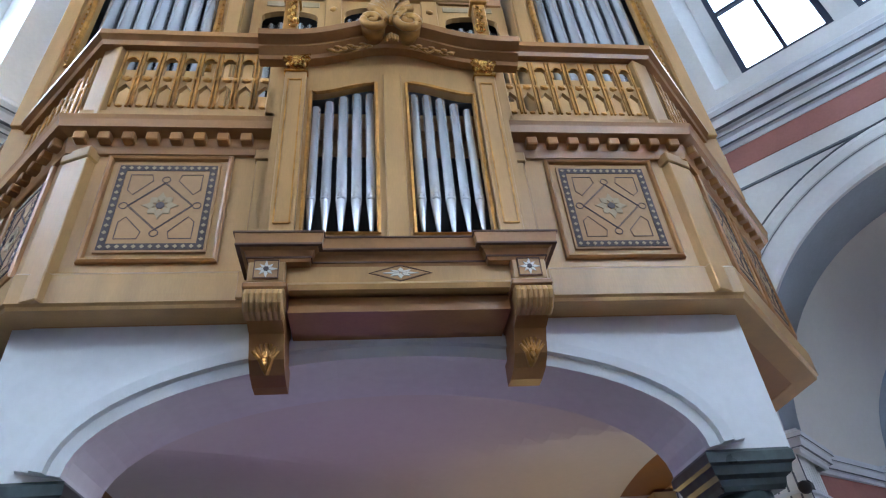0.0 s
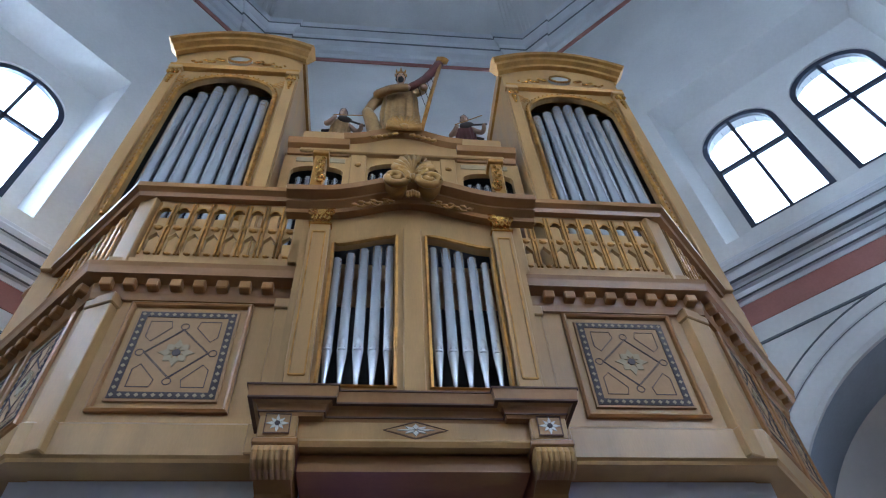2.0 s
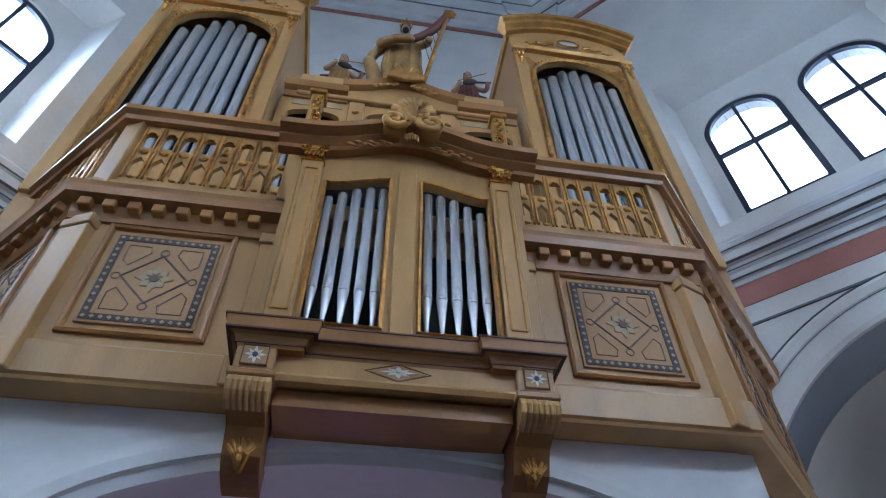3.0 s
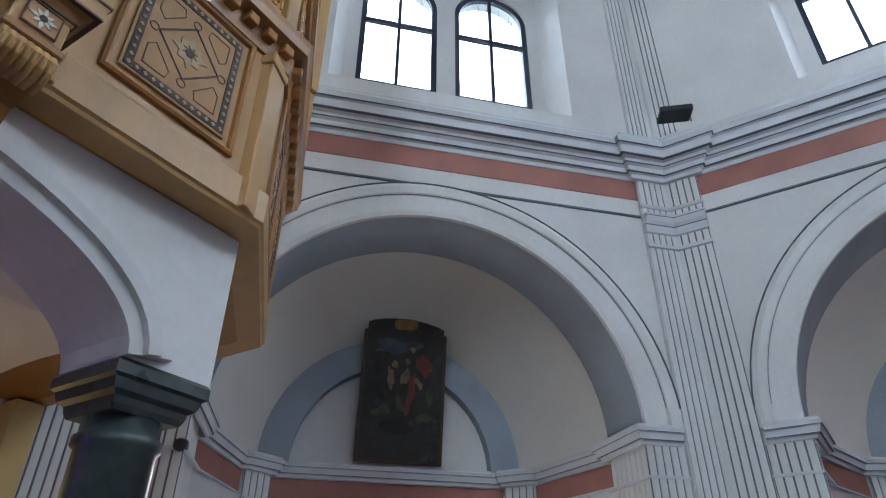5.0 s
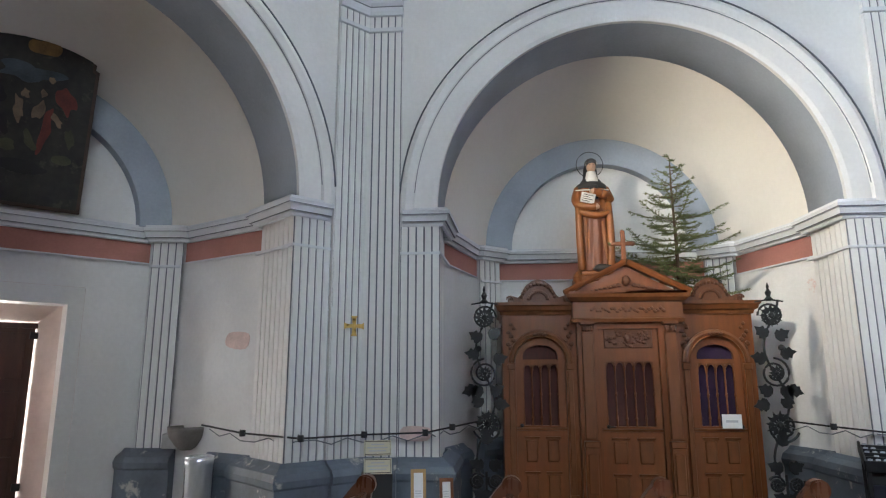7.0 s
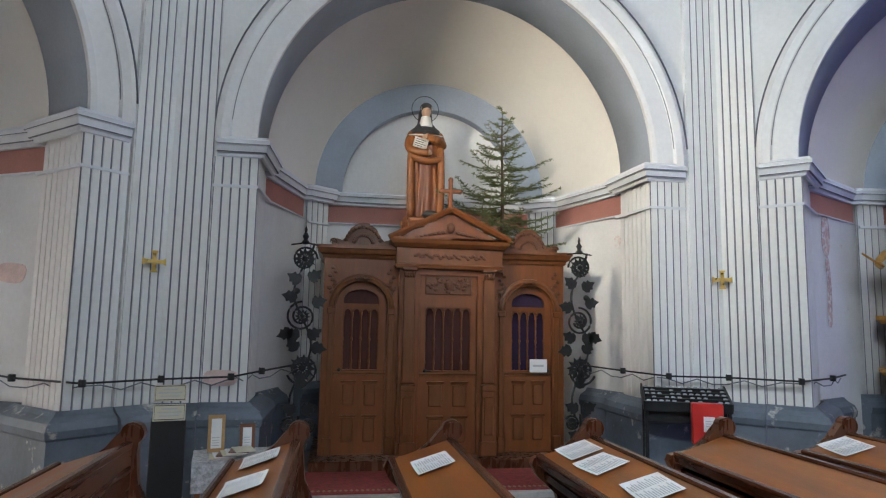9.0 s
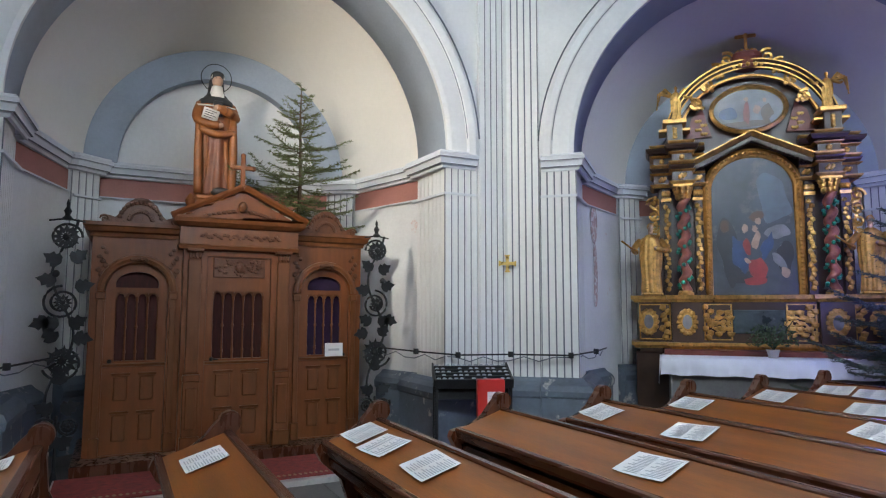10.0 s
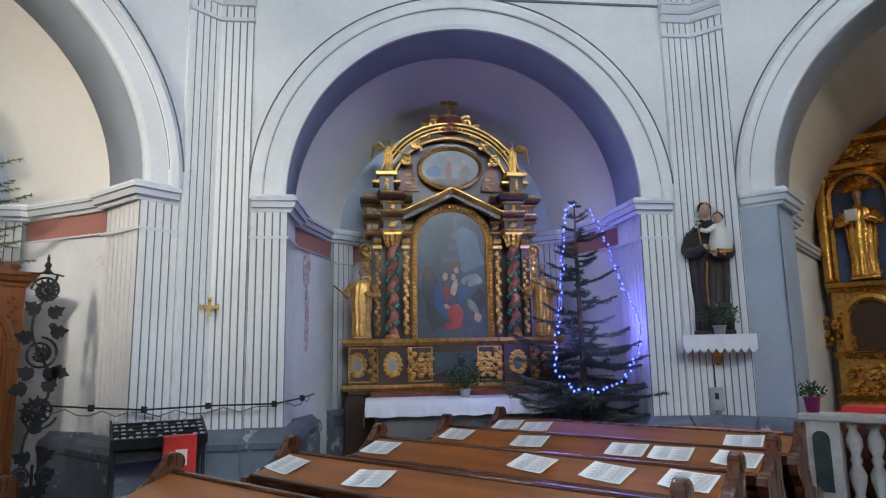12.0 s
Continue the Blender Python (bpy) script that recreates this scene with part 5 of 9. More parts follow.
def harp(b, paint, h):
    paint(3, lambda: tube(b, [(0.17 * h, -0.16 * h, 0.02 * h), (0.27 * h, -0.17 * h, 0.55 * h), (0.375 * h, -0.15 * h, 1.06 * h)], 0.019 * h, 8))
    paint(4, lambda: tube(b, curve([(0.07 * h, -0.15 * h, 0.66 * h), (0.22 * h, -0.15 * h, 0.80 * h), (0.36 * h, -0.14 * h, 1.05 * h)]), 0.034 * h, 6, 1.3))
    paint(3, lambda: ball(b, (0.39 * h, -0.15 * h, 1.09 * h), 0.045 * h, 2, 1.3, 0.9, 0.9, 0.3))
    for i in range(5):
        f = 0.2 + 0.15 * i
        paint(2, lambda: tube(b, [((0.09 + 0.26 * f) * h, -0.15 * h, (0.66 + 0.36 * f) * h), ((0.19 + 0.17 * f) * h, -0.16 * h, (0.25 + 0.72 * f) * h)], 0.003 * h, 4))
    paint(3, lambda: lathe(b, [(0.046 * h, 0.955 * h), (0.050 * h, 0.985 * h)], 14, (0, -0.035 * h, 0)))
    for i in range(7):
        a = 2 * math.pi * i / 7 + 0.2
        paint(3, lambda: tube(b, [(0.048 * h * math.cos(a), -0.035 * h + 0.048 * h * math.sin(a), 0.98 * h), (0.058 * h * math.cos(a), -0.035 * h + 0.058 * h * math.sin(a), 1.02 * h)], 0.011 * h, 4, 0.4))
    # beard, and the cloak swung back over the arm
    paint(2, lambda: ball(b, (0, -0.072 * h, 0.872 * h), 0.032 * h, 2, 0.9, 0.8, 1.2, 0.25))
    paint(0, lambda: limb(b, curve([(-0.10 * h, 0.01 * h, 0.77 * h), (-0.23 * h, -0.01 * h, 0.60 * h), (-0.30 * h, 0.0, 0.47 * h)]), 0.062 * h, 0.040 * h, 10))
    paint(0, lambda: limb(b, curve([(-0.30 * h, 0.0, 0.47 * h), (-0.26 * h, -0.03 * h, 0.34 * h), (-0.20 * h, 0.0, 0.12 * h)]), 0.05 * h, 0.075 * h, 10))


statue("king_statue", O @ pose(-0.03, -2.30, 7.18, 13), 1.16, [ROBE, SKIN, DARK, GILT_DARK, RED_CLOTH], "carved brown and gilt king statue playing a harp",
       [([(-0.12, 0, 0.76), (-0.21, -0.07, 0.64), (-0.08, -0.16, 0.62), (0.06, -0.17, 0.64)], 0.050, 0), ([(0.12, 0, 0.76), (0.20, -0.08, 0.72), (0.21, -0.17, 0.66)], 0.046, 0)], 1.3, harp, hem=0.19, wide=0.17)


def cherub(m, s):
    def fiddle(b, paint, h):
        paint(2, lambda: ball(b, (0.03 * h, -0.19 * h, 0.70 * h), 0.085 * h, 2, 1.45, 0.4, 0.7, 0.05))
        paint(2, lambda: tube(b, [(0.10 * h, -0.19 * h, 0.69 * h), (0.36 * h, -0.23 * h, 0.63 * h)], 0.017 * h, 6))
        paint(3, lambda: tube(b, [(-0.16 * h, -0.25 * h, 0.69 * h), (0.30 * h, -0.26 * h, 0.80 * h)], 0.008 * h, 5))
        for q in (-1, 1):
            for j in range(4):
                paint(2, lambda: tube(b, [(q * 0.06 * h, 0.09 * h, 0.66 * h), (q * (0.30 - 0.04 * j) * h, 0.14 * h, (0.62 - 0.09 * j) * h)], 0.040 * h, 6, 0.5))
    statue("cherub_statue", m, 0.62, [RED_CLOTH if s > 0 else ROBE, SKIN, WING, GILT_DARK], "small painted angel statue playing a fiddle",
           [([(-0.12, 0, 0.74), (-0.24, -0.08, 0.62), (-0.20, -0.17, 0.60), (-0.12, -0.23, 0.68)], 0.048, 1), ([(0.12, 0, 0.74), (0.25, -0.08, 0.60), (0.30, -0.16, 0.58), (0.31, -0.23, 0.63)], 0.048, 1)], 2.0 + s, fiddle, hem=0.20, wide=0.17, head=1.55)


cherub(O @ pose(-0.66, -2.26, 7.00, 22, 0, 12), -1)
cherub(O @ pose(0.68, -2.26, 7.00, 22, 0, -12), 1)
g = bmn()
box(g, -0.35, 0.35, -2.45, -1.9, 6.86, 7.30, 0.01)
box(g, -0.95, 0.95, -2.55, -1.9, 6.7, 7.05, 0.01)
part("figure_plinth", g, CASE, organ)

# ---- confessional niche ----
C = bay(2)
conf = thing("confessional", C @ pose(0, 0.9, 0), "carved brown oak confessional with three doors", "confessional")
PURPLE = mat("purple_curtain", (0.022, 0.008, 0.034), 0.9, var=0.3, scale=8)
MAROON = mat("dark_red_curtain", (0.055, 0.014, 0.012), 0.9, var=0.3, scale=8, stretch=(6, 1, 1))


def wood(name, bm_, parent, label="", m=None, material=OAK):
    return part(name, bm_, material, parent, label, m)


g = bmn()
box(g, -1.50, 1.50, -0.32, 1.3, 0, 0.15, 0.008)
wood("step", g, conf, "dark worn plinth step", None, PEW_END)
g = bmn()
for x0, x1, f in ((-1.42, -0.57, 0.04), (-0.57, 0.57, -0.10), (0.57, 1.42, 0.04)):
    box(g, x0 + 0.003, x1 - 0.003, f + 0.10, 1.2, 0.15, 2.36)
wood("carcase", g, conf, "", None, OAK)


def grille_door(root, cx, hw, y, grille, arched, curtain, label):
    d = new("door")
    d.parent, d.matrix_basis = root, pose(cx, y, 0.16)
    b = bmn()
    gx, g0, g1 = grille
    hole = list(reversed(arch(-gx, gx, g1 + 0.06, g1 + 0.10, gx * 0.62, 12))) if arched else None
    holes = [list(reversed(rect(-gx, gx, g0, g1)))]
    if hole:
        holes.append(hole)
    plate(b, rect(-hw, hw, 0, 2.06), holes, -0.03, 0.01)
    wood("leaf", b, d, label)
    b = bmn()
    n = 4 if arched else 5
    for i in range(n + 1):
        x = -gx + 2 * gx * i / n
        lathe(b, [(0.011, g0), (0.011, g0 + 0.06), (0.017, g0 + 0.08), (0.010, g0 + 0.12), (0.009, (g0 + g1) / 2 - 0.03), (0.016, (g0 + g1) / 2), (0.009, (g0 + g1) / 2 + 0.03), (0.010, g1 - 0.10), (0.017, g1 - 0.06), (0.012, g1)], 8, (x, -0.01, 0))
        part("spindle", b, OAK, d)
        b = bmn()
    for i in range(n):
        x = -gx + 2 * gx * (i + 0.5) / n
        bar(b, [(-0.012, 0), (-0.012, 0.012), (0.012, 0.012), (0.012, 0)], [(px, -0.018, pz) for px, pz in arc(x, g1 - 0.035, gx / n * 0.85, 0, 180, 6)])
    wood("tracery", b, d, "", None, OAK_MID)
    b = bmn()
    box(b, -gx - 0.03, gx + 0.03, 0.03, 0.04, g0 - 0.05, g1 + 0.26)
    part("curtain", b, curtain, d, "dark curtain behind the grille")
    b = bmn()
    for sx in (-1, 1):
        for z0, z1 in ((0.10, 0.42), (0.50, 0.80)):
            x0, x1 = (sx * hw * 0.12, sx * hw * 0.72) if sx > 0 else (sx * hw * 0.72, sx * hw * 0.12)
            run(b, [(x0, -0.03), (x1, -0.03)], [(0.005, z1), (-0.022, z1), (-0.012, z1 - 0.025), (0.005, z1 - 0.03)])
            box(b, x0 + 0.02, x1 - 0.02, -0.042, -0.02, z0 + 0.02, z1 - 0.035, 0.012)
    run(b, [(-hw, -0.03), (hw, -0.03)], [(0.005, 0.86), (-0.02, 0.865), (-0.025, 0.89), (0.005, 0.90)])
    wood("panelling", b, d, "", None, OAK_MID)
    b = bmn()
    hx = hw * 0.8 if cx > 0 else -hw * 0.8
    ball(b, (hx, -0.06, 0.92), 0.022, 2)
    tube(b, [(hx, -0.03, 0.92), (hx, -0.06, 0.92)], 0.01, 6)
    if abs(cx) < 0.1:
        tube(b, [(hx, -0.06, 0.92), (hx + 0.07, -0.06, 0.915)], 0.009, 6)
    part("handle", b, IRON, d, "dark metal knob")
    return d


for s in (-1, 1):
    cx = s * 0.985
    g = bmn()
    plate(g, rect(-0.43, 0.43, 0.15, 2.36), [list(reversed(arch(-0.29, 0.29, 0.16, 1.78, 0.29, 18)))], 0.02, 0.13)
    fr = wood("side_front", g, conf, "", pose(cx, 0, 0))
    g = bmn()
    bar(g, [(-0.075, 0), (-0.07, 0.025), (-0.04, 0.04), (-0.01, 0.03), (0, 0.045), (0.012, 0.0)], [(x, 0.02, z) for x, z in arc(0, 1.78, 0.30, 0, 180, 20)])
    for q in (-1, 1):
        box(g, q * 0.335 - 0.045, q * 0.335 + 0.045, -0.02, 0.02, 1.70, 1.77, 0.008)
        box(g, q * 0.335 - 0.03, q * 0.335 + 0.03, -0.005, 0.02, 0.32, 1.70, 0.006)
        box(g, q * 0.335 - 0.045, q * 0.335 + 0.045, -0.02, 0.02, 0.15, 0.34, 0.008)
    wood("arch_moulding", g, fr, "", None, OAK_MID)
    g = bmn()
    for j in range(5):
        ball(g, (-0.06 + 0.03 * j, -0.03, 2.115 - 0.006 * abs(j - 2)), 0.026, 1, 1.2, 0.7, 0.8, 0.4)
    for q in (-1, 1):
        for j in range(7):
            ball(g, (q * (0.33 + 0.035 * math.sin(j * 2.1)), 0.012, 1.95 + 0.045 * j), 0.034 - 0.002 * j, 1, 1.1, 0.4, 1.0, 0.5)
    tagged(wood("carving", g, fr, "carved oak foliage", None, OAK_DARK), kind="stuff")
    grille_door(conf, cx, 0.285, 0.08, (0.20, 0.92, 1.60), True, PURPLE if s > 0 else MAROON, "panelled oak door with barred window")
    g = bmn()
    run(g, [(s * 0.985 - 0.43, 1.2), (s * 0.985 - 0.43, 0.02), (s * 0.985 + 0.43, 0.02), (s * 0.985 + 0.43, 1.2)], [(0.03, 2.33), (-0.02, 2.33), (-0.03, 2.37), (-0.06, 2.385), (-0.075, 2.43), (-0.09, 2.44), (-0.09, 2.475), (0.03, 2.48)])
    box(g, cx - 0.43, cx + 0.43, 0.0, 1.2, 2.40, 2.48)
    wood("side_cornice", g, conf, "", None, OAK_MID)
    g = bmn()
    top = [(-0.36, 0), (-0.36, 0.05), (-0.30, 0.09), (-0.24, 0.07), (-0.19, 0.12), (-0.15, 0.21), (-0.06, 0.275), (0, 0.285), (0.06, 0.275), (0.15, 0.21), (0.19, 0.12), (0.24, 0.07), (0.30, 0.09), (0.36, 0.05), (0.36, 0)]
    plate(g, list(reversed(top)), [], 0.0, 0.04)
    for j in range(26):
        a = radians(14 + 152 * (j % 13) / 12)
        r = 0.20 - 0.09 * (j // 13)
        ball(g, (r * math.cos(a), -0.008, 0.03 + r * math.sin(a)), 0.026, 1, 1, 0.55, 1, 0.5)
    for q in (-1, 1):
        tube(g, [(x, -0.01, z) for x, _, z in scroll(q * 0.33, 0.045, 0.045, 0.01, 1.4, 0, 16, q)], 0.012, 5)
    wood("crest", g, conf, "carved shell crest", pose(cx, 0.04, 2.47), OAK_DARK)
# centre bay
g = bmn()
plate(g, rect(-0.57, 0.57, 0.15, 2.30), [list(reversed(rect(-0.335, 0.335, 0.16, 2.16)))], -0.10, 0.02)
wood("centre_front", g, conf)
d = grille_door(conf, 0, 0.33, -0.04, (0.265, 0.92, 1.62), False, MAROON, "panelled oak door with barred window")
g = bmn()
box(g, -0.27, 0.27, -0.045, -0.02, 1.78, 1.99, 0.006)
for j in range(40):
    ball(g, (-0.24 + 0.48 * random.random(), -0.05, 1.80 + 0.17 * random.random()), 0.022, 1, 1.2, 0.6, 0.9, 0.5)
ball(g, (0, -0.055, 1.885), 0.05, 2, 1, 0.6, 1.2, 0.2)
wood("carved_panel", g, d, "carved oak foliage panel", None, OAK_DARK)
for s in (-1, 1):
    g = bmn()
    box(g, s * 0.46 - 0.065, s * 0.46 + 0.065, -0.15, -0.10, 0.95, 2.12, 0.006)
    box(g, s * 0.46 - 0.085, s * 0.46 + 0.085, -0.19, -0.10, 0.86, 0.93, 0.008)
    box(g, s * 0.46 - 0.08, s * 0.46 + 0.08, -0.175, -0.10, 0.30, 0.86, 0.006)
    box(g, s * 0.46 - 0.095, s * 0.46 + 0.095, -0.20, -0.10, 0.15, 0.31, 0.012)
    box(g, s * 0.46 - 0.055, s * 0.46 + 0.055, -0.19, -0.10, 0.38, 0.80, 0.01)
    pl = wood("pilaster", g, conf, "", None, OAK_MID)
    g = bmn()
    for j in range(4):
        ball(g, (s * 0.46 - 0.048 + 0.032 * j, -0.16, 2.16), 0.028, 1, 0.8, 0.7, 1.6, 0.3)
    box(g, s * 0.46 - 0.085, s * 0.46 + 0.085, -0.185, -0.10, 2.20, 2.235, 0.006)
    wood("capital", g, pl, "", None, OAK_DARK)
g = bmn()
run(g, [(-0.57, 0.9), (-0.57, -0.10), (0.57, -0.10), (0.57, 0.9)], [(0.05, 2.23), (-0.05, 2.23), (-0.06, 2.27), (-0.045, 2.28), (-0.045, 2.46), (-0.07, 2.47), (-0.11, 2.51), (-0.12, 2.55), (0.05, 2.56)])
wood("entablature", g, conf, "", None, OAK_MID)
g = bmn()
for j in range(26):
    ball(g, (-0.40 + 0.032 * j, -0.15, 2.37 + 0.02 * math.sin(j * 1.9)), 0.024, 1, 1.2, 0.5, 0.9, 0.5)
wood("frieze_carving", g, conf, "", None, OAK_DARK)
g = bmn()
plate(g, [(-0.62, 2.55), (0.62, 2.55), (0, 2.86)], [], -0.14, 0.5)
for s in (-1, 1):
    bar(g, [(0, -0.03), (0, 0.05), (0.035, 0.07), (0.06, 0.075), (0.06, -0.03)], [(-0.69, -0.14, 2.54), (0, -0.14, 2.885)] if s < 0 else [(0, -0.14, 2.885), (0.69, -0.14, 2.54)])
    box(g, -0.66, 0.66, -0.2, 0.6, 2.545, 2.58)
wood("pediment", g, conf)
g = bmn()
ball(g, (0, -0.16, 2.70), 0.055, 2, 0.9, 0.7, 1.2, 0.1)
for s in (-1, 1):
    for j in range(7):
        ball(g, (s * (0.09 + 0.05 * j), -0.15, 2.65 - 0.01 * j), 0.036 - 0.003 * j, 1, 1.3, 0.5, 0.8, 0.5)
wood("pediment_carving", g, conf, "", None, OAK_DARK)
g = bmn()
box(g, -0.05, 0.05, -0.16, -0.06, 2.87, 2.95, 0.01)
box(g, -0.024, 0.024, -0.125, -0.08, 2.95, 3.27, 0.006)
box(g, -0.10, 0.10, -0.123, -0.082, 3.12, 3.165, 0.006)
for x, z in ((-0.11, 3.143), (0.11, 3.143), (0, 3.28)):
    ball(g, (x, -0.10, z), 0.034, 1, 1, 0.6, 1, 0.1)
wood("cross", g, conf, "plain wooden cross")
for s in (-1, 1):
    g = bmn()
    lathe(g, [(0.05, 2.55), (0.03, 2.60), (0.045, 2.63), (0.02, 2.68), (0.05, 2.74), (0.055, 2.78), (0.03, 2.82), (0.01, 2.85)], 12, (s * 0.50, 0.2, 0.02))
    wood("finial", g, conf)

notice = thing("notice", C @ pose(1.08, 0.87, 1.14, 0, 0, 0), "white printed notice taped to the confessional door", "notice")
g = bmn()
box(g, -0.105, 0.105, -0.02, -0.016, -0.075, 0.075)
part("sheet", g, PAPER, notice)
g = bmn()
box(g, -0.065, 0.065, -0.0225, -0.0205, -0.012, 0.012)
part("print", g, INK, notice)

# nun statue with a halo
ORANGE = mat("orange_brown_robe", (0.22, 0.070, 0.015), 0.5, var=0.25, scale=5, fine=40, bump=0.3)
BLACKP = mat("black_paint", (0.02, 0.02, 0.022), 0.5, var=0.2)
FACE = mat("pale_painted_wood", (0.45, 0.28, 0.19), 0.5, var=0.08)
IVORY = mat("ivory_paint", (0.58, 0.56, 0.52), 0.55, var=0.06)


RUST = mat("rust_brown_robe", (0.15, 0.045, 0.018), 0.5, var=0.2, scale=7, fine=40, bump=0.2)


def nun(b, paint, h):
    # rust tunic showing between the mantle's edges
    paint(5, lambda: drape(b, [(0.0, 0.108, 0.09), (0.03, 0.112, 0.094), (0.25, 0.100, 0.088), (0.45, 0.095, 0.085), (0.56, 0.07, 0.075)], h, 2.2, 9, 0.26, 26, 48, (0.012, -0.030)))
    # mantle edges falling from the arms
    for x0, x1, zt, r in ((-0.125, -0.118, 0.62, 0.026), (0.122, 0.118, 0.60, 0.028), (0.055, 0.085, 0.48, 0.016), (-0.03, -0.06, 0.46, 0.012), (0.0, 0.02, 0.44, 0.011)):
        paint(0, lambda: tube(b, curve([(x0 * h, -0.068 * h, zt * h), ((x0 + x1) * 0.53 * h, -0.098 * h, 0.32 * h), (x1 * h, -0.085 * h, 0.02 * h)]), r * h, 8, 1.25))
    paint(0, lambda: tube(b, curve([(-0.12 * h, -0.09 * h, 0.52 * h), (0.0, -0.135 * h, 0.47 * h), (0.13 * h, -0.085 * h, 0.51 * h)]), 0.030 * h, 8, 0.8))
    # black shoulder cape with a pale edge, white wimple
    paint(2, lambda: drape(b, [(0.725, 0.138, 0.096), (0.76, 0.128, 0.086), (0.80, 0.085, 0.066), (0.835, 0.05, 0.048)], h, 1.1, 5, 0.05, 10, 40))
    paint(3, lambda: tube(b, [(0.150 * h * math.cos(a), 0.100 * h * math.sin(a), (0.722 - 0.02 * math.sin(-a)) * h) for a in [math.pi + math.pi * i / 20 for i in range(21)]], 0.006 * h, 6))
    paint(3, lambda: drape(b, [(0.785, 0.056, 0.056), (0.81, 0.054, 0.054), (0.84, 0.046, 0.046), (0.875, 0.040, 0.042)], h, 3.0, 7, 0.12, 10, 30, (0, -0.030)))
    paint(3, lambda: tube(b, [(0.046 * h * math.cos(a), -0.060 * h - 0.006 * h * math.sin(a), 0.930 * h + 0.046 * h * math.sin(a)) for a in [math.pi * i / 14 for i in range(15)]], 0.006 * h, 6))
    # opening of the black habit, cuffs, sheet of paper
    paint(2, lambda: box(b, -0.030 * h, 0.040 * h, -0.108 * h, -0.07 * h, 0.62 * h, 0.745 * h, 0.012))
    paint(2, lambda: limb(b, [(0.105 * h, -0.10 * h, 0.655 * h), (0.055 * h, -0.125 * h, 0.665 * h)], 0.040 * h, 0.034 * h, 10))
    paint(2, lambda: limb(b, [(-0.085 * h, -0.10 * h, 0.56 * h), (-0.04 * h, -0.125 * h, 0.55 * h)], 0.034 * h, 0.028 * h, 10))
    sheet = Matrix.Translation((-0.055 * h, -0.150 * h, 0.615 * h)) @ pose(0, 0, 0, 8, 14, 0)
    paint(3, lambda: box(b, -0.058 * h, 0.058 * h, -0.004 * h, 0.004 * h, -0.040 * h, 0.044 * h, 0, sheet))
    for i in range(4):
        paint(2, lambda: box(b, -0.044 * h, 0.040 * h - 0.02 * h * (i % 2), -0.0056 * h, -0.0044 * h, (0.024 - 0.017 * i) * h, (0.029 - 0.017 * i) * h, 0, sheet))
    paint(2, lambda: ball(b, (0.05 * h, -0.12 * h, 0.03 * h), 0.05 * h, 2, 1.7, 1, 0.7, 0.3))
    paint(4, lambda: tube(b, [(0.115 * h * math.cos(a), 0.03 * h, 0.965 * h + 0.115 * h * math.sin(a)) for a in [2 * math.pi * i / 28 for i in range(29)]], 0.0035 * h, 5))


statue("nun_statue", C @ pose(-0.22, 1.50, 2.90), 1.52, [ORANGE, FACE, BLACKP, IVORY, IRON, RUST], "painted nun statue in orange-brown robe holding a paper", [([(-0.11, 0, 0.73), (-0.142, -0.05, 0.62), (-0.10, -0.10, 0.56), (0.015, -0.135, 0.545)], 0.043, 0), ([(0.11, 0, 0.73), (0.142, -0.05, 0.63), (0.10, -0.10, 0.655), (-0.01, -0.140, 0.675)], 0.043, 0)], 0.4, nun, True, wide=0.140, hem=0.120)
ped = thing("statue_pedestal", C @ pose(-0.22, 1.5, 2.48), "brown wooden block under the nun statue", "pedestal")
g = bmn()
box(g, -0.24, 0.24, -0.2, 0.2, 0, 0.30, 0.015)
box(g, -0.27, 0.27, -0.23, 0.23, 0.30, 0.375, 0.015)
part("block", g, OAK, ped)


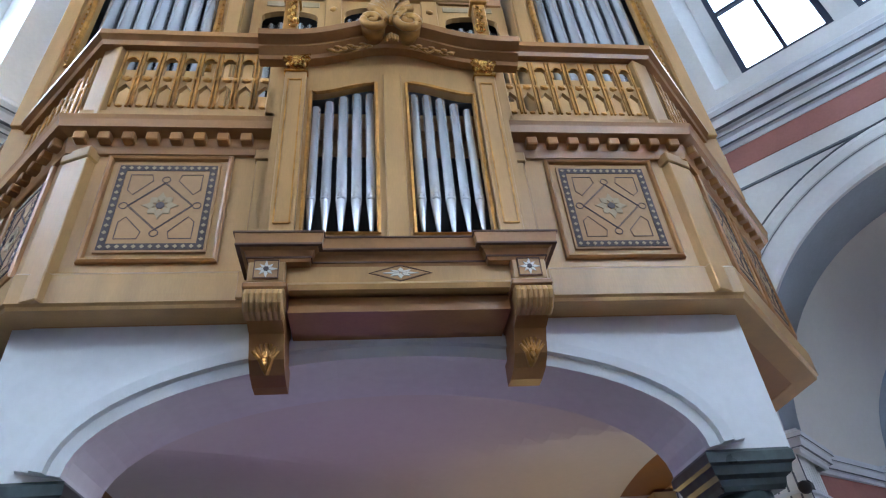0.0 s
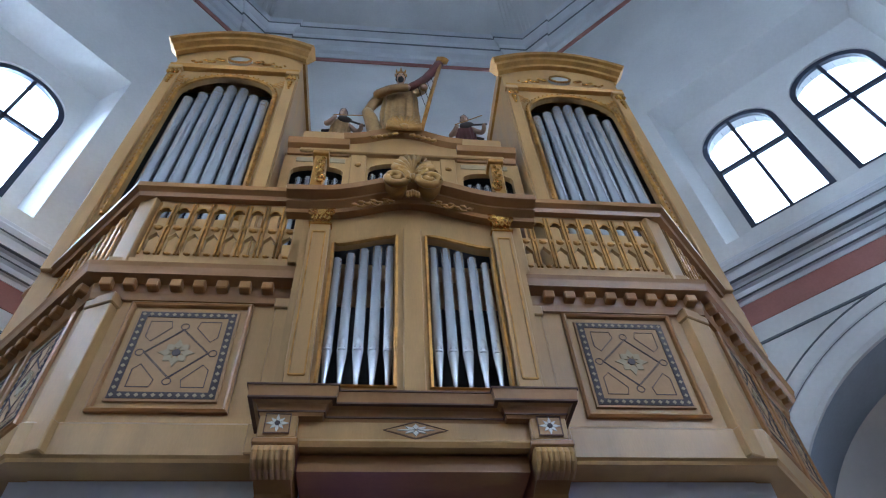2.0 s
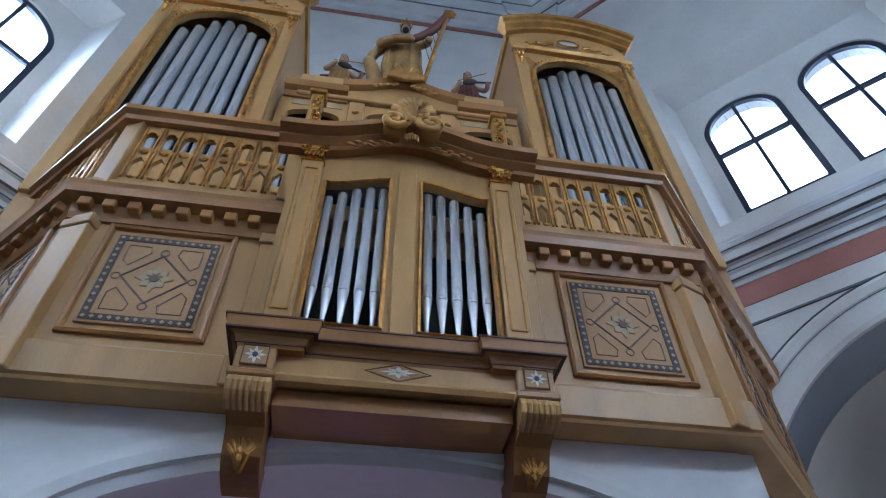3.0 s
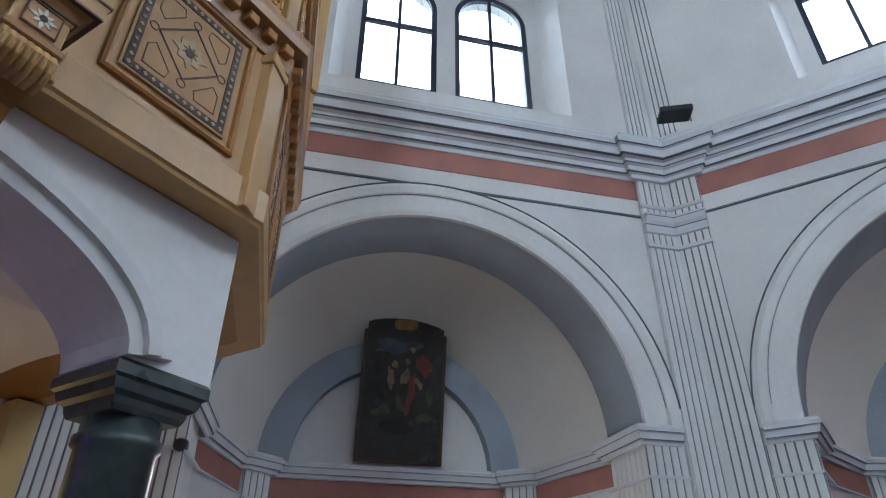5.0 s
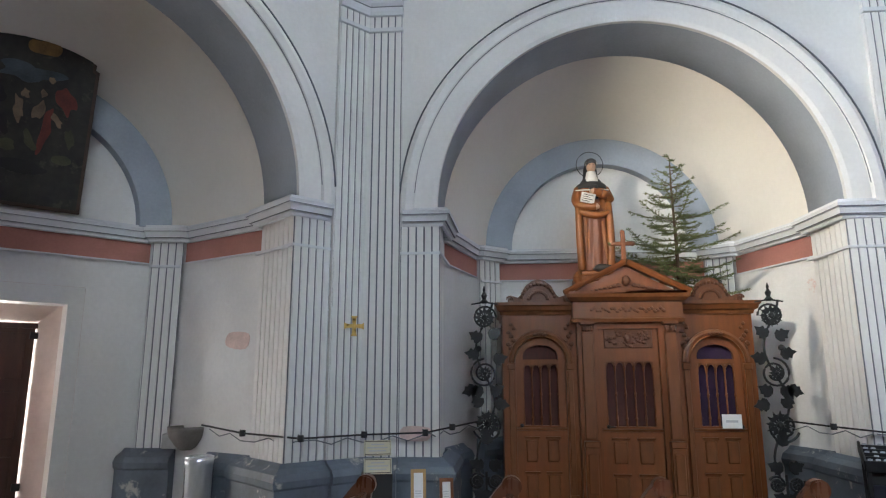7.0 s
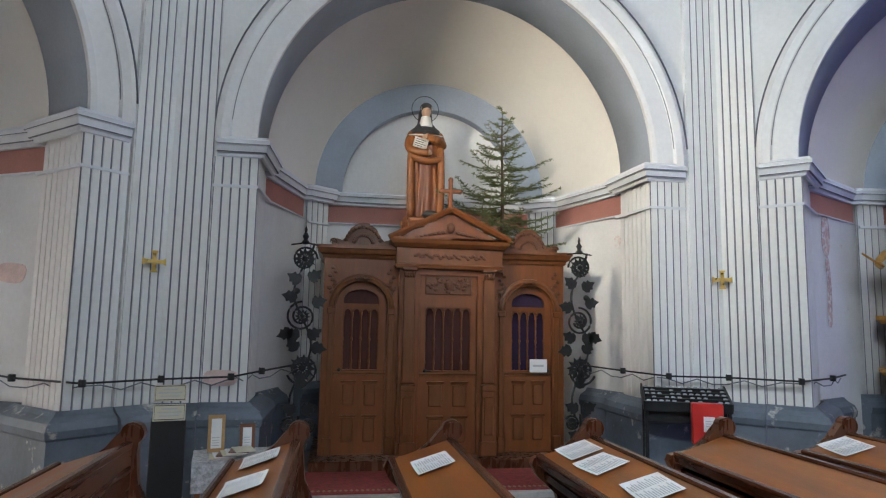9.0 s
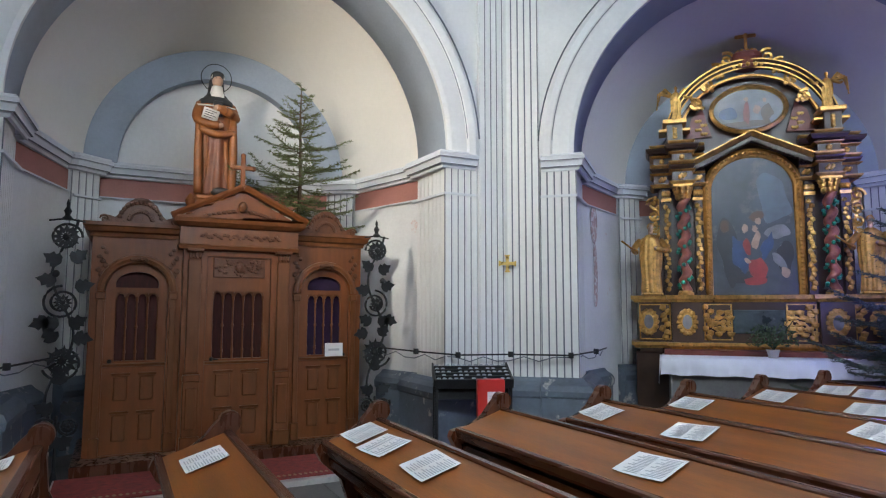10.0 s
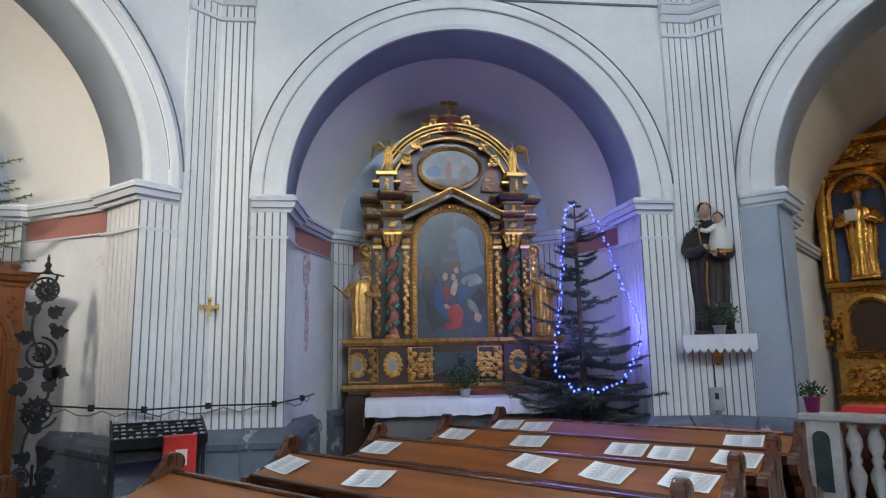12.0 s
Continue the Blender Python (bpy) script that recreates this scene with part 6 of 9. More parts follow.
def fir(name, m, h, spread, mats, label, seed, tiers=13, per=7, density=1.0, droop=-0.12, base=0.12, stand=True, thin=False):
    """Cut fir: trunk, whorls of boughs and short needles in one crown mesh."""
    rnd = random.Random(seed)
    t = thing(name, m, label, "tree")
    b = bmn()
    tube(b, [(0, 0, 0), (0.01, 0, h * 0.4), (-0.005, 0.005, h * 0.8), (0, 0, h)], 0.028 * h / 1.8, 7, 0.15)
    part("trunk", b, BARK, t, smooth=True)
    vs, fs = [], []

    def needle(p, d, ln, w):
        side = d.cross(Vector((rnd.uniform(-1, 1), rnd.uniform(-1, 1), rnd.uniform(-1, 1)))).normalized() * w
        i = len(vs)
        vs.extend([tuple(p - side), tuple(p + side), tuple(p + d * ln)])
        fs.append((i, i + 1, i + 2))

    def twig(p0, d, ln, n):
        for i in range(n):
            q = p0 + d * (ln * i / n)
            for s in range(2):
                nd = (d * 0.7 + Vector((rnd.uniform(-1, 1), rnd.uniform(-1, 1), rnd.uniform(-0.6, 1)))).normalized()
                needle(q, nd, 0.036, 0.0042)
    sticks = bmn()
    for k in range(tiers):
        f = k / (tiers - 1)
        z = h * (base + (0.97 - base) * f)
        n = per if k < tiers - 2 else 4
        if thin and f > 0.4:
            n = 4
        for j in range(n):
            a = 2 * math.pi * (j + rnd.random() * 0.7) / n + k * 1.1
            ln = spread * (1 - f) ** 0.8 * rnd.uniform(0.45, 1.2) * (0.8 if thin and f > 0.4 else 1.0) + 0.05
            tip = Vector((math.cos(a) * ln, math.sin(a) * ln, ln * (droop + 0.35 * f + rnd.uniform(-0.12, 0.14)) + rnd.uniform(-0.03, 0.05)))
            p0 = Vector((0, 0, z + rnd.uniform(-0.5, 0.5) * h * 0.75 / tiers))
            sag = Vector((0, 0, -0.06 * ln))
            pts = [p0 + tip * s + sag * math.sin(math.pi * s) + Vector((0, 0, 0.10 * ln * s * s)) for s in (0, 0.35, 0.7, 1.0)]
            tube(sticks, pts, 0.007 * h / 1.8, 4, 0.3)
            nseg = max(3, int(ln / 0.045 * density))
            for i in range(1, nseg + 1):
                s = i / nseg
                pp = p0 + tip * s + sag * math.sin(math.pi * s) + Vector((0, 0, 0.10 * ln * s * s))
                dd = tip.normalized()
                if s > 0.12:
                    twig(pp, dd, 0.045, 5)
                for side in (-1, 1):
                    if rnd.random() < 0.85:
                        lat = (dd + side * Vector((-dd.y, dd.x, rnd.uniform(-0.2, 0.25)))).normalized()
                        tl = (0.28 * ln * (1.05 - s) + 0.05) * rnd.uniform(0.6, 1.1)
                        twig(pp, lat, tl, max(3, int(tl / 0.011 * density)))
                        tube(sticks, [pp, pp + lat * tl], 0.0028, 3, 0.5)
    part("bough_frame", sticks, BARK, t)
    me = bpy.data.meshes.new("needles")
    me.from_pydata(vs, [], fs)
    me.materials.append(mats)
    tagged(link("needles", me, t), kind="stuff")
    if stand:
        b = bmn()
        lathe(b, [(0.10, 0), (0.11, 0.02), (0.05, 0.05), (0.045, 0.12)], 12)
        part("stand", b, IRON, t)
    return t


fir("fir_tree", C @ pose(0.80, 1.5, 2.48), 1.92, 0.98, NEEDLE, "green cut fir tree standing on the confessional", 3, 12, 6, 0.85)


# wrought iron flower stands beside the confessional
def rosette(b, x, z, r, seed=0):
    ball(b, (x, -0.03, z), r * 0.3, 1)
    for j in range(12):
        a = 2 * math.pi * j / 12 + seed
        c, s = math.cos(a), math.sin(a)
        pts = [(0.2 * r, 0), (0.55 * r, 0.17 * r), (r, 0), (0.55 * r, -0.17 * r)]
        plate(b, [(x + px * c - pz * s, z + px * s + pz * c) for px, pz in pts], [], -0.022 - 0.008 * (j % 2), -0.014)


def leafp(b, x, z, w, h, ang):
    c, s = math.cos(radians(ang)), math.sin(radians(ang))
    pts = [(0, 0), (0.35 * w, 0.12 * h), (0.5 * w, 0.35 * h), (0.32 * w, 0.45 * h), (0.42 * w, 0.62 * h), (0.2 * w, 0.72 * h), (0, h), (-0.2 * w, 0.72 * h), (-0.42 * w, 0.62 * h), (-0.32 * w, 0.45 * h), (-0.5 * w, 0.35 * h), (-0.35 * w, 0.12 * h)]
    plate(b, [(x + px * c - pz * s, z + px * s + pz * c) for px, pz in pts], [], -0.018, -0.008, None)


def iron_stand(m, flip):
    t = thing("iron_flower_stand", m, "black wrought iron stand with scrolls and flowers", "ironwork", "iron stands")
    b = bmn()
    tube(b, [(0, 0, 0), (0, 0, 0.62)], 0.014, 6)
    tube(b, [(0.10 * math.sin(z * 5.4 + 0.6), 0, z) for z in [0.6 + 0.05 * i for i in range(38)]], 0.013, 6)
    lathe(b, [(0.10, 0), (0.08, 0.02), (0.03, 0.05), (0.016, 0.12)], 10)
    part("stem", b, IRON, t)
    for cx, cz, r, st in ((0, 2.28, 0.135, 0), (-0.01, 1.66, 0.16, 90), (0.02, 1.10, 0.165, 200), (-0.10, 0.52, 0.085, 30), (0.10, 0.52, 0.085, 150)):
        b = bmn()
        tube(b, scroll(cx, cz, r, r * 0.38, 1.7, st, 38, flip), 0.013, 6)
        part("scroll", b, IRON, t)
    for i, (cx, cz, r) in enumerate(((0, 2.28, 0.125), (0.0, 1.66, 0.085), (0.02, 1.12, 0.15), (-0.10, 0.52, 0.065), (0.10, 0.52, 0.065))):
        b = bmn()
        rosette(b, cx * flip, cz, r, i)
        part("flower", b, IRON, t)
    for i, (x, z, a) in enumerate(((-0.03, 2.03, 60), (0.05, 2.05, -50), (-0.06, 1.86, 80), (0.09, 1.80, -75), (-0.02, 1.45, 75), (0.06, 1.44, -60), (-0.04, 1.30, 40), (0.02, 0.90, 10), (-0.03, 0.66, 65), (0.03, 0.66, -65), (0.10, 1.34, -100), (-0.10, 1.50, 110), (0.0, 0.34, 60), (0.0, 0.34, -60))):
        b = bmn()
        leafp(b, x * flip, z, 0.15, 0.175, a * flip)
        part("leaf", b, IRON, t)
    b = bmn()
    lathe(b, [(0.03, 2.44), (0.045, 2.46), (0.02, 2.49), (0.035, 2.53), (0.012, 2.57), (0.016, 2.60), (0.004, 2.64)], 10)
    tube(b, [(-0.15, 0, 2.43), (0, 0, 2.455), (0.15, 0, 2.43)], 0.009, 5)
    part("finial", b, IRON, t)
    b = bmn()
    ball(b, (-0.07 * flip, -0.03, 1.93), 0.035, 2)
    part("bud", b, IRON, t)


iron_stand(C @ pose(-1.62, 0.62, 0.0), 1)
iron_stand(C @ pose(1.50, 0.62, 0.0), -1)

# carpet and dais
g = bmn()
box(g, -1.62, 1.45, -0.42, 0.56, 0.0, 0.055, 0.004)
da = part("dais", g, PALE_MARBLE, None, "", C)
tagged(da, "low grey stone step before the confessional", "step", "", "structure")
car = thing("carpet_runner", C @ pose(0, 0.1, 0.057), "long red patterned carpet runner on the step", "carpet")
g = bmn()
box(g, -1.6, 1.42, -0.45, 0.40, 0.0, 0.012)
part("carpet_field", g, CARPET, car)
g = bmn()
for i in range(60):
    x = -1.57 + i * 0.05
    plate(g, [(x - 0.018, -0.36), (x, -0.40), (x + 0.018, -0.36), (x, -0.32)], [], 0.0, 0.002, Matrix(((1, 0, 0, 0), (0, 0, 1, 0), (0, 1, 0, 0.0125), (0, 0, 0, 1))))
tagged(part("border_pattern", g, mat("carpet_cream", (0.30, 0.20, 0.12), 0.95, var=0.2), car), kind="stuff")

# black rail on hooks, and its cable
def rail(pts, name="wall_rail"):
    t = thing(name, Matrix(), "thin black iron rail on wall hooks", "rail")
    b = bmn()
    tube(b, pts, 0.010, 6)
    part("rod", b, IRON, t)
    for p in pts[1:-1]:
        q = Vector((p[0], p[1], 0)).normalized()
        b = bmn()
        tube(b, [p, (p[0] + q.x * 0.12, p[1] + q.y * 0.12, p[2] + 0.02)], 0.008, 5)
        lathe(b, [(0.028, -0.03), (0.032, 0.0), (0.028, 0.03)], 10, p)
        part("hook", b, IRON, t)
    b = bmn()
    line = []
    for i in range(len(pts) - 1):
        a, c = Vector(pts[i]), Vector(pts[i + 1])
        for j in range(4):
            p = a.lerp(c, j / 4)
            q = Vector((p.x, p.y, 0)).normalized()
            line.append(tuple(p + q * 0.10 + Vector((0, 0, -0.03 - 0.05 * ((i + j) % 2)))))
    tube(b, line, 0.006, 4)
    part("cable", b, LINE, t)
    return t


B2, B3, B1 = bay(2), bay(3), bay(1)
rail([tuple(B2 @ Vector(p)) for p in ((1.52, 0.55, 1.17), (1.80, 0.15, 1.14), (2.15, -0.18, 1.11), (2.80, -0.22, 1.10))] + [tuple(B3 @ Vector(p)) for p in ((-2.15, -0.18, 1.10), (-1.93, 0.45, 1.11), (-1.85, 1.0, 1.12))])
rail([tuple(B2 @ Vector(p)) for p in ((-1.60, 0.55, 1.17), (-1.95, 0.0, 1.13), (-2.2, -0.2, 1.09), (-2.80, -0.22, 1.07))] + [tuple(B1 @ Vector(p)) for p in ((2.15, -0.18, 1.07), (1.93, 0.6, 1.08), (1.82, 1.4, 1.12))])

# consecration crosses on the pilasters
for k, dx in ((1.5, -0.11), (2.5, -0.02)):
    m = pose(0, 0, 0, 0, 0, -45 * k) @ pose(dx, R / math.cos(radians(22.5)) - 0.13 - abs(dx) * 0.38, 2.13)
    t = thing("brass_cross", m, "small brass cross on the white pilaster", "cross", "wall crosses")
    g = bmn()
    sh = []
    for r in range(4):
        c, s = math.cos(math.pi / 2 * r), math.sin(math.pi / 2 * r)
        for x, z in ((0.017, 0.017), (0.020, 0.075), (0.034, 0.10), (-0.034, 0.10), (-0.020, 0.075)):
            sh.append((x * c - z * s, x * s + z * c))
    plate(g, sh, [], -0.025, 0.0)
    part("cross_plate", g, BRASS, t)

# floodlight on the cornice
t = thing("floodlight", pose(0, 0, 0, 0, 0, -67.5) @ pose(0.17, 7.06, 7.045), "black floodlight housing on the cornice", "floodlight")
g = bmn()
box(g, -0.19, 0.19, -0.22, 0.06, 0.0, 0.085, 0.015, pose(0, 0, 0.01, 8, 0, 0))
part("housing", g, IRON, t)
g = bmn()
tube(g, [(-0.20, 0.02, 0), (-0.20, 0.0, 0.07), (0.20, 0.0, 0.07), (0.20, 0.02, 0)], 0.010, 5)
part("bracket", g, IRON, t)

# ---- side altar niche ----
A = bay(3)
BLACKWOOD = mat("black_brown_wood", (0.050, 0.024, 0.013), 0.35, var=0.3, scale=6, bump=0.1)
FIELD = mat("grey_painted_field", (0.20, 0.19, 0.19), 0.4, var=0.25, scale=9)
AGED = mat("aged_gilding", (0.66, 0.38, 0.11), 0.34, metal=0.8, var=0.35, scale=13, fine=60, bump=0.4, dirt=(0.05, 0.027, 0.012), dirt_at=0.62)
REDWOOD = mat("red_brown_panel", (0.17, 0.04, 0.028), 0.4, var=0.25, scale=8)
altar = thing("altar_retable", A @ pose(0, 1.6, 0), "black and gold carved altarpiece with twisted columns", "altarpiece")


def apart_(name, bm_, material, label="", parent=None, smooth=False):
    return part(name, bm_, material, parent or altar, label, None, smooth)


# body
g = bmn()
box(g, -1.50, 1.50, 0.05, 0.75, 0.0, 1.05, 0.01)
box(g, -1.45, 1.45, 0.0, 0.7, 1.05, 1.75)
plate(g, [(-1.15, 1.75), (1.15, 1.75), (1.15, 3.80)] + arc(0, 3.75, 0.98, 0, 180, 24, 0.98) + [(-1.15, 3.80)], [], 0.22, 0.6)
apart_("carcase", g, BLACKWOOD)


for z0, z1 in ((1.10, 1.18), (1.70, 1.79)):
    b = bmn()
    run(b, [(-1.5, 0.6), (-1.5, 0.0), (-1.05, 0.0), (-1.05, -0.1), (-0.66, -0.1), (-0.66, 0.0), (0.66, 0.0), (0.66, -0.1), (1.05, -0.1), (1.05, 0.0), (1.5, 0.0), (1.5, 0.6)], [(0.05, z0), (-0.01, z0), (-0.03, z0 + 0.03), (-0.05, z0 + 0.04), (-0.055, z1), (0.05, z1)])
    apart_("predella_cornice", b, AGED)
for x0, x1 in ((-1.04, -0.67), (0.67, 1.04)):
    b = bmn()
    box(b, x0, x1, -0.09, 0.0, 1.05, 1.72)
    apart_("pedestal", b, BLACKWOOD)


def cartouche(x, z, w, h, y):
    b = bmn()
    bar(b, [(-0.012, 0), (-0.012, 0.02), (0.012, 0.02), (0.012, 0)], [(px, y, pz) for px, pz in arc(x, z, w * 0.62, 0, 342, 19, h * 0.62)], closed=True)
    for j in range(14):
        a = 2 * math.pi * j / 14
        ball(b, (x + w * 0.85 * math.cos(a), y - 0.012, z + h * 0.85 * math.sin(a)), 0.034, 1, 1.1, 0.6, 1.1, 0.5)
    ob = apart_("cartouche", b, AGED, "gilded scroll cartouche")
    b = bmn()
    plate(b, arc(x, z, w * 0.55, 0, 342, 19, h * 0.55), [], y - 0.012, y)
    part("cartouche_field", b, FIELD, ob)


for x, y in ((-1.33, 0.0), (1.33, 0.0), (-0.855, -0.09), (0.855, -0.09)):
    cartouche(x, 1.445, 0.115, 0.17, y)
for x in (-1.12, 1.12, -0.60, 0.60):
    b = bmn()
    for j in range(8):
        ball(b, (x + 0.035 * math.sin(j * 2.4), -0.015, 1.25 + 0.055 * j), 0.045, 1, 1, 0.6, 1, 0.5)
    apart_("leaf_carving", b, AGED)
for s in (-1, 1):
    b = bmn()
    for k in range(3):
        tube(b, [(s * x, -0.02, z) for x, _, z in scroll(0.46 - 0.05 * k, 1.36 + 0.08 * k, 0.09 - 0.02 * k, 0.02, 1.3, 40 * k, 20, 1)], 0.014, 5)
    for j in range(9):
        ball(b, (s * (0.33 + 0.03 * j), -0.02, 1.30 + 0.28 * ((j * 0.37) % 1)), 0.026, 1, 1.1, 0.5, 1, 0.5)
    apart_("scroll_carving", b, AGED)
b = bmn()
box(b, -0.30, 0.30, -0.015, 0.0, 1.30, 1.60, 0.006)
apart_("marble_panel", b, MARBLE)

for i in range(9):
    x = -0.48 + 0.12 * i
    b = bmn()
    for j in range(5):
        ball(b, (x + 0.03 * math.sin(j * 2.1 + i), -0.02, 1.29 + 0.07 * j), 0.042, 1, 1.2, 0.5, 0.9, 0.6)
    if abs(x) > 0.3:
        apart_("predella_leaf", b, AGED)
    else:
        b.free()
for s in (-1, 1):
    # gilded wing carving beside the outer pilasters
    b = bmn()
    for k in range(4):
        tube(b, [(x, 0.25, z) for x, _, z in scroll(s * 1.22, 3.05 - 0.16 * k, 0.10 - 0.012 * k, 0.02, 1.4, 80 * k, 20, s)], 0.020, 5)
    for j in range(10):
        ball(b, (s * (1.18 + 0.05 * math.sin(j * 1.7)), 0.24, 2.5 + 0.07 * j), 0.036, 1, 1, 0.6, 1.2, 0.5)
    apart_("wing_carving", b, AGED)

b = bmn()
for x0, x1 in ((-1.44, -1.06), (1.06, 1.44), (-0.64, -0.32), (0.32, 0.64)):
    bar(b, [(-0.012, 0), (-0.012, 0.014), (0.012, 0.014), (0.012, 0)], [(x, -0.002, z) for x, z in ((x0, 1.22), (x1, 1.22), (x1, 1.67), (x0, 1.67))], closed=True)
apart_("predella_frame", b, AGED)

# painting
frame_o = [(0.58, 1.68)] + arc(0, 3.18, 0.58, 0, 180, 24, 0.52) + [(-0.58, 1.68)]
b = bmn()
bar(b, [(-0.02, 0.0), (-0.02, 0.07), (0.02, 0.10), (0.05, 0.06), (0.085, 0.05), (0.10, 0.02), (0.10, 0.0)], [(x, 0.20, z) for x, z in frame_o], closed=True)
for i in range(80):
    t = i / 79
    if t < 0.33:
        x, z = 0.545, 1.72 + (3.18 - 1.72) * t / 0.33
    elif t < 0.67:
        x, z = arc(0, 3.18, 0.545, 0, 180, 100, 0.485)[int((t - 0.33) / 0.34 * 100)]
    else:
        x, z = -0.545, 3.18 - (3.18 - 1.72) * (t - 0.67) / 0.33
    ball(b, (x * 1.01, 0.115, z), 0.027, 1, 1.1, 0.6, 1.1, 0.5)
pf = apart_("picture_frame", b, GILT_DARK, "gilded round-headed picture frame")
PAINT_BG = mat("painting_ground", (0.055, 0.065, 0.075), 0.35, var=0.5, scale=1.6, fine=9, bump=0.05, dirt=(0.11, 0.11, 0.11), dirt_at=0.55)
PAINT_SKY = mat("painting_sky", (0.10, 0.13, 0.16), 0.35, var=0.35, scale=2.5, fine=9, bump=0.05)
PAINT_RED = mat("painting_red", (0.32, 0.035, 0.03), 0.35, var=0.3, scale=6)
PAINT_BLUE = mat("painting_blue", (0.03, 0.06, 0.14), 0.35, var=0.3, scale=6)
PAINT_SKIN = mat("painting_pale", (0.42, 0.28, 0.20), 0.35, var=0.25, scale=8)
PAINT_BROWN = mat("painting_brown", (0.09, 0.05, 0.03), 0.35, var=0.3, scale=6)
b = bmn()
plate(b, [(-0.50, 1.75), (0.50, 1.75)] + arc(0, 3.18, 0.50, 0, 180, 24, 0.45), [], 0.17, 0.19)
canvas = part("canvas", b, PAINT_BG, altar, "dark oil painting of a seated group in red and blue")


def blot(pts, material, y, name="paint_area"):
    b_ = bmn()
    n = len(pts)
    sm = []
    for i in range(n):
        p0, p1, p2, p3 = pts[i - 1], pts[i], pts[(i + 1) % n], pts[(i + 2) % n]
        for q in range(4):
            t = q / 4
            sm.append(tuple(0.5 * ((2 * p1[a]) + (-p0[a] + p2[a]) * t + (2 * p0[a] - 5 * p1[a] + 4 * p2[a] - p3[a]) * t * t + (-p0[a] + 3 * p1[a] - 3 * p2[a] + p3[a]) * t ** 3) for a in (0, 1)))
    plate(b_, sm, [], y, y + 0.004)
    return b_


def blob_at(cx, cz, w, h, ang, mt, y, seed):
    """Irregular brush mass on the canvas."""
    r2 = random.Random(seed)
    pts = []
    c, s_ = math.cos(radians(ang)), math.sin(radians(ang))
    for i in range(11):
        a = 2 * math.pi * i / 11
        k = r2.uniform(0.72, 1.15)
        x, z = w * k * math.cos(a), h * k * math.sin(a)
        pts.append((cx + x * c - z * s_, cz + x * s_ + z * c))
    part("paint_area", blot(pts, mt, y), mt, canvas)


PAINT_DARK = mat("painting_shadow", (0.022, 0.022, 0.026), 0.35, var=0.4, scale=5)
PAINT_GREY = mat("painting_grey", (0.20, 0.20, 0.21), 0.35, var=0.3, scale=6)
for i, (cx, cz, w, h, ang, mt) in enumerate((
        (0.24, 3.05, 0.20, 0.36, 10, PAINT_SKY), (0.30, 2.62, 0.16, 0.10, 0, PAINT_GREY), (-0.30, 2.35, 0.13, 0.42, 5, PAINT_DARK),
        (0.36, 2.30, 0.10, 0.22, 0, PAINT_DARK), (-0.10, 2.02, 0.30, 0.10, 0, PAINT_DARK), (-0.17, 2.32, 0.10, 0.26, 14, PAINT_BLUE),
        (0.16, 2.42, 0.07, 0.18, -20, PAINT_BLUE), (0.05, 2.12, 0.11, 0.17, 8, PAINT_RED), (-0.08, 2.42, 0.05, 0.11, 10, PAINT_RED),
        (0.00, 1.98, 0.15, 0.06, 0, PAINT_RED), (-0.10, 2.66, 0.045, 0.06, 0, PAINT_SKIN), (0.03, 2.50, 0.05, 0.12, -12, PAINT_SKIN),
        (0.02, 2.66, 0.035, 0.045, 0, PAINT_SKIN), (0.05, 2.82, 0.10, 0.07, 20, PAINT_BROWN), (0.06, 2.75, 0.035, 0.05, 0, PAINT_SKIN),
        (-0.34, 2.70, 0.06, 0.10, 0, PAINT_BROWN), (0.30, 2.22, 0.05, 0.15, 35, PAINT_GREY), (0.36, 2.08, 0.05, 0.07, 30, PAINT_SKIN),
        (-0.08, 2.24, 0.03, 0.05, 60, PAINT_SKIN))):
    blob_at(cx, cz, w, h, ang, mt, 0.1640 - 0.0006 * i, i + 3)

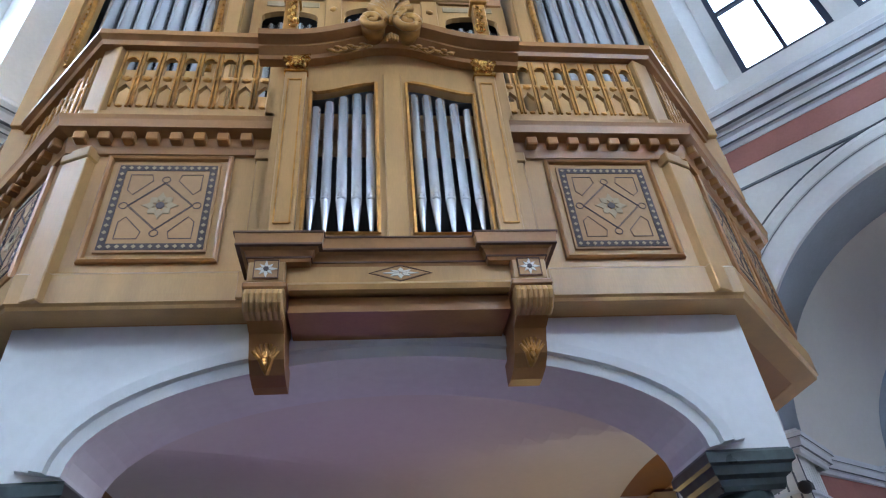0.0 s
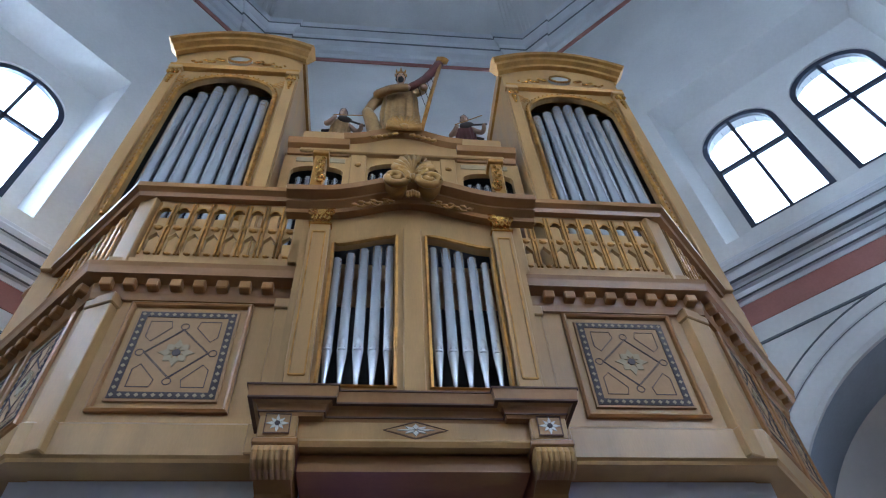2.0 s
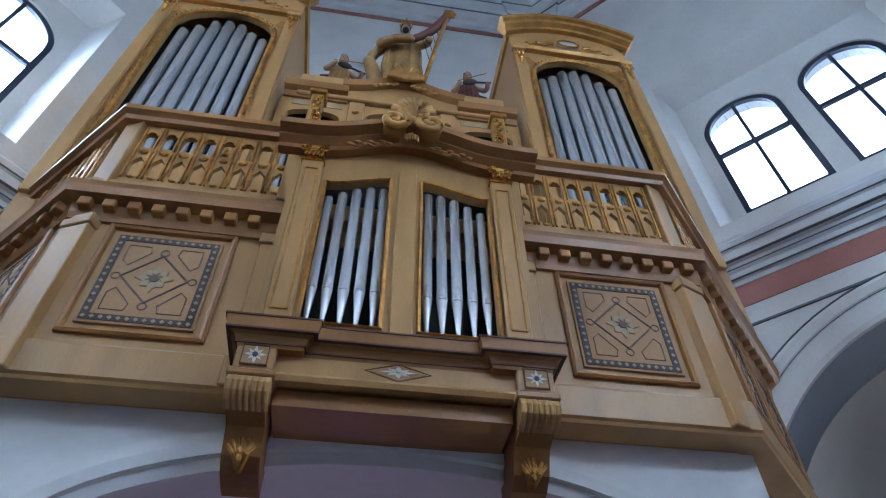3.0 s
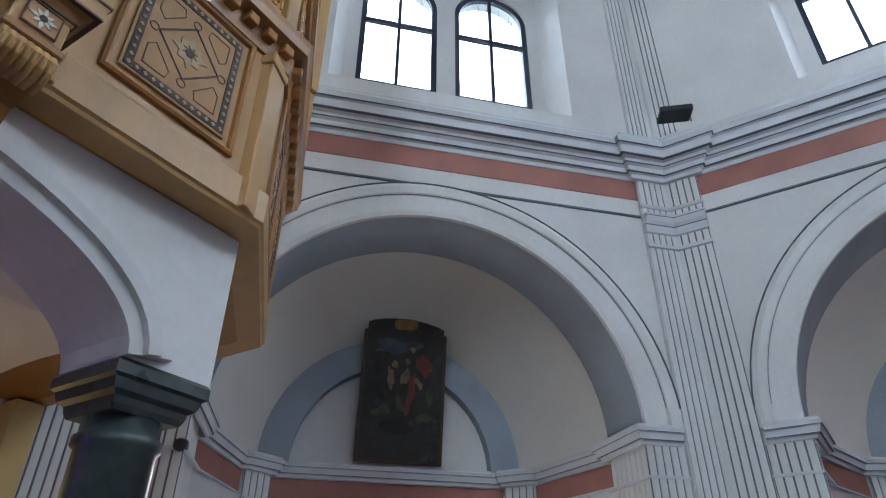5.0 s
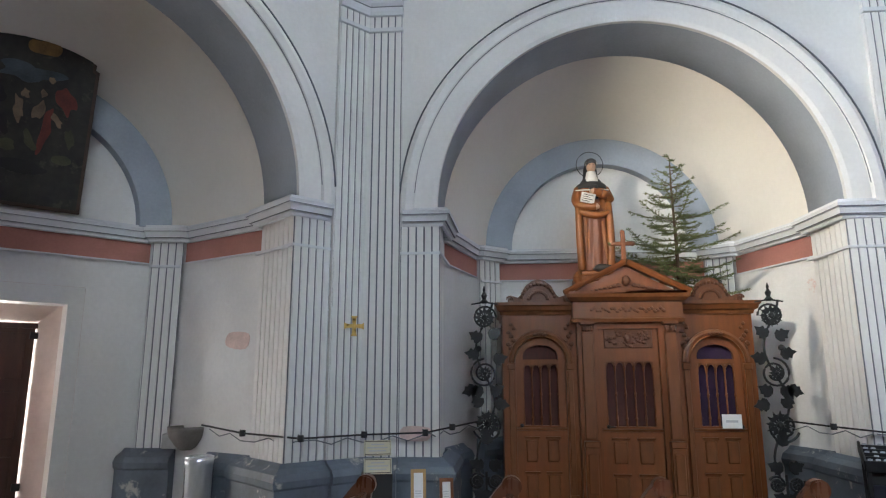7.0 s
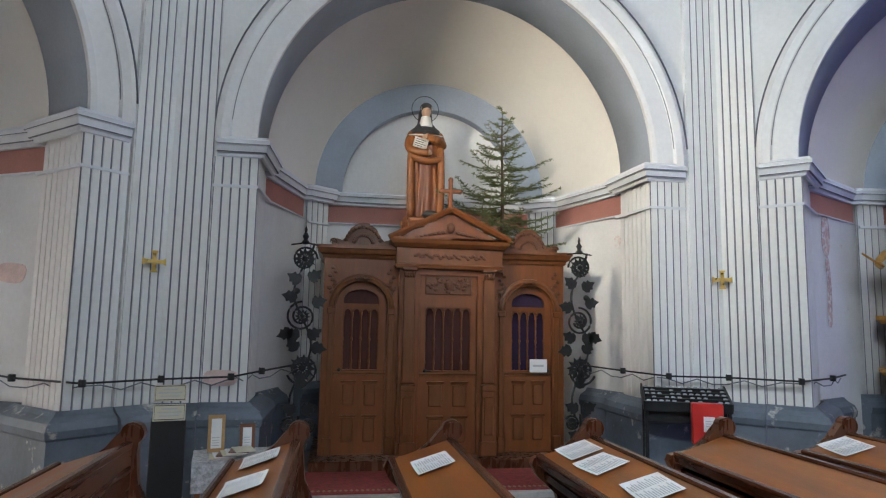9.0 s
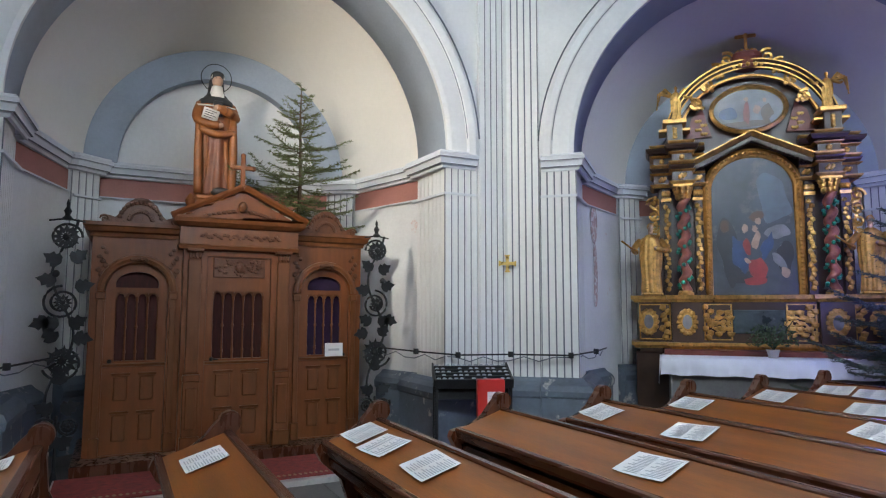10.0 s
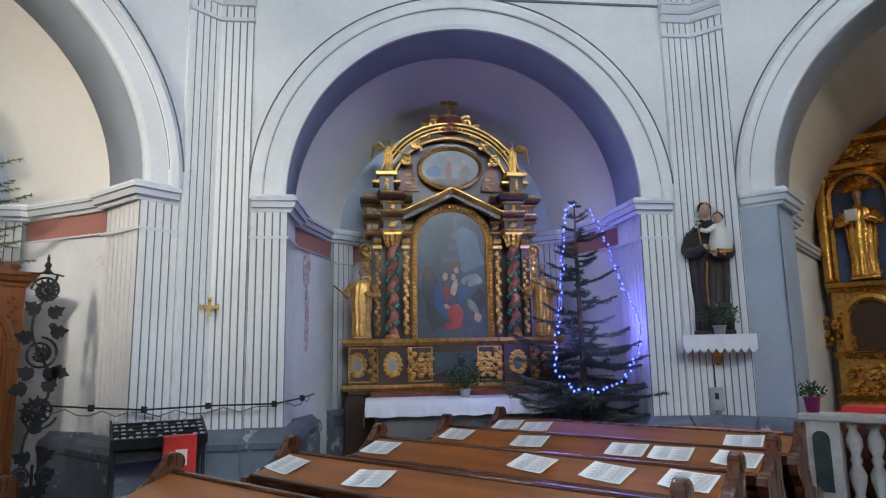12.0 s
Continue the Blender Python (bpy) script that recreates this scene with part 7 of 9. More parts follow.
# columns and side pilasters
TWIST = mat("twisted_column_paint", (0.36, 0.12, 0.085), 0.35, metal=0.25, var=0.5, scale=9, fine=40, bump=0.4)
VINE = mat("green_foil_vine", (0.02, 0.26, 0.17), 0.3, metal=0.4, var=0.4, scale=12)
for s in (-1, 1):
    col = new("column")
    col.parent, col.matrix_basis = altar, pose(s * 0.855, -0.02, 1.79)
    b = bmn()
    prof_n = 48
    rings = []
    for i in range(prof_n + 1):
        z = 0.06 + 1.22 * i / prof_n
        ph = 2 * math.pi * 5 * i / prof_n
        cx, cy = 0.026 * math.cos(ph), 0.026 * math.sin(ph)
        rings.append([b.verts.new((cx + 0.062 * math.cos(2 * math.pi * j / 14), cy + 0.062 * math.sin(2 * math.pi * j / 14), z)) for j in range(14)])
    for r0, r1 in zip(rings, rings[1:]):
        for j in range(14):
            b.faces.new((r0[j], r0[(j + 1) % 14], r1[(j + 1) % 14], r1[j]))
    part("shaft", b, TWIST, col, "twisted red and gold shaft", None, True)
    b = bmn()
    for i in range(34):
        ph = 2 * math.pi * 5 * i / 34 + math.pi * 0.8
        z = 0.10 + 1.14 * i / 34
        ball(b, (0.078 * math.cos(ph), 0.078 * math.sin(ph), z), 0.030, 1, 1, 1, 1, 0.6)
    part("vine", b, VINE, col, "green and gold vine leaves")
    b = bmn()
    lathe(b, [(0.10, 0), (0.10, 0.03), (0.075, 0.06)], 14)
    for zc, w in ((1.30, 0.07), (1.36, 0.085), (1.41, 0.10)):
        for j in range(8):
            a = 2 * math.pi * j / 8
            ball(b, (w * math.cos(a), w * math.sin(a), zc), 0.034, 1, 1, 1, 1.3, 0.4)
    box(b, -0.12, 0.12, -0.12, 0.12, 1.43, 1.46)
    part("capital", b, AGED, col, "gilded leaf capital")
    for x, y in ((0.66, 0.14), (1.06, 0.14)):
        b = bmn()
        box(b, s * x - 0.05, s * x + 0.05, y - 0.02, y + 0.08, 1.79, 3.25, 0.004)
        pl = apart_("pilaster", b, BLACKWOOD)
        b = bmn()
        for j in range(20):
            ball(b, (s * x + 0.02 * math.sin(j * 2.2), y - 0.03, 1.88 + 0.058 * j), 0.036, 1, 1, 0.6, 1.1, 0.5)
        box(b, s * x - 0.065, s * x + 0.065, y - 0.05, y + 0.08, 3.06, 3.10)
        for j in range(5):
            ball(b, (s * x - 0.04 + 0.02 * j, y - 0.04, 3.16), 0.028, 1, 0.9, 0.7, 1.6, 0.4)
        tagged(part("gilt_carving", b, AGED, pl), kind="stuff")
# entablature blocks over the columns
for s in (-1, 1):
    for zz, hh, mt in ((3.25, 0.045, AGED), (3.42, 0.025, AGED), (3.46, 0.05, BLACKWOOD), (3.515, 0.05, AGED), (3.66, 0.03, AGED), (3.72, 0.06, BLACKWOOD), (3.785, 0.05, AGED)):
        b = bmn()
        g0 = 0.05 if hh > 0.05 else 0.0
        pth = [(0.56, 0.10), (0.73, 0.10), (0.73, -0.12), (0.98, -0.12), (0.98, 0.10), (1.22, 0.10), (1.22, 0.5)]
        pth = [(x, y) for x, y in pth] if s > 0 else [(-x, y) for x, y in reversed(pth)]
        run(b, pth, [(0.03, zz), (-0.01 - g0, zz), (-0.035 - g0, zz + hh * 0.6), (-0.04 - g0, zz + hh), (0.03, zz + hh)])
        apart_("entablature_moulding", b, mt)
    b = bmn()
    box(b, s * 0.855 - 0.125, s * 0.855 + 0.125, -0.12, 0.3, 3.25, 3.82)
    box(b, min(s * 0.57, s * 1.21), max(s * 0.57, s * 1.21), 0.11, 0.5, 3.25, 3.82)
    apart_("entablature", b, BLACKWOOD)
    b = bmn()
    for x, y in ((0.855, -0.13), (1.10, 0.10), (0.64, 0.10)):
        for j in range(4):
            ball(b, (s * x - 0.03 + 0.02 * j, y, 3.35 + 0.02 * (j % 2)), 0.026, 1, 1, 0.6, 1.2, 0.5)
        ball(b, (s * x, y, 3.61), 0.035, 1, 1, 0.6, 1.2, 0.5)
    apart_("frieze_carving", b, AGED)
    # broken gable over the painting
    b = bmn()
    bar(b, [(0, -0.02), (0, 0.08), (0.02, 0.10), (0.05, 0.13), (0.065, 0.13), (0.065, -0.02)], [(-0.72, 0.05, 3.50), (0.02, 0.05, 3.86)] if s < 0 else [(-0.02, 0.05, 3.86), (0.72, 0.05, 3.50)])
    apart_("gable", b, AGED)
    b = bmn()
    bar(b, [(0, -0.02), (0, 0.10), (-0.05, 0.10), (-0.05, -0.02)], [(-0.70, 0.06, 3.50), (0.0, 0.06, 3.84)] if s < 0 else [(0, 0.06, 3.84), (0.70, 0.06, 3.50)])
    for j in range(12):
        t = j / 12
        box(b, -0.015, 0.015, -0.09, 0.0, -0.09, -0.06, 0, pose(s * (0.05 + 0.6 * t), 0.05, 3.85 - 0.31 * t))
    apart_("dentil_course", b, BLACKWOOD)
# upper storey
b = bmn()
bar(b, [(-0.01, 0), (-0.01, 0.09), (-0.10, 0.13), (-0.11, 0)], [(x, 0.12, z) for x, z in arc(0, 3.84, 0.95, 8, 172, 36, 0.94)])
ac = apart_("arched_cornice", b, BLACKWOOD, "dark arched cornice with gilt lines")
for r0, y0 in ((0.865, 0.03), (0.915, 0.008), (0.965, -0.01)):
    b = bmn()
    bar(b, [(-0.008, 0), (-0.008, 0.016), (0.008, 0.016), (0.008, 0)], [(x, y0 + 0.01, z) for x, z in arc(0, 3.84, r0 + 0.09, 8, 172, 36, r0 + 0.08)])
    part("gilt_line", b, AGED, ac)
b = bmn()
bar(b, [(0, 0), (0, 0.06), (0.03, 0.06), (0.03, 0)], [(x, 0.16, z) for x, z in arc(0, 3.84, 0.89, 8, 172, 36, 0.88)])
apart_("inner_arch", b, GILT_DARK)
for s in (-1, 1):
    b = bmn()
    plate(b, [(s * 0.45, 3.92), (s * 0.78, 3.92), (s * 0.70, 4.20), (s * 0.56, 4.32)], [], 0.17, 0.21)
    rp = apart_("red_field", b, REDWOOD, "red spandrel panel with gilt leaves")
    b = bmn()
    for j in range(8):
        ball(b, (s * (0.53 + 0.035 * (j % 4)), 0.16, 3.97 + 0.06 * (j // 2)), 0.026, 1, 1.2, 0.5, 1, 0.5)
    part("spandrel_leaf", b, AGED, rp)
    b = bmn()
    box(b, s * 0.93 - 0.10, s * 0.93 + 0.10, -0.06, 0.3, 3.84, 4.10, 0.006)
    apart_("upper_block", b, BLACKWOOD)
    b = bmn()
    box(b, s * 0.93 - 0.15, s * 0.93 + 0.15, -0.11, 0.3, 4.08, 4.14, 0.008)
    box(b, s * 0.93 - 0.20, s * 0.93 + 0.20, -0.02, 0.3, 3.99, 4.03, 0.006)
    for j in range(4):
        ball(b, (s * 0.93, -0.07, 3.90 + 0.04 * j), 0.03, 1, 1, 0.5, 1, 0.5)
    apart_("upper_moulding", b, AGED)
b = bmn()
bar(b, [(-0.02, 0), (-0.02, 0.05), (0.02, 0.07), (0.04, 0.03), (0.04, 0)], [(x, 0.16, z) for x, z in arc(0, 4.25, 0.46, 0, 352, 44, 0.31)], closed=True)
ov = apart_("oval_frame", b, AGED, "gilded oval picture frame")
b = bmn()
plate(b, arc(0, 4.25, 0.44, 0, 352, 44, 0.29), [], 0.135, 0.15)
PAINT_RUST = mat("painting_rust", (0.20, 0.06, 0.045), 0.4, var=0.3, scale=8)
PAINT_PALE = mat("painting_pale_sky", (0.20, 0.205, 0.20), 0.35, var=0.3, scale=5)
oc = part("oval_canvas", b, PAINT_PALE, ov, "small oval painting of figures")
for i, (cx, cz, w, hh, mt) in enumerate(((0.0, 4.05, 0.36, 0.05, PAINT_BROWN), (-0.24, 4.20, 0.12, 0.10, PAINT_BLUE), (0.22, 4.18, 0.09, 0.14, PAINT_BROWN), (-0.02, 4.20, 0.05, 0.16, PAINT_RUST),
                                        (-0.02, 4.39, 0.028, 0.035, PAINT_SKIN), (0.20, 4.36, 0.028, 0.035, PAINT_SKIN), (0.10, 4.24, 0.05, 0.06, PAINT_SKIN), (0.30, 4.10, 0.06, 0.06, PAINT_GREY))):
    rr_ = random.Random(i + 40)
    ring = [(cx + w * rr_.uniform(0.7, 1.1) * math.cos(2 * math.pi * q / 10), cz + hh * rr_.uniform(0.7, 1.1) * math.sin(2 * math.pi * q / 10)) for q in range(10)]
    part("paint_area", blot(ring, mt, 0.129 - 0.0006 * i), mt, oc)
# crest, crown and cross
b = bmn()
lathe(b, [(0.16, 4.78), (0.17, 4.82), (0.15, 4.84), (0.20, 4.92), (0.19, 4.99), (0.10, 5.04), (0.03, 5.06)], 16, (0, 0.1, 0), 1, 0.7)
apart_("crown", b, REDWOOD, "red and gilt crown")
b = bmn()
for s in (-1, 1):
    for k in range(4):
        tube(b, [(x, 0.06, z) for x, _, z in scroll(s * (0.24 + 0.14 * k), 4.92 - 0.10 * k - 0.03 * k * k, 0.11 - 0.008 * k, 0.015, 1.4, 60, 20, s)], 0.024, 5)
        for j in range(4):
            ball(b, (s * (0.18 + 0.13 * k + 0.03 * j), 0.05, 4.82 - 0.085 * k - 0.03 * k * k + 0.05 * (j % 2)), 0.035, 1, 1, 0.6, 1, 0.5)
for j in range(12):
    a = 2 * math.pi * j / 12
    ball(b, (0.19 * math.cos(a), 0.1 + 0.13 * math.sin(a), 4.81), 0.032, 1)
    ball(b, (0.12 * math.cos(a), 0.1 + 0.09 * math.sin(a), 5.02), 0.026, 1)
apart_("crest_carving", b, AGED, "gilded scroll crest")
b = bmn()
box(b, -0.02, 0.02, 0.08, 0.115, 5.06, 5.36, 0.004)
box(b, -0.10, 0.10, 0.082, 0.113, 5.22, 5.26, 0.004)
for x, z in ((-0.11, 5.24), (0.11, 5.24), (0, 5.37)):
    ball(b, (x, 0.098, z), 0.028, 1, 1, 0.7, 1)
apart_("cross", b, GILT_DARK)


def gold_angel(m, s):
    def wings(b_, paint, h):
        for q in (-1, 1):
            for j in range(5):
                paint(0, lambda: tube(b_, [(q * 0.06 * h, 0.08 * h, 0.70 * h), (q * (0.28 + 0.05 * j) * h, 0.13 * h, (0.98 - 0.04 * j) * h), (q * (0.40 + 0.03 * j) * h, 0.14 * h, (0.86 - 0.13 * j) * h)], 0.045 * h, 6, 0.5))
    statue("angel_statue", m, 0.46, [AGED, GILT_DARK, GILT_DARK, AGED], "small gilded angel statue on the altarpiece", [([(-0.13, 0, 0.74), (-0.3, -0.1, 0.7), (-0.38, -0.15, 0.8)], 0.05, 0), ([(0.13, 0, 0.74), (0.3, -0.1, 0.62), (0.34, -0.2, 0.6)], 0.05, 0)], 3.0 + s, wings)


gold_angel(A @ pose(-0.90, 1.62, 4.160, 0, 0, 10), -1)
gold_angel(A @ pose(0.90, 1.62, 4.155, 0, 0, -10), 1)


def palm(b_, paint, h):
    paint(3, lambda: tube(b_, [(-0.2 * h, -0.2 * h, 0.55 * h), (-0.42 * h, -0.26 * h, 0.72 * h)], 0.014 * h, 5))


for s in (-1, 1):
    statue("saint_statue", A @ pose(s * 1.28, 1.62, 1.82, 0, 0, -8 * s), 0.95, [AGED, FACE, GILT_DARK, GILT_DARK], "gilded saint statue beside the altar painting", [([(-0.14, 0, 0.74), (-0.24, -0.08, 0.62), (-0.22, -0.18, 0.56)], 0.05, 0), ([(0.14, 0, 0.74), (0.2, -0.1, 0.6), (0.05, -0.16, 0.62)], 0.05, 0)], 0.9 + s, palm)

# altar table
tab = thing("altar_table", A @ pose(0, 1.15, 0), "dark stone altar table before the altarpiece", "altar")
g = bmn()
box(g, -1.10, 1.10, -0.28, 0.46, 0.0, 0.92, 0.01)
part("block", g, STONE, tab)
g = bmn()
box(g, -1.18, 1.18, -0.36, 0.46, 0.92, 1.03, 0.01)
part("slab", g, PALE_MARBLE, tab)
g = bmn()
box(g, -1.15, 1.15, 0.1, 0.44, 1.03, 1.10, 0.006)
part("back_step", g, REDWOOD, tab)
cl = thing("altar_cloth", A @ pose(0, 1.15, 1.034), "white linen altar cloth hanging over the table", "cloth")
g = bmn()
nx = 60
top = []
for i in range(nx + 1):
    x = -1.21 + 2.42 * i / nx
    wv = 0.012 * math.sin(i * 0.9) + 0.008 * math.sin(i * 2.3)
    top.append([g.verts.new((x, 0.10, 0.004)), g.verts.new((x, -0.365, 0.004)), g.verts.new((x, -0.385 + wv * 0.3, -0.01)), g.verts.new((x, -0.392 + wv, -0.12)), g.verts.new((x, -0.395 + wv * 1.5, -0.20 + 0.006 * math.sin(i * 0.7)))])
for a, b_ in zip(top, top[1:]):
    for j in range(4):
        g.faces.new((a[j], b_[j], b_[j + 1], a[j + 1]))
for s in (0, -1):
    e = top[s]
    d = -1 if s == 0 else 1
    lo = [g.verts.new((v.co.x + d * 0.02, v.co.y, -0.36 + 0.05 * k)) for k, v in enumerate(e[:4])]
    for j in range(3):
        g.faces.new((e[j], e[j + 1], lo[j + 1], lo[j]))
part("linen", g, CLOTH, cl, "", None, True)


def potted(m, r, h, potm, label, n, seed, leaf=LEAF, pot_h=0.10, pot_r=0.07):
    rnd = random.Random(seed)
    t = thing("potted_plant", m, label, "plant")
    b = bmn()
    lathe(b, [(pot_r * 0.75, 0), (pot_r, pot_h * 0.9), (pot_r * 1.1, pot_h * 0.92), (pot_r * 1.1, pot_h), (pot_r * 0.95, pot_h), (pot_r * 0.9, pot_h * 0.85)], 16)
    part("pot", b, potm, t, smooth=True)
    b = bmn()
    for i in range(14):
        a = rnd.uniform(0, 6.28)
        q = rnd.uniform(0.3, 1.0)
        tube(b, [(0, 0, pot_h * 0.8), (math.cos(a) * r * q * 0.5, math.sin(a) * r * q * 0.4, pot_h + h * 0.5), (math.cos(a) * r * q, math.sin(a) * r * q * 0.6, pot_h + h * rnd.uniform(0.5, 1.0))], 0.004, 4)
    part("stems", b, LEAF, t)
    vs, fs = [], []
    for i in range(n):
        a, q = rnd.uniform(0, 6.28), rnd.random() ** 0.5
        c = Vector((math.cos(a) * r * q, math.sin(a) * r * q * 0.7, pot_h * 0.8 + h * (0.15 + 0.85 * rnd.random() * (1.15 - 0.6 * q))))
        d = Vector((rnd.uniform(-1, 1), rnd.uniform(-1, 1), rnd.uniform(-0.3, 1))).normalized()
        s = d.cross(Vector((rnd.uniform(-1, 1), rnd.uniform(-1, 1), rnd.uniform(-1, 1)))).normalized()
        ln, w = 0.045 * rnd.uniform(0.7, 1.3), 0.011
        k = len(vs)
        vs.extend([tuple(c), tuple(c + d * ln * 0.5 + s * w), tuple(c + d * ln), tuple(c + d * ln * 0.5 - s * w)])
        fs.append((k, k + 1, k + 2, k + 3))
    me = bpy.data.meshes.new("leaves")
    me.from_pydata(vs, [], fs)
    me.materials.append(leaf)
    tagged(link("leaves", me, t), kind="stuff")
    return t


potted(A @ pose(0.05, 1.02, 1.04), 0.27, 0.34, IVORY, "bushy green plant in a white pot on the altar", 420, 5)

# fir tree with blue lights
tree = fir("fir_tree", A @ pose(1.45, 0.55, 0.0), 3.5, 1.22, NEEDLE_DARK, "dark sparse fir tree hung with blue lights", 8, 19, 8, 1.35, -0.16, 0.13, True, True)
BLUE = glow("blue_led", (0.045, 0.08, 1.0), 9.0)
chain = thing("light_chain", A, "string of glowing blue lights on the fir tree", "lights")
cps = [(1.42, 0.45, 3.42), (1.22, 0.25, 3.30), (1.16, 0.15, 2.95), (1.10, 0.05, 2.55), (1.02, -0.08, 2.1), (0.90, -0.2, 1.65), (0.88, -0.3, 1.38), (1.05, -0.4, 1.18), (1.35, -0.42, 1.16), (1.62, -0.38, 1.30), (1.85, -0.2, 1.55), (1.98, -0.05, 1.85), (2.0, 0.1, 2.05), (1.92, 0.3, 2.35), (1.80, 0.3, 2.75), (1.68, 0.3, 3.10), (1.55, 0.4, 3.38)]
g = bmn()
tube(g, cps, 0.004, 4)
part("wire", g, IRON, chain)
bm = bmn()
ball(bm, (0, 0, 0), 0.0125, 1)
LED = shared("bulb", bm, BLUE)
rnd = random.Random(4)
tot = 0
for p, q in zip(cps, cps[1:]):
    p, q = Vector(p), Vector(q)
    n = max(2, int((q - p).length / 0.055))
    for i in range(n):
        c = p.lerp(q, i / n) + Vector((rnd.uniform(-0.02, 0.02), rnd.uniform(-0.02, 0.02), rnd.uniform(-0.02, 0.02)))
        link("bulb", LED, chain, "", Matrix.Translation(c))

# worn fresco patch on the niche side wall
FRESCO = mat("faded_fresco", (0.50, 0.36, 0.33), 0.9, var=0.3, scale=9, fine=30, dirt=(0.66, 0.64, 0.63), dirt_at=0.5)
fz = thing("fresco_patch", A @ pose(-1.990, 1.25, 2.3, 0, 0, 71.8), "faded reddish wall painting of a standing figure", "wall painting")
for pts in ([(-0.10, 0.25), (0.02, 0.18), (0.10, 0.35), (0.08, 0.60), (-0.02, 0.72), (-0.10, 0.55)], [(-0.05, -0.60), (0.05, -0.62), (0.08, -0.2), (0.04, 0.15), (-0.04, 0.12), (-0.02, -0.2)]):
    part("paint_patch", blot(pts, FRESCO, -0.006), FRESCO, fz)

# ---- pews ----
def pew_end():
    b = bmn()
    out = [(-0.44, 0.0), (0.16, 0.0), (0.17, 0.10), (0.14, 0.20), (0.15, 0.55), (0.20, 0.70), (0.31, 0.80), (0.34, 0.86), (0.325, 0.895), (0.28, 0.905)]
    out += [(0.22, 0.91), (0.16, 0.935), (0.10, 0.98), (0.06, 1.03), (0.03, 1.06)]
    out += arc(-0.02, 1.045, 0.055, 30, 235, 10)
    out += [(-0.045, 0.96), (-0.06, 0.80), (-0.12, 0.66), (-0.28, 0.60), (-0.40, 0.60), (-0.46, 0.56), (-0.44, 0.48), (-0.42, 0.3)]
    plate(b, [(y, z) for y, z in out], [], -0.028, 0.028, pose(0, 0, 0, 0, 0, 90))
    return b


PEW_L, PEW_R, PEW_Y, PEW_STEP = 1.57, 4.06, 2.26, 0.80
pew = thing("pew", pose(0, PEW_Y, 0), "dark stained wooden pew with sloping book rest", "pew", "pews")
for x in (PEW_L, PEW_R):
    b = pew_end()
    pe = part("end_panel", b, PEW_END, pew, "dark end panel with rolled top", pose(x, 0, 0))
    b = bmn()
    tube(b, [(-0.034, -0.02, 1.045), (0.034, -0.02, 1.045)], 0.045, 14)
    part("roll", b, PEW_END, pe)
b = bmn()
slope = pose(0, 0.0, 1.0) @ pose(0, 0, 0, -18)
box(b, PEW_L + 0.03, PEW_R - 0.03, 0.0, 0.315, -0.028, 0.0, 0.004, slope)
part("book_rest", b, OAK_SEAT, pew, "worn orange-brown sloping book rest")
b = bmn()
box(b, PEW_L + 0.03, PEW_R - 0.03, 0.300, 0.335, -0.055, 0.018, 0.008, slope)
part("lip", b, PEW_RAIL, pew)
b = bmn()
box(b, PEW_L + 0.03, PEW_R - 0.03, -0.03, 0.012, 0.975, 1.012, 0.008)
part("top_rail", b, PEW_RAIL, pew)
b = bmn()
box(b, PEW_L + 0.03, PEW_R - 0.03, -0.025, 0.0, 0.12, 0.975)
part("back_board", b, PEW_RAIL, pew)
b = bmn()
run(b, [(PEW_R - 0.03, 0.10), (PEW_L + 0.03, 0.10)], [(0.0, 0.64), (-0.03, 0.64), (-0.05, 0.70), (-0.12, 0.745), (-0.17, 0.78), (-0.175, 0.82), (0.0, 0.84)])
part("shelf_moulding", b, PEW_RAIL, pew)
b = bmn()
box(b, PEW_L + 0.03, PEW_R - 0.03, -0.42, -0.03, 0.42, 0.455, 0.008)
part("seat", b, OAK_SEAT, pew)
b = bmn()
box(b, PEW_L + 0.03, PEW_R - 0.03, 0.16, 0.32, 0.10, 0.14, 0.01)
part("kneeler", b, PEW_END, pew)
PEWS = 8
for i in range(1, PEWS):
    copy_thing(pew, pose(0, PEW_Y - PEW_STEP * i, 0))

bm = bmn()
vv = [[bm.verts.new((-0.128 + 0.256 * i / 8, -0.09 + 0.18 * j / 4, 0.004 + 0.020 * max(0, i / 8 - 0.75) * (0.4 + j / 4) + 0.010 * max(0, 0.25 - i / 8))) for j in range(5)] for i in range(9)]
for i in range(8):
    for j in range(4):
        bm.faces.new((vv[i][j], vv[i + 1][j], vv[i + 1][j + 1], vv[i][j + 1]))
SHEET = shared("sheet", bm, PAPER)
bm = bmn()
for c in range(2):
    for r in range(14):
        z = 0.074 - r * 0.0112
        box(bm, -0.112 + c * 0.120, -0.010 + c * 0.112 - 0.018 * ((r * 7 + c) % 3), z - 0.0022, z + 0.0022, 0.0062, 0.0070)
TEXT = shared("print", bm, INK)
SPOTS = [(3.81, 1), (3.34, 1), (3.65, 2), (3.88, 3), (3.57, 3), (3.10, 3), (2.68, 4), (3.88, 5), (3.17, 5), (3.88, 6), (2.66, 6), (2.19, 6), (1.76, 6),
         (3.84, 7), (3.16, 7), (2.42, 7), (2.13, 7), (1.74, 7)]
rnd = random.Random(11)
for x, i in SPOTS:
    y = PEW_Y - PEW_STEP * i
    m = pose(x, y, 1.004) @ pose(0, 0, 0, -18) @ pose(0, 0.15 + rnd.uniform(-0.015, 0.015), 0.001, 0, 0, rnd.uniform(-9, 9))
    t = thing("song_sheet", m, "white printed sheet lying on the book rest", "paper", "song sheets")
    link("sheet", SHEET, t)
    tagged(link("print", TEXT, t), kind="stuff")
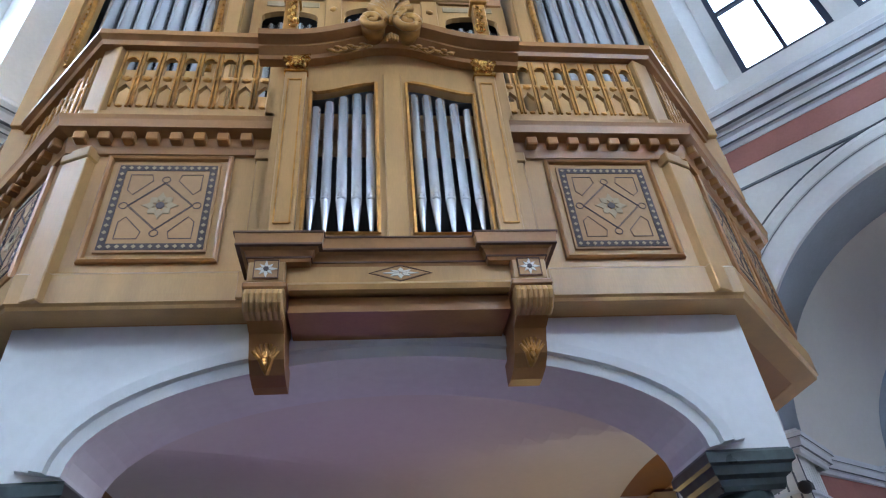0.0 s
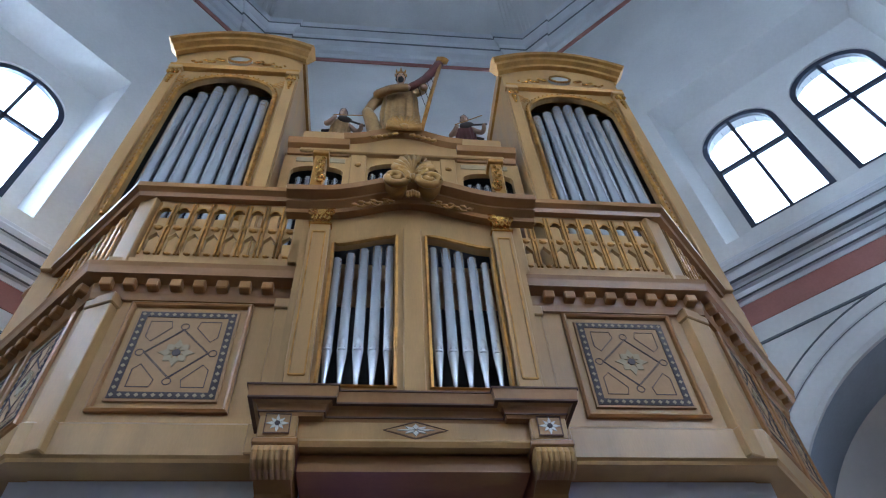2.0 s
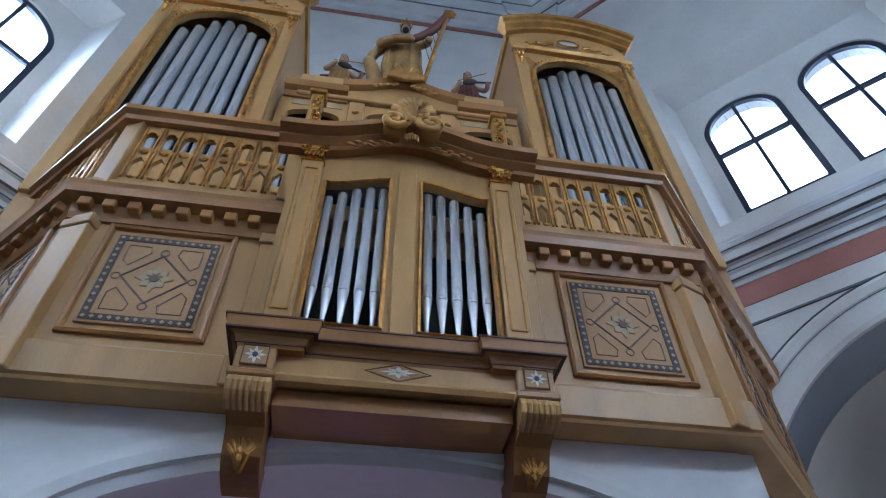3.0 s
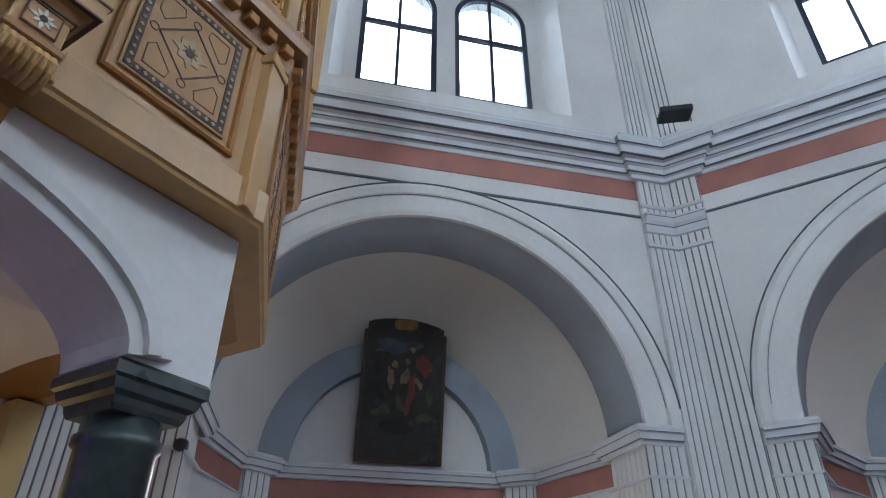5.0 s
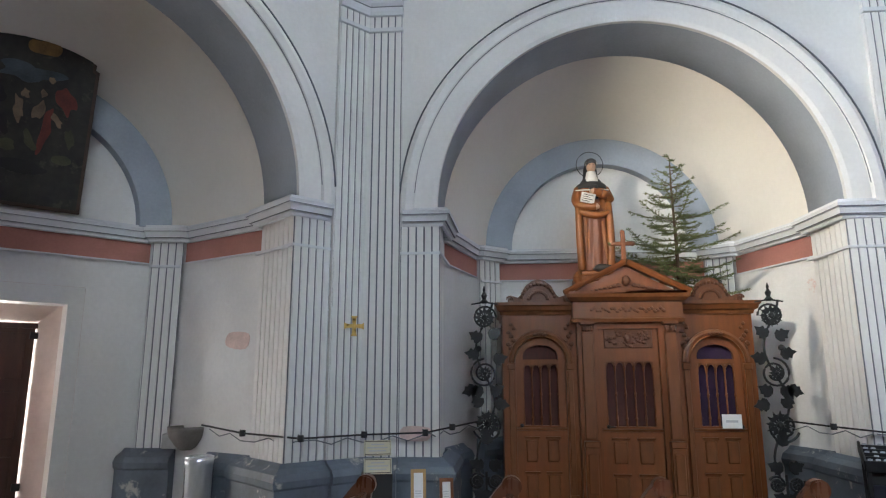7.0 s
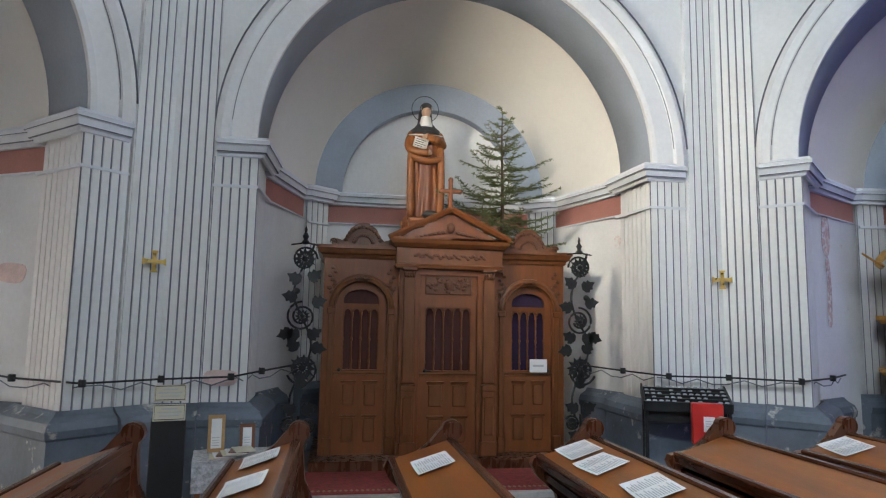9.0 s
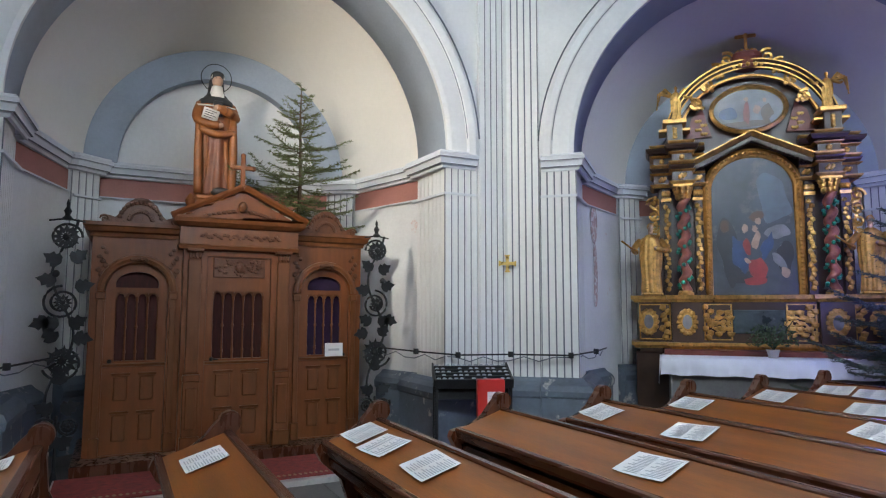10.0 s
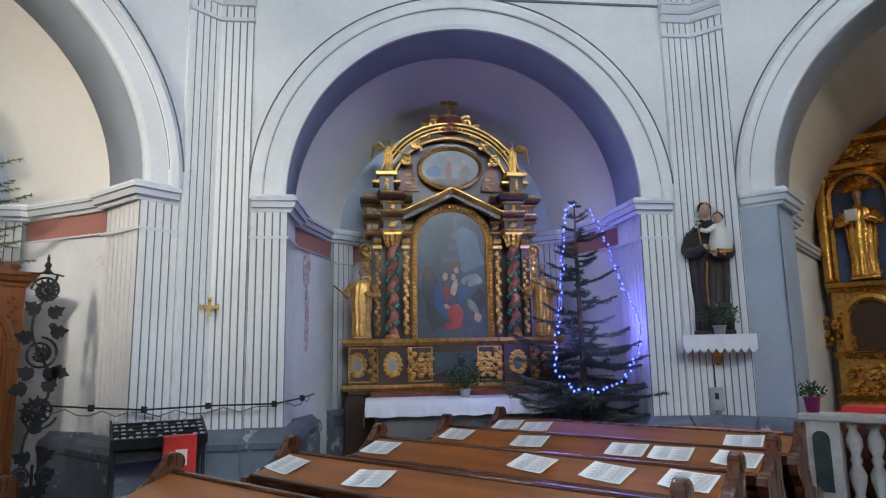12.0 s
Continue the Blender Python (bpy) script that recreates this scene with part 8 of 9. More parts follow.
# last row by the wall, with sheets and a red cushion
front = thing("pew", pose(0, PEW_Y - PEW_STEP * 8, 0), "dark wooden front desk with sloping top", "pew")
for x in (PEW_L, PEW_R):
    part("end_panel", pew_end(), PEW_END, front, "", pose(x, 0, 0))
b = bmn()
box(b, PEW_L + 0.03, PEW_R - 0.03, 0.0, 0.315, -0.028, 0.0, 0.004, slope)
part("book_rest", b, OAK_SEAT, front)
b = bmn()
box(b, PEW_L + 0.03, PEW_R - 0.03, 0.300, 0.335, -0.055, 0.018, 0.008, slope)
part("lip", b, PEW_RAIL, front)
b = bmn()
box(b, PEW_L + 0.03, PEW_R - 0.03, -0.03, 0.0, 0.0, 1.01)
part("front_board", b, PEW_END, front)
for x in (3.87, 3.58, 1.90):
    m = pose(x, PEW_Y - PEW_STEP * 8, 1.004) @ pose(0, 0, 0, -18) @ pose(0, 0.15, 0.001, 0, 0, rnd.uniform(-9, 9))
    t = thing("song_sheet", m, "white printed sheet lying on the book rest", "paper", "song sheets")
    link("sheet", SHEET, t)
    tagged(link("print", TEXT, t), kind="stuff")
cu = thing("red_bench", pose(2.35, -5.25, 0), "low bench with a long red cushion", "bench")
g = bmn()
box(g, -0.45, 0.45, -0.14, 0.14, 0.80, 0.88, 0.03)
part("cushion", g, RED, cu)
for s in (-1, 1):
    g = bmn()
    box(g, s * 0.40 - 0.03, s * 0.40 + 0.03, -0.12, 0.12, 0, 0.80, 0.005)
    part("leg", g, PEW_END, cu)

# ---- candle rack ----
K = pose(0, 0, 0, 0, 0, -112.5)
rack = thing("candle_rack", K @ pose(-0.50, 6.92, 0), "black metal votive candle rack with red money box", "candle rack")
g = bmn()
tilt = pose(0, 0, 0.93, 18)
box(g, -0.40, 0.40, -0.20, 0.22, -0.02, 0.0, 0.004, tilt)
for s in (-1, 1):
    box(g, s * 0.40 - 0.01, s * 0.40 + 0.01, -0.21, 0.23, -0.07, 0.03, 0.003, tilt)
box(g, -0.40, 0.40, -0.215, -0.20, -0.07, 0.03, 0.003, tilt)
part("tray", g, IRON, rack)
CUP = mat("candle_glass", (0.55, 0.58, 0.62), 0.2, metal=0.2, var=0.1)
bm = bmn()
lathe(bm, [(0.018, 0), (0.021, 0.022), (0.017, 0.022), (0.015, 0.006)], 10)
CUPM = shared("candle_cup", bm, CUP)
for r in range(5):
    g = bmn()
    box(g, -0.39, 0.39, -0.165 + 0.085 * r - 0.045, -0.165 + 0.085 * r - 0.035, 0.0, 0.03, 0, tilt)
    part("divider", g, IRON, rack)
    for c in range(13):
        if rnd.random() < 0.75:
            link("candle_cup", CUPM, rack, "", tilt @ pose(-0.36 + 0.06 * c, -0.165 + 0.085 * r, 0.002))
for x, y, h in ((-0.38, -0.15, 0.85), (0.38, -0.15, 0.85), (-0.38, 0.18, 0.95), (0.38, 0.18, 0.95)):
    g = bmn()
    box(g, x - 0.018, x + 0.018, y - 0.018, y + 0.018, 0, h, 0.003)
    part("leg", g, IRON, rack)
g = bmn()
box(g, -0.37, 0.37, -0.10, 0.10, 0.68, 0.70)
box(g, -0.37, 0.37, -0.10, -0.09, 0.70, 0.80)
part("shelf", g, IRON, rack)
g = bmn()
box(g, 0.02, 0.30, -0.30, -0.18, 0.52, 0.90, 0.008)
mb = part("money_box", g, RED, rack, "red metal money box with a white label")
g = bmn()
box(g, 0.12, 0.22, -0.306, -0.301, 0.64, 0.78)
part("label_plate", g, PAPER, mb)
g = bmn()
for r in range(3):
    box(g, 0.14, 0.20, -0.309, -0.3065, 0.69 + 0.022 * r, 0.697 + 0.022 * r)
part("print", g, INK, mb)

# ---- sign stand and brochure table ----
ss = thing("sign_stand", C @ pose(-2.52, -1.05, 0, 0, 0, 14), "black pedestal with two cream lettered signs", "sign")
g = bmn()
box(g, -0.125, 0.125, -0.10, 0.10, 0, 0.84, 0.006)
part("pedestal", g, BLACKP, ss)
CREAMP = mat("cream_card", (0.62, 0.58, 0.44), 0.7, var=0.05)
for z, y in ((0.90, -0.10), (1.04, -0.04)):
    g = bmn()
    box(g, -0.115, 0.115, -0.006, 0.006, -0.062, 0.062, 0.002)
    pn = part("sign_plate", g, CREAMP, ss, "cream sign with brown lettering", pose(0, y, z, -14))
    g = bmn()
    for i, w in enumerate((0.055, 0.085, 0.07)):
        box(g, -w, w, -0.009, -0.0065, 0.022 - 0.026 * i, 0.032 - 0.026 * i)
    part("lettering", g, INK, pn)
    g = bmn()
    bar(g, [(-0.003, 0), (-0.003, 0.003), (0.003, 0.003), (0.003, 0)], [(x, -0.007, z2) for x, z2 in ((-0.105, -0.052), (0.105, -0.052), (0.105, 0.052), (-0.105, 0.052))], closed=True)
    part("sign_border", g, INLAY_DARK, pn)
tb = thing("brochure_table", C @ pose(-2.03, -1.0, 0, 0, 0, 10), "small table with cloth and stacked brochures", "table")
g = bmn()
box(g, -0.28, 0.28, -0.22, 0.22, 0.52, 0.55, 0.004)
part("tabletop", g, OAK, tb)
for x in (-0.25, 0.25):
    for y in (-0.19, 0.19):
        g = bmn()
        box(g, x - 0.02, x + 0.02, y - 0.02, y + 0.02, 0, 0.52, 0.003)
        part("leg", g, OAK, tb)
tc = thing("lace_cloth", C @ pose(-2.03, -1.0, 0.552, 0, 0, 10), "grey patterned lace cloth on the small table", "cloth")
g = bmn()
box(g, -0.30, 0.30, -0.24, 0.24, 0.0, 0.004)
box(g, -0.30, 0.30, -0.245, -0.24, -0.22, 0.004)
part("lace", g, mat("grey_lace", (0.45, 0.46, 0.48), 0.9, var=0.4, scale=30, fine=120, bump=0.3), tc)
for x, w, h, mm in ((-0.12, 0.13, 0.29, BRASS), (0.12, 0.12, 0.22, OAK)):
    pfm = thing("picture_stand", C @ pose(-2.06 + x, -0.92, 0.557, -10, 0, 12), "small framed notice standing on the table", "picture", "framed notices")
    g = bmn()
    plate(g, rect(-w / 2, w / 2, 0, h), [list(reversed(rect(-w / 2 + 0.025, w / 2 - 0.025, 0.03, h - 0.03)))], -0.012, 0.0)
    part("frame", g, mat("pale_oak_frame", (0.42, 0.24, 0.09), 0.5, var=0.15) if x < 0 else OAK, pfm)
    g = bmn()
    box(g, -w / 2 + 0.02, w / 2 - 0.02, -0.006, -0.002, 0.025, h - 0.025)
    part("print_sheet", g, PAPER, pfm)
    g = bmn()
    for r in range(4):
        box(g, -w / 2 + 0.035, w / 2 - 0.04, -0.008, -0.0065, 0.05 + 0.02 * r, 0.055 + 0.02 * r)
    part("print", g, INK, pfm)
for j in range(7):
    bk = thing("brochure", C @ pose(-2.12 + 0.03 * j, -1.10 + 0.01 * (j % 3), 0.557 + 0.0085 * j, 0, 0, 10 + 9 * math.sin(j * 2.3)), "thin printed brochure on the table", "brochure", "brochures")
    g = bmn()
    box(g, -0.075, 0.075, -0.105, 0.105, 0, 0.008, 0.001)
    part("cover", g, (CREAMP, PAPER, OAK)[j % 3], bk)

# ---- painting niche: door, picture, basin ----
D = bay(1)
pic = thing("wall_painting", D @ pose(0.05, 2.24, 3.40, 10), "large dark oil painting with arched top, leaning forward", "painting")
g = bmn()
outl = [(-0.54, 0), (0.54, 0), (0.54, 1.62), (0.50, 1.64), (0.50, 1.70)] + arc(0.30, 1.72, 0.20, 10, 90, 5) + [(0.22, 1.95), (-0.22, 1.95)] + arc(-0.30, 1.72, 0.20, 90, 170, 5) + [(-0.50, 1.70), (-0.50, 1.64), (-0.54, 1.62)]
plate(g, outl, [], 0.0, 0.05)
part("frame", g, BLACKWOOD, pic)
g = bmn()
plate(g, [(x * 0.93, 0.04 + z * 0.955) for x, z in outl], [], -0.008, 0.0)
pc = part("canvas", g, mat("dark_canvas", (0.022, 0.020, 0.016), 0.6, var=0.6, scale=3, fine=12, bump=0.05, dirt=(0.055, 0.05, 0.035), dirt_at=0.58), pic, "darkened canvas with figures")
OLD = [mat("old_red", (0.14, 0.026, 0.018), 0.6, var=0.4, scale=6), mat("old_flesh", (0.17, 0.115, 0.07), 0.6, var=0.4, scale=6), mat("old_gold", (0.19, 0.11, 0.032), 0.6, var=0.4, scale=6),
       mat("old_blue", (0.042, 0.057, 0.07), 0.6, var=0.5, scale=5), mat("old_green", (0.05, 0.052, 0.026), 0.6, var=0.5, scale=5), mat("old_shadow", (0.012, 0.011, 0.010), 0.6, var=0.4, scale=5)]
rnd2 = random.Random(17)


def old_blob(cx, cz, w, h, ang, mt, i):
    c, s_ = math.cos(radians(ang)), math.sin(radians(ang))
    pts = []
    for k in range(10):
        a2 = 2 * math.pi * k / 10
        q = rnd2.uniform(0.6, 1.2)
        x, z = w * q * math.cos(a2), h * q * math.sin(a2)
        pts.append((max(-0.46, min(0.46, cx + x * c - z * s_)), cz + x * s_ + z * c))
    part("paint_area", blot(pts, mt, -0.0125 - 0.0003 * i), mt, pc)


OLD_AT = [(0, 1.72, 0.16, 0.10, 0, 2), (0.26, 1.22, 0.09, 0.16, 20, 0), (0.10, 0.85, 0.05, 0.26, -8, 0), (-0.16, 1.02, 0.05, 0.14, 12, 1), (-0.12, 1.20, 0.04, 0.05, 0, 1),
          (0.02, 1.05, 0.06, 0.12, -20, 1), (0.04, 1.24, 0.035, 0.045, 0, 1), (-0.25, 0.62, 0.12, 0.07, 10, 4), (0.28, 0.55, 0.12, 0.06, -5, 4), (-0.20, 1.42, 0.20, 0.10, 0, 3),
          (0.05, 1.45, 0.20, 0.08, 5, 3), (-0.30, 0.85, 0.06, 0.12, 30, 5), (0.34, 0.82, 0.05, 0.12, 10, 4), (0.10, 1.40, 0.03, 0.04, 0, 1), (-0.05, 0.42, 0.25, 0.08, 0, 5),
          (-0.02, 0.70, 0.05, 0.12, 25, 4), (0.20, 0.98, 0.04, 0.08, 40, 1), (-0.34, 1.12, 0.06, 0.10, 0, 5)]
for i, (cx, cz, w, h, ang, q) in enumerate(OLD_AT):
    old_blob(cx, cz, w, h, ang, OLD[q], i)
# splayed door reveal
g = bmn()
ro = [(-0.95, 0), (-0.95, 2.62), (0.78, 2.62), (0.78, 0)]
ri = [(-0.76, 0), (-0.76, 2.22), (0.42, 2.22), (0.42, 0)]
REV = mat("pinkish_reveal", (0.66, 0.58, 0.55), 0.85, var=0.1, scale=2, fine=20, bump=0.15)
fo = [g.verts.new((x, BACK_V - 0.004, z)) for x, z in ro]
fi = [g.verts.new((x, BACK_V + 0.62, z)) for x, z in ri]
for i in range(3):
    g.faces.new((fo[i], fo[i + 1], fi[i + 1], fi[i]))
tagged(part("door_reveal", g, REV, None, "", D), "splayed pinkish plaster door reveal", "reveal", "", "structure")
door = thing("door_1", D @ pose(0.40, BACK_V + 0.56, 0), "dark brown wooden double door, one leaf open", "door", "", "structure")
g = bmn()
box(g, -0.61, 0.02, -0.02, 0.03, 0.02, 2.20, 0.006)
lf = part("door_leaf", g, DOORWOOD, door)
for z in (0.25, 0.95, 1.60):
    g = bmn()
    box(g, -0.54, -0.06, -0.032, -0.015, z, z + 0.52, 0.012)
    part("door_panel", g, DOORWOOD, lf)
g = bmn()
box(g, -1.18, 0.04, -0.035, 0.02, 2.17, 2.23, 0.004)
part("lintel", g, DOORWOOD, door)
for z in (0.4, 2.05):
    g = bmn()
    box(g, -0.03, 0.05, -0.05, -0.02, z, z + 0.08, 0.006)
    part("hinge", g, IRON, door)
g = bmn()
box(g, -0.025, 0.025, -0.5, 0.02, 0.02, 2.18, 0.005, pose(-1.14, 0.02, 0, 0, 0, 14))
part("open_leaf", g, DOORWOOD, door, "open door leaf seen edge on")
# outdoors beyond the door
g = bmn()
box(g, -3, 3, 5.4, 5.45, -0.2, 4)
OUT = bpy.data.materials.new("sunlit_garden")
OUT.use_nodes = True
on, ol = OUT.node_tree.nodes, OUT.node_tree.links
ob_ = on["Principled BSDF"]
tn = on.new("ShaderNodeTexNoise")
tn.inputs["Scale"].default_value = 5.0
cr = on.new("ShaderNodeValToRGB")
cr.color_ramp.elements[0].position, cr.color_ramp.elements[0].color = 0.40, (0.55, 0.62, 0.42, 1)
cr.color_ramp.elements[1].position, cr.color_ramp.elements[1].color = 0.58, (1, 1, 1, 1)
ol.new(tn.outputs[0], cr.inputs[0])
ol.new(cr.outputs[0], ob_.inputs["Emission Color"])
ob_.inputs["Emission Strength"].default_value = 1.6
tagged(part("backdrop", g, OUT, None, "", D), "bright garden seen through the open door", "backdrop", "", "structure")

bs = thing("holy_water_basin", D @ pose(1.78, 1.72, 1.0, 0, 0, 60), "grey stone holy water basin on the wall", "basin")
g = bmn()
lathe(g, [(0.06, -0.16), (0.12, -0.12), (0.19, -0.02), (0.205, 0.06), (0.205, 0.09), (0.17, 0.09), (0.12, 0.03)], 20)
part("bowl", g, mat("grey_basin_stone", (0.16, 0.15, 0.14), 0.6, var=0.25, scale=8, bump=0.3), bs, "", None, True)
g = bmn()
box(g, -0.08, 0.08, 0.08, 0.24, -0.14, 0.02, 0.01)
part("bracket", g, PALE_MARBLE, bs)
cn = thing("metal_canister", D @ pose(1.72, 1.12, 0), "shiny steel water canister", "canister")
g = bmn()
lathe(g, [(0.14, 0.0), (0.14, 0.80), (0.145, 0.81), (0.145, 0.83), (0.12, 0.84)], 24)
part("body", g, TIN, cn, "", None, True)
g = bmn()
lathe(g, [(0.146, 0.76), (0.149, 0.77), (0.149, 0.80), (0.146, 0.81)], 24)
part("rim", g, TIN, cn)
dc = thing("dome_camera", D @ pose(-2.10, 0.02, 2.92), "small black dome camera below the cornice", "camera")
g = bmn()
box(g, -0.05, 0.05, -0.10, 0.02, -0.02, 0.05, 0.01)
part("mount", g, IRON, dc)
g = bmn()
ball(g, (0, -0.10, 0.0), 0.055, 2)
part("dome", g, BLACKP, dc, "", None, True)

# stains of damp on the lower walls
PATCH = mat("pink_patch", (0.69, 0.53, 0.50), 0.9, var=0.2, scale=6)
for m, pts in ((C @ pose(-2.32, -0.026, 1.06), [(-0.14, -0.05), (0.12, -0.06), (0.14, 0.06), (-0.12, 0.07)]), (D @ pose(2.030, 1.15, 2.02, 0, 0, -71.8), [(-0.14, -0.06), (0.16, -0.1), (0.2, 0.06), (-0.1, 0.08)])):
    st = thing("stain", m, "faded pink damp stain on the wall", "stain", "wall stains")
    part("paint_patch", blot(pts, PATCH, -0.003), PATCH, st)

# ---- friar statue on its shelf ----
S = pose(0, 0, 0, 0, 0, -157.5) @ pose(0, R / math.cos(radians(22.5)) - 0.06, 0)
sh = thing("wall_shelf", S @ pose(0, 0, 0), "wall shelf on a bracket", "shelf")
g = bmn()
plate(g, [(-0.36, 0.22), (-0.36, -0.34), (0.36, -0.34), (0.36, 0.22)], [], 1.70, 1.74, Matrix(((1, 0, 0, 0), (0, 0, 1, 0), (0, 1, 0, 0), (0, 0, 0, 1))))
part("board", g, OAK, sh)
g = bmn()
lathe(g, [(0.01, 1.40), (0.05, 1.44), (0.04, 1.50), (0.12, 1.60), (0.16, 1.70)], 14, (0, -0.06, 0), 1, 0.8)
part("bracket", g, GILT_DARK, sh)
lc = thing("lace_shelf_cloth", S, "white lace cloth with scalloped edge on the shelf", "cloth")
g = bmn()
n = 9
low = []
for i in range(n):
    x0 = -0.38 + 0.76 * i / n
    for j in range(6):
        t = j / 6
        low.append((x0 + 0.76 / n * t, 1.60 - 0.055 * math.sin(math.pi * t)))
low.append((0.38, 1.585))
plate(g, [(0.38, 1.75), (-0.38, 1.75)] + low, [], -0.36, -0.354)
for s in (-1, 1):
    plate(g, rect(-0.36, 0.18, 1.58, 1.75), [], s * 0.38 - 0.003, s * 0.38 + 0.003, pose(0, 0, 0, 0, 0, 90) @ Matrix.Diagonal((1, -1, 1, 1)))
box(g, -0.38, 0.38, -0.36, 0.2, 1.744, 1.750)
part("lace", g, CLOTH, lc)
HABIT = mat("dark_brown_habit", (0.022, 0.016, 0.014), 0.6, var=0.25, scale=5, bump=0.3)


def child(b, paint, h):
    # child in a white frock on the arm
    paint(3, lambda: drape(b, [(0.60, 0.075, 0.06), (0.64, 0.082, 0.062), (0.70, 0.070, 0.055), (0.76, 0.055, 0.045), (0.80, 0.025, 0.025)], h, 2.0, 9, 0.2, 16, 36, (0.085, -0.115)))
    paint(1, lambda: ball(b, (0.075 * h, -0.125 * h, 0.838 * h), 0.038 * h, 2, 0.88, 0.95, 1.15))
    paint(5, lambda: ball(b, (0.082 * h, -0.112 * h, 0.850 * h), 0.040 * h, 2, 0.92, 0.95, 1.05, 0.25))
    paint(3, lambda: limb(b, curve([(0.05 * h, -0.14 * h, 0.775 * h), (-0.01 * h, -0.17 * h, 0.74 * h), (-0.055 * h, -0.17 * h, 0.755 * h)]), 0.022 * h, 0.014 * h))
    for q in (0, 1):
        paint(1, lambda: limb(b, [((0.05 + 0.05 * q) * h, -0.15 * h, 0.61 * h), ((0.04 + 0.055 * q) * h, -0.165 * h, 0.55 * h)], 0.018 * h, 0.013 * h))
    paint(4, lambda: tube(b, curve([(0.0, -0.155 * h, 0.585 * h), (0.08 * h, -0.175 * h, 0.575 * h), (0.15 * h, -0.14 * h, 0.59 * h)]), 0.014 * h, 6))
    # cowl, tonsured hair, lily
    paint(0, lambda: drape(b, [(0.755, 0.125, 0.085), (0.79, 0.10, 0.075), (0.835, 0.06, 0.052), (0.85, 0.05, 0.045)], h, 0.5, 5, 0.05, 8, 32))
    paint(1, lambda: ball(b, (0, -0.035 * h, 0.972 * h), 0.034 * h, 2, 1, 1, 0.5))
    paint(4, lambda: tube(b, [(-0.05 * h, -0.17 * h, 0.60 * h), (-0.075 * h, -0.15 * h, 0.84 * h)], 0.005 * h, 5))
    for q in range(4):
        paint(3, lambda: ball(b, ((-0.08 + 0.02 * (q % 2)) * h, -0.15 * h, (0.78 + 0.025 * q) * h), 0.015 * h, 1, 1.2, 1, 0.8, 0.3))
    # cord and the habit's long pleats
    paint(4, lambda: tube(b, curve([(-0.02 * h, -0.115 * h, 0.52 * h), (-0.035 * h, -0.12 * h, 0.35 * h), (-0.03 * h, -0.115 * h, 0.18 * h)]), 0.007 * h, 6))
    paint(2, lambda: tube(b, [(0.125 * h * math.cos(a), 0.04 * h, 0.955 * h + 0.085 * h * math.sin(a)) for a in [2 * math.pi * i / 28 for i in range(29)]], 0.006 * h, 5))


statue("friar_statue", S @ pose(-0.02, -0.06, 1.79), 1.55, [HABIT, FACE, IRON, IVORY, GILT_DARK, WING], "painted friar statue in dark habit carrying a child", [([(-0.11, 0, 0.74), (-0.150, -0.05, 0.61), (-0.10, -0.12, 0.585), (-0.03, -0.155, 0.62)], 0.050, 0), ([(0.11, 0, 0.74), (0.150, -0.06, 0.60), (0.12, -0.12, 0.57), (0.04, -0.155, 0.575)], 0.050, 0)], 2.2, child)
potted(S @ pose(0.02, -0.27, 1.751), 0.22, 0.30, PALE_MARBLE, "leafy green plant at the statue's feet", 380, 9)
eb = thing("switch_box", S @ pose(-0.05, -0.03, 1.02), "grey metal switch box on the wall", "box")
g = bmn()
box(g, -0.075, 0.075, -0.09, 0.06, -0.13, 0.13, 0.01)
part("housing", g, PALE_MARBLE, eb)
g = bmn()
box(g, -0.02, 0.02, -0.105, -0.09, 0.0, 0.07, 0.006)
tube(g, [(0, -0.03, 0.13), (0, -0.02, 0.40)], 0.008, 5)
part("switch", g, IRON, eb)

# ---- chancel ----
P = bay(4)
g = bmn()
for s in (-1, 1):
    run_side(g, [(s * 2.47, 0.0), (s * 2.06, 0.0), (s * 2.04, PIER_D), (s * 2.5, PIER_D + 0.01), (s * 2.5, 1.5), (s * 2.25, 1.52), (s * 2.25, 1.95), (s * 2.6, 1.97), (s * 2.6, 6.4)], CAP, s)
ch = part("chancel_cornice", g, MOULD, None, "", P)
tagged(ch, "grey moulded cornice in the chancel", "cornice", "", "structure")
g = bmn()
for s in (-1, 1):
    plate(g, rect(min(s * 2.09, s * 2.50), max(s * 2.09, s * 2.50), 0.8, 3.2), [], -0.02, 0.0)
    box(g, min(s * 2.085, s * 2.1), max(s * 2.085, s * 2.1), -0.02, PIER_D, 0.8, 3.2)
    box(g, min(s * 2.28, s * 2.6), max(s * 2.28, s * 2.6), 1.54, 1.94, 0.0, 3.2)
tagged(part("chancel_pier", g, GREY, None, "", P), "blue-grey painted chancel piers", "pier", "", "structure")
g = bmn()
for s in (-1, 1):
    box(g, min(s * 2.62, s * 2.8), max(s * 2.62, s * 2.8), PIER_D, 6.6, 0, 3.4)
box(g, -3.2, 3.2, 6.5, 6.8, 0, 8)
for s in (-1, 1):
    box(g, min(s * 2.1, s * 2.65), max(s * 2.1, s * 2.65), PIER_D - 0.01, PIER_D + 0.02, 0, 3.4)
tagged(part("chancel_wall", g, WHITE, None, "", P), "white chancel walls", "wall", "", "structure")
g = bmn()
rows = []
for v in (PIER_D, 6.6):
    rows.append([g.verts.new((x, v, z)) for x, z in arc(0, 3.4, 2.66, 0, 180, 36)])
for i in range(36):
    g.faces.new((rows[0][i], rows[0][i + 1], rows[1][i + 1], rows[1][i]))
tagged(part("chancel_ceiling", g, CREAM, None, "", P), "cream barrel vault of the chancel", "ceiling", "", "structure")
g = bmn()
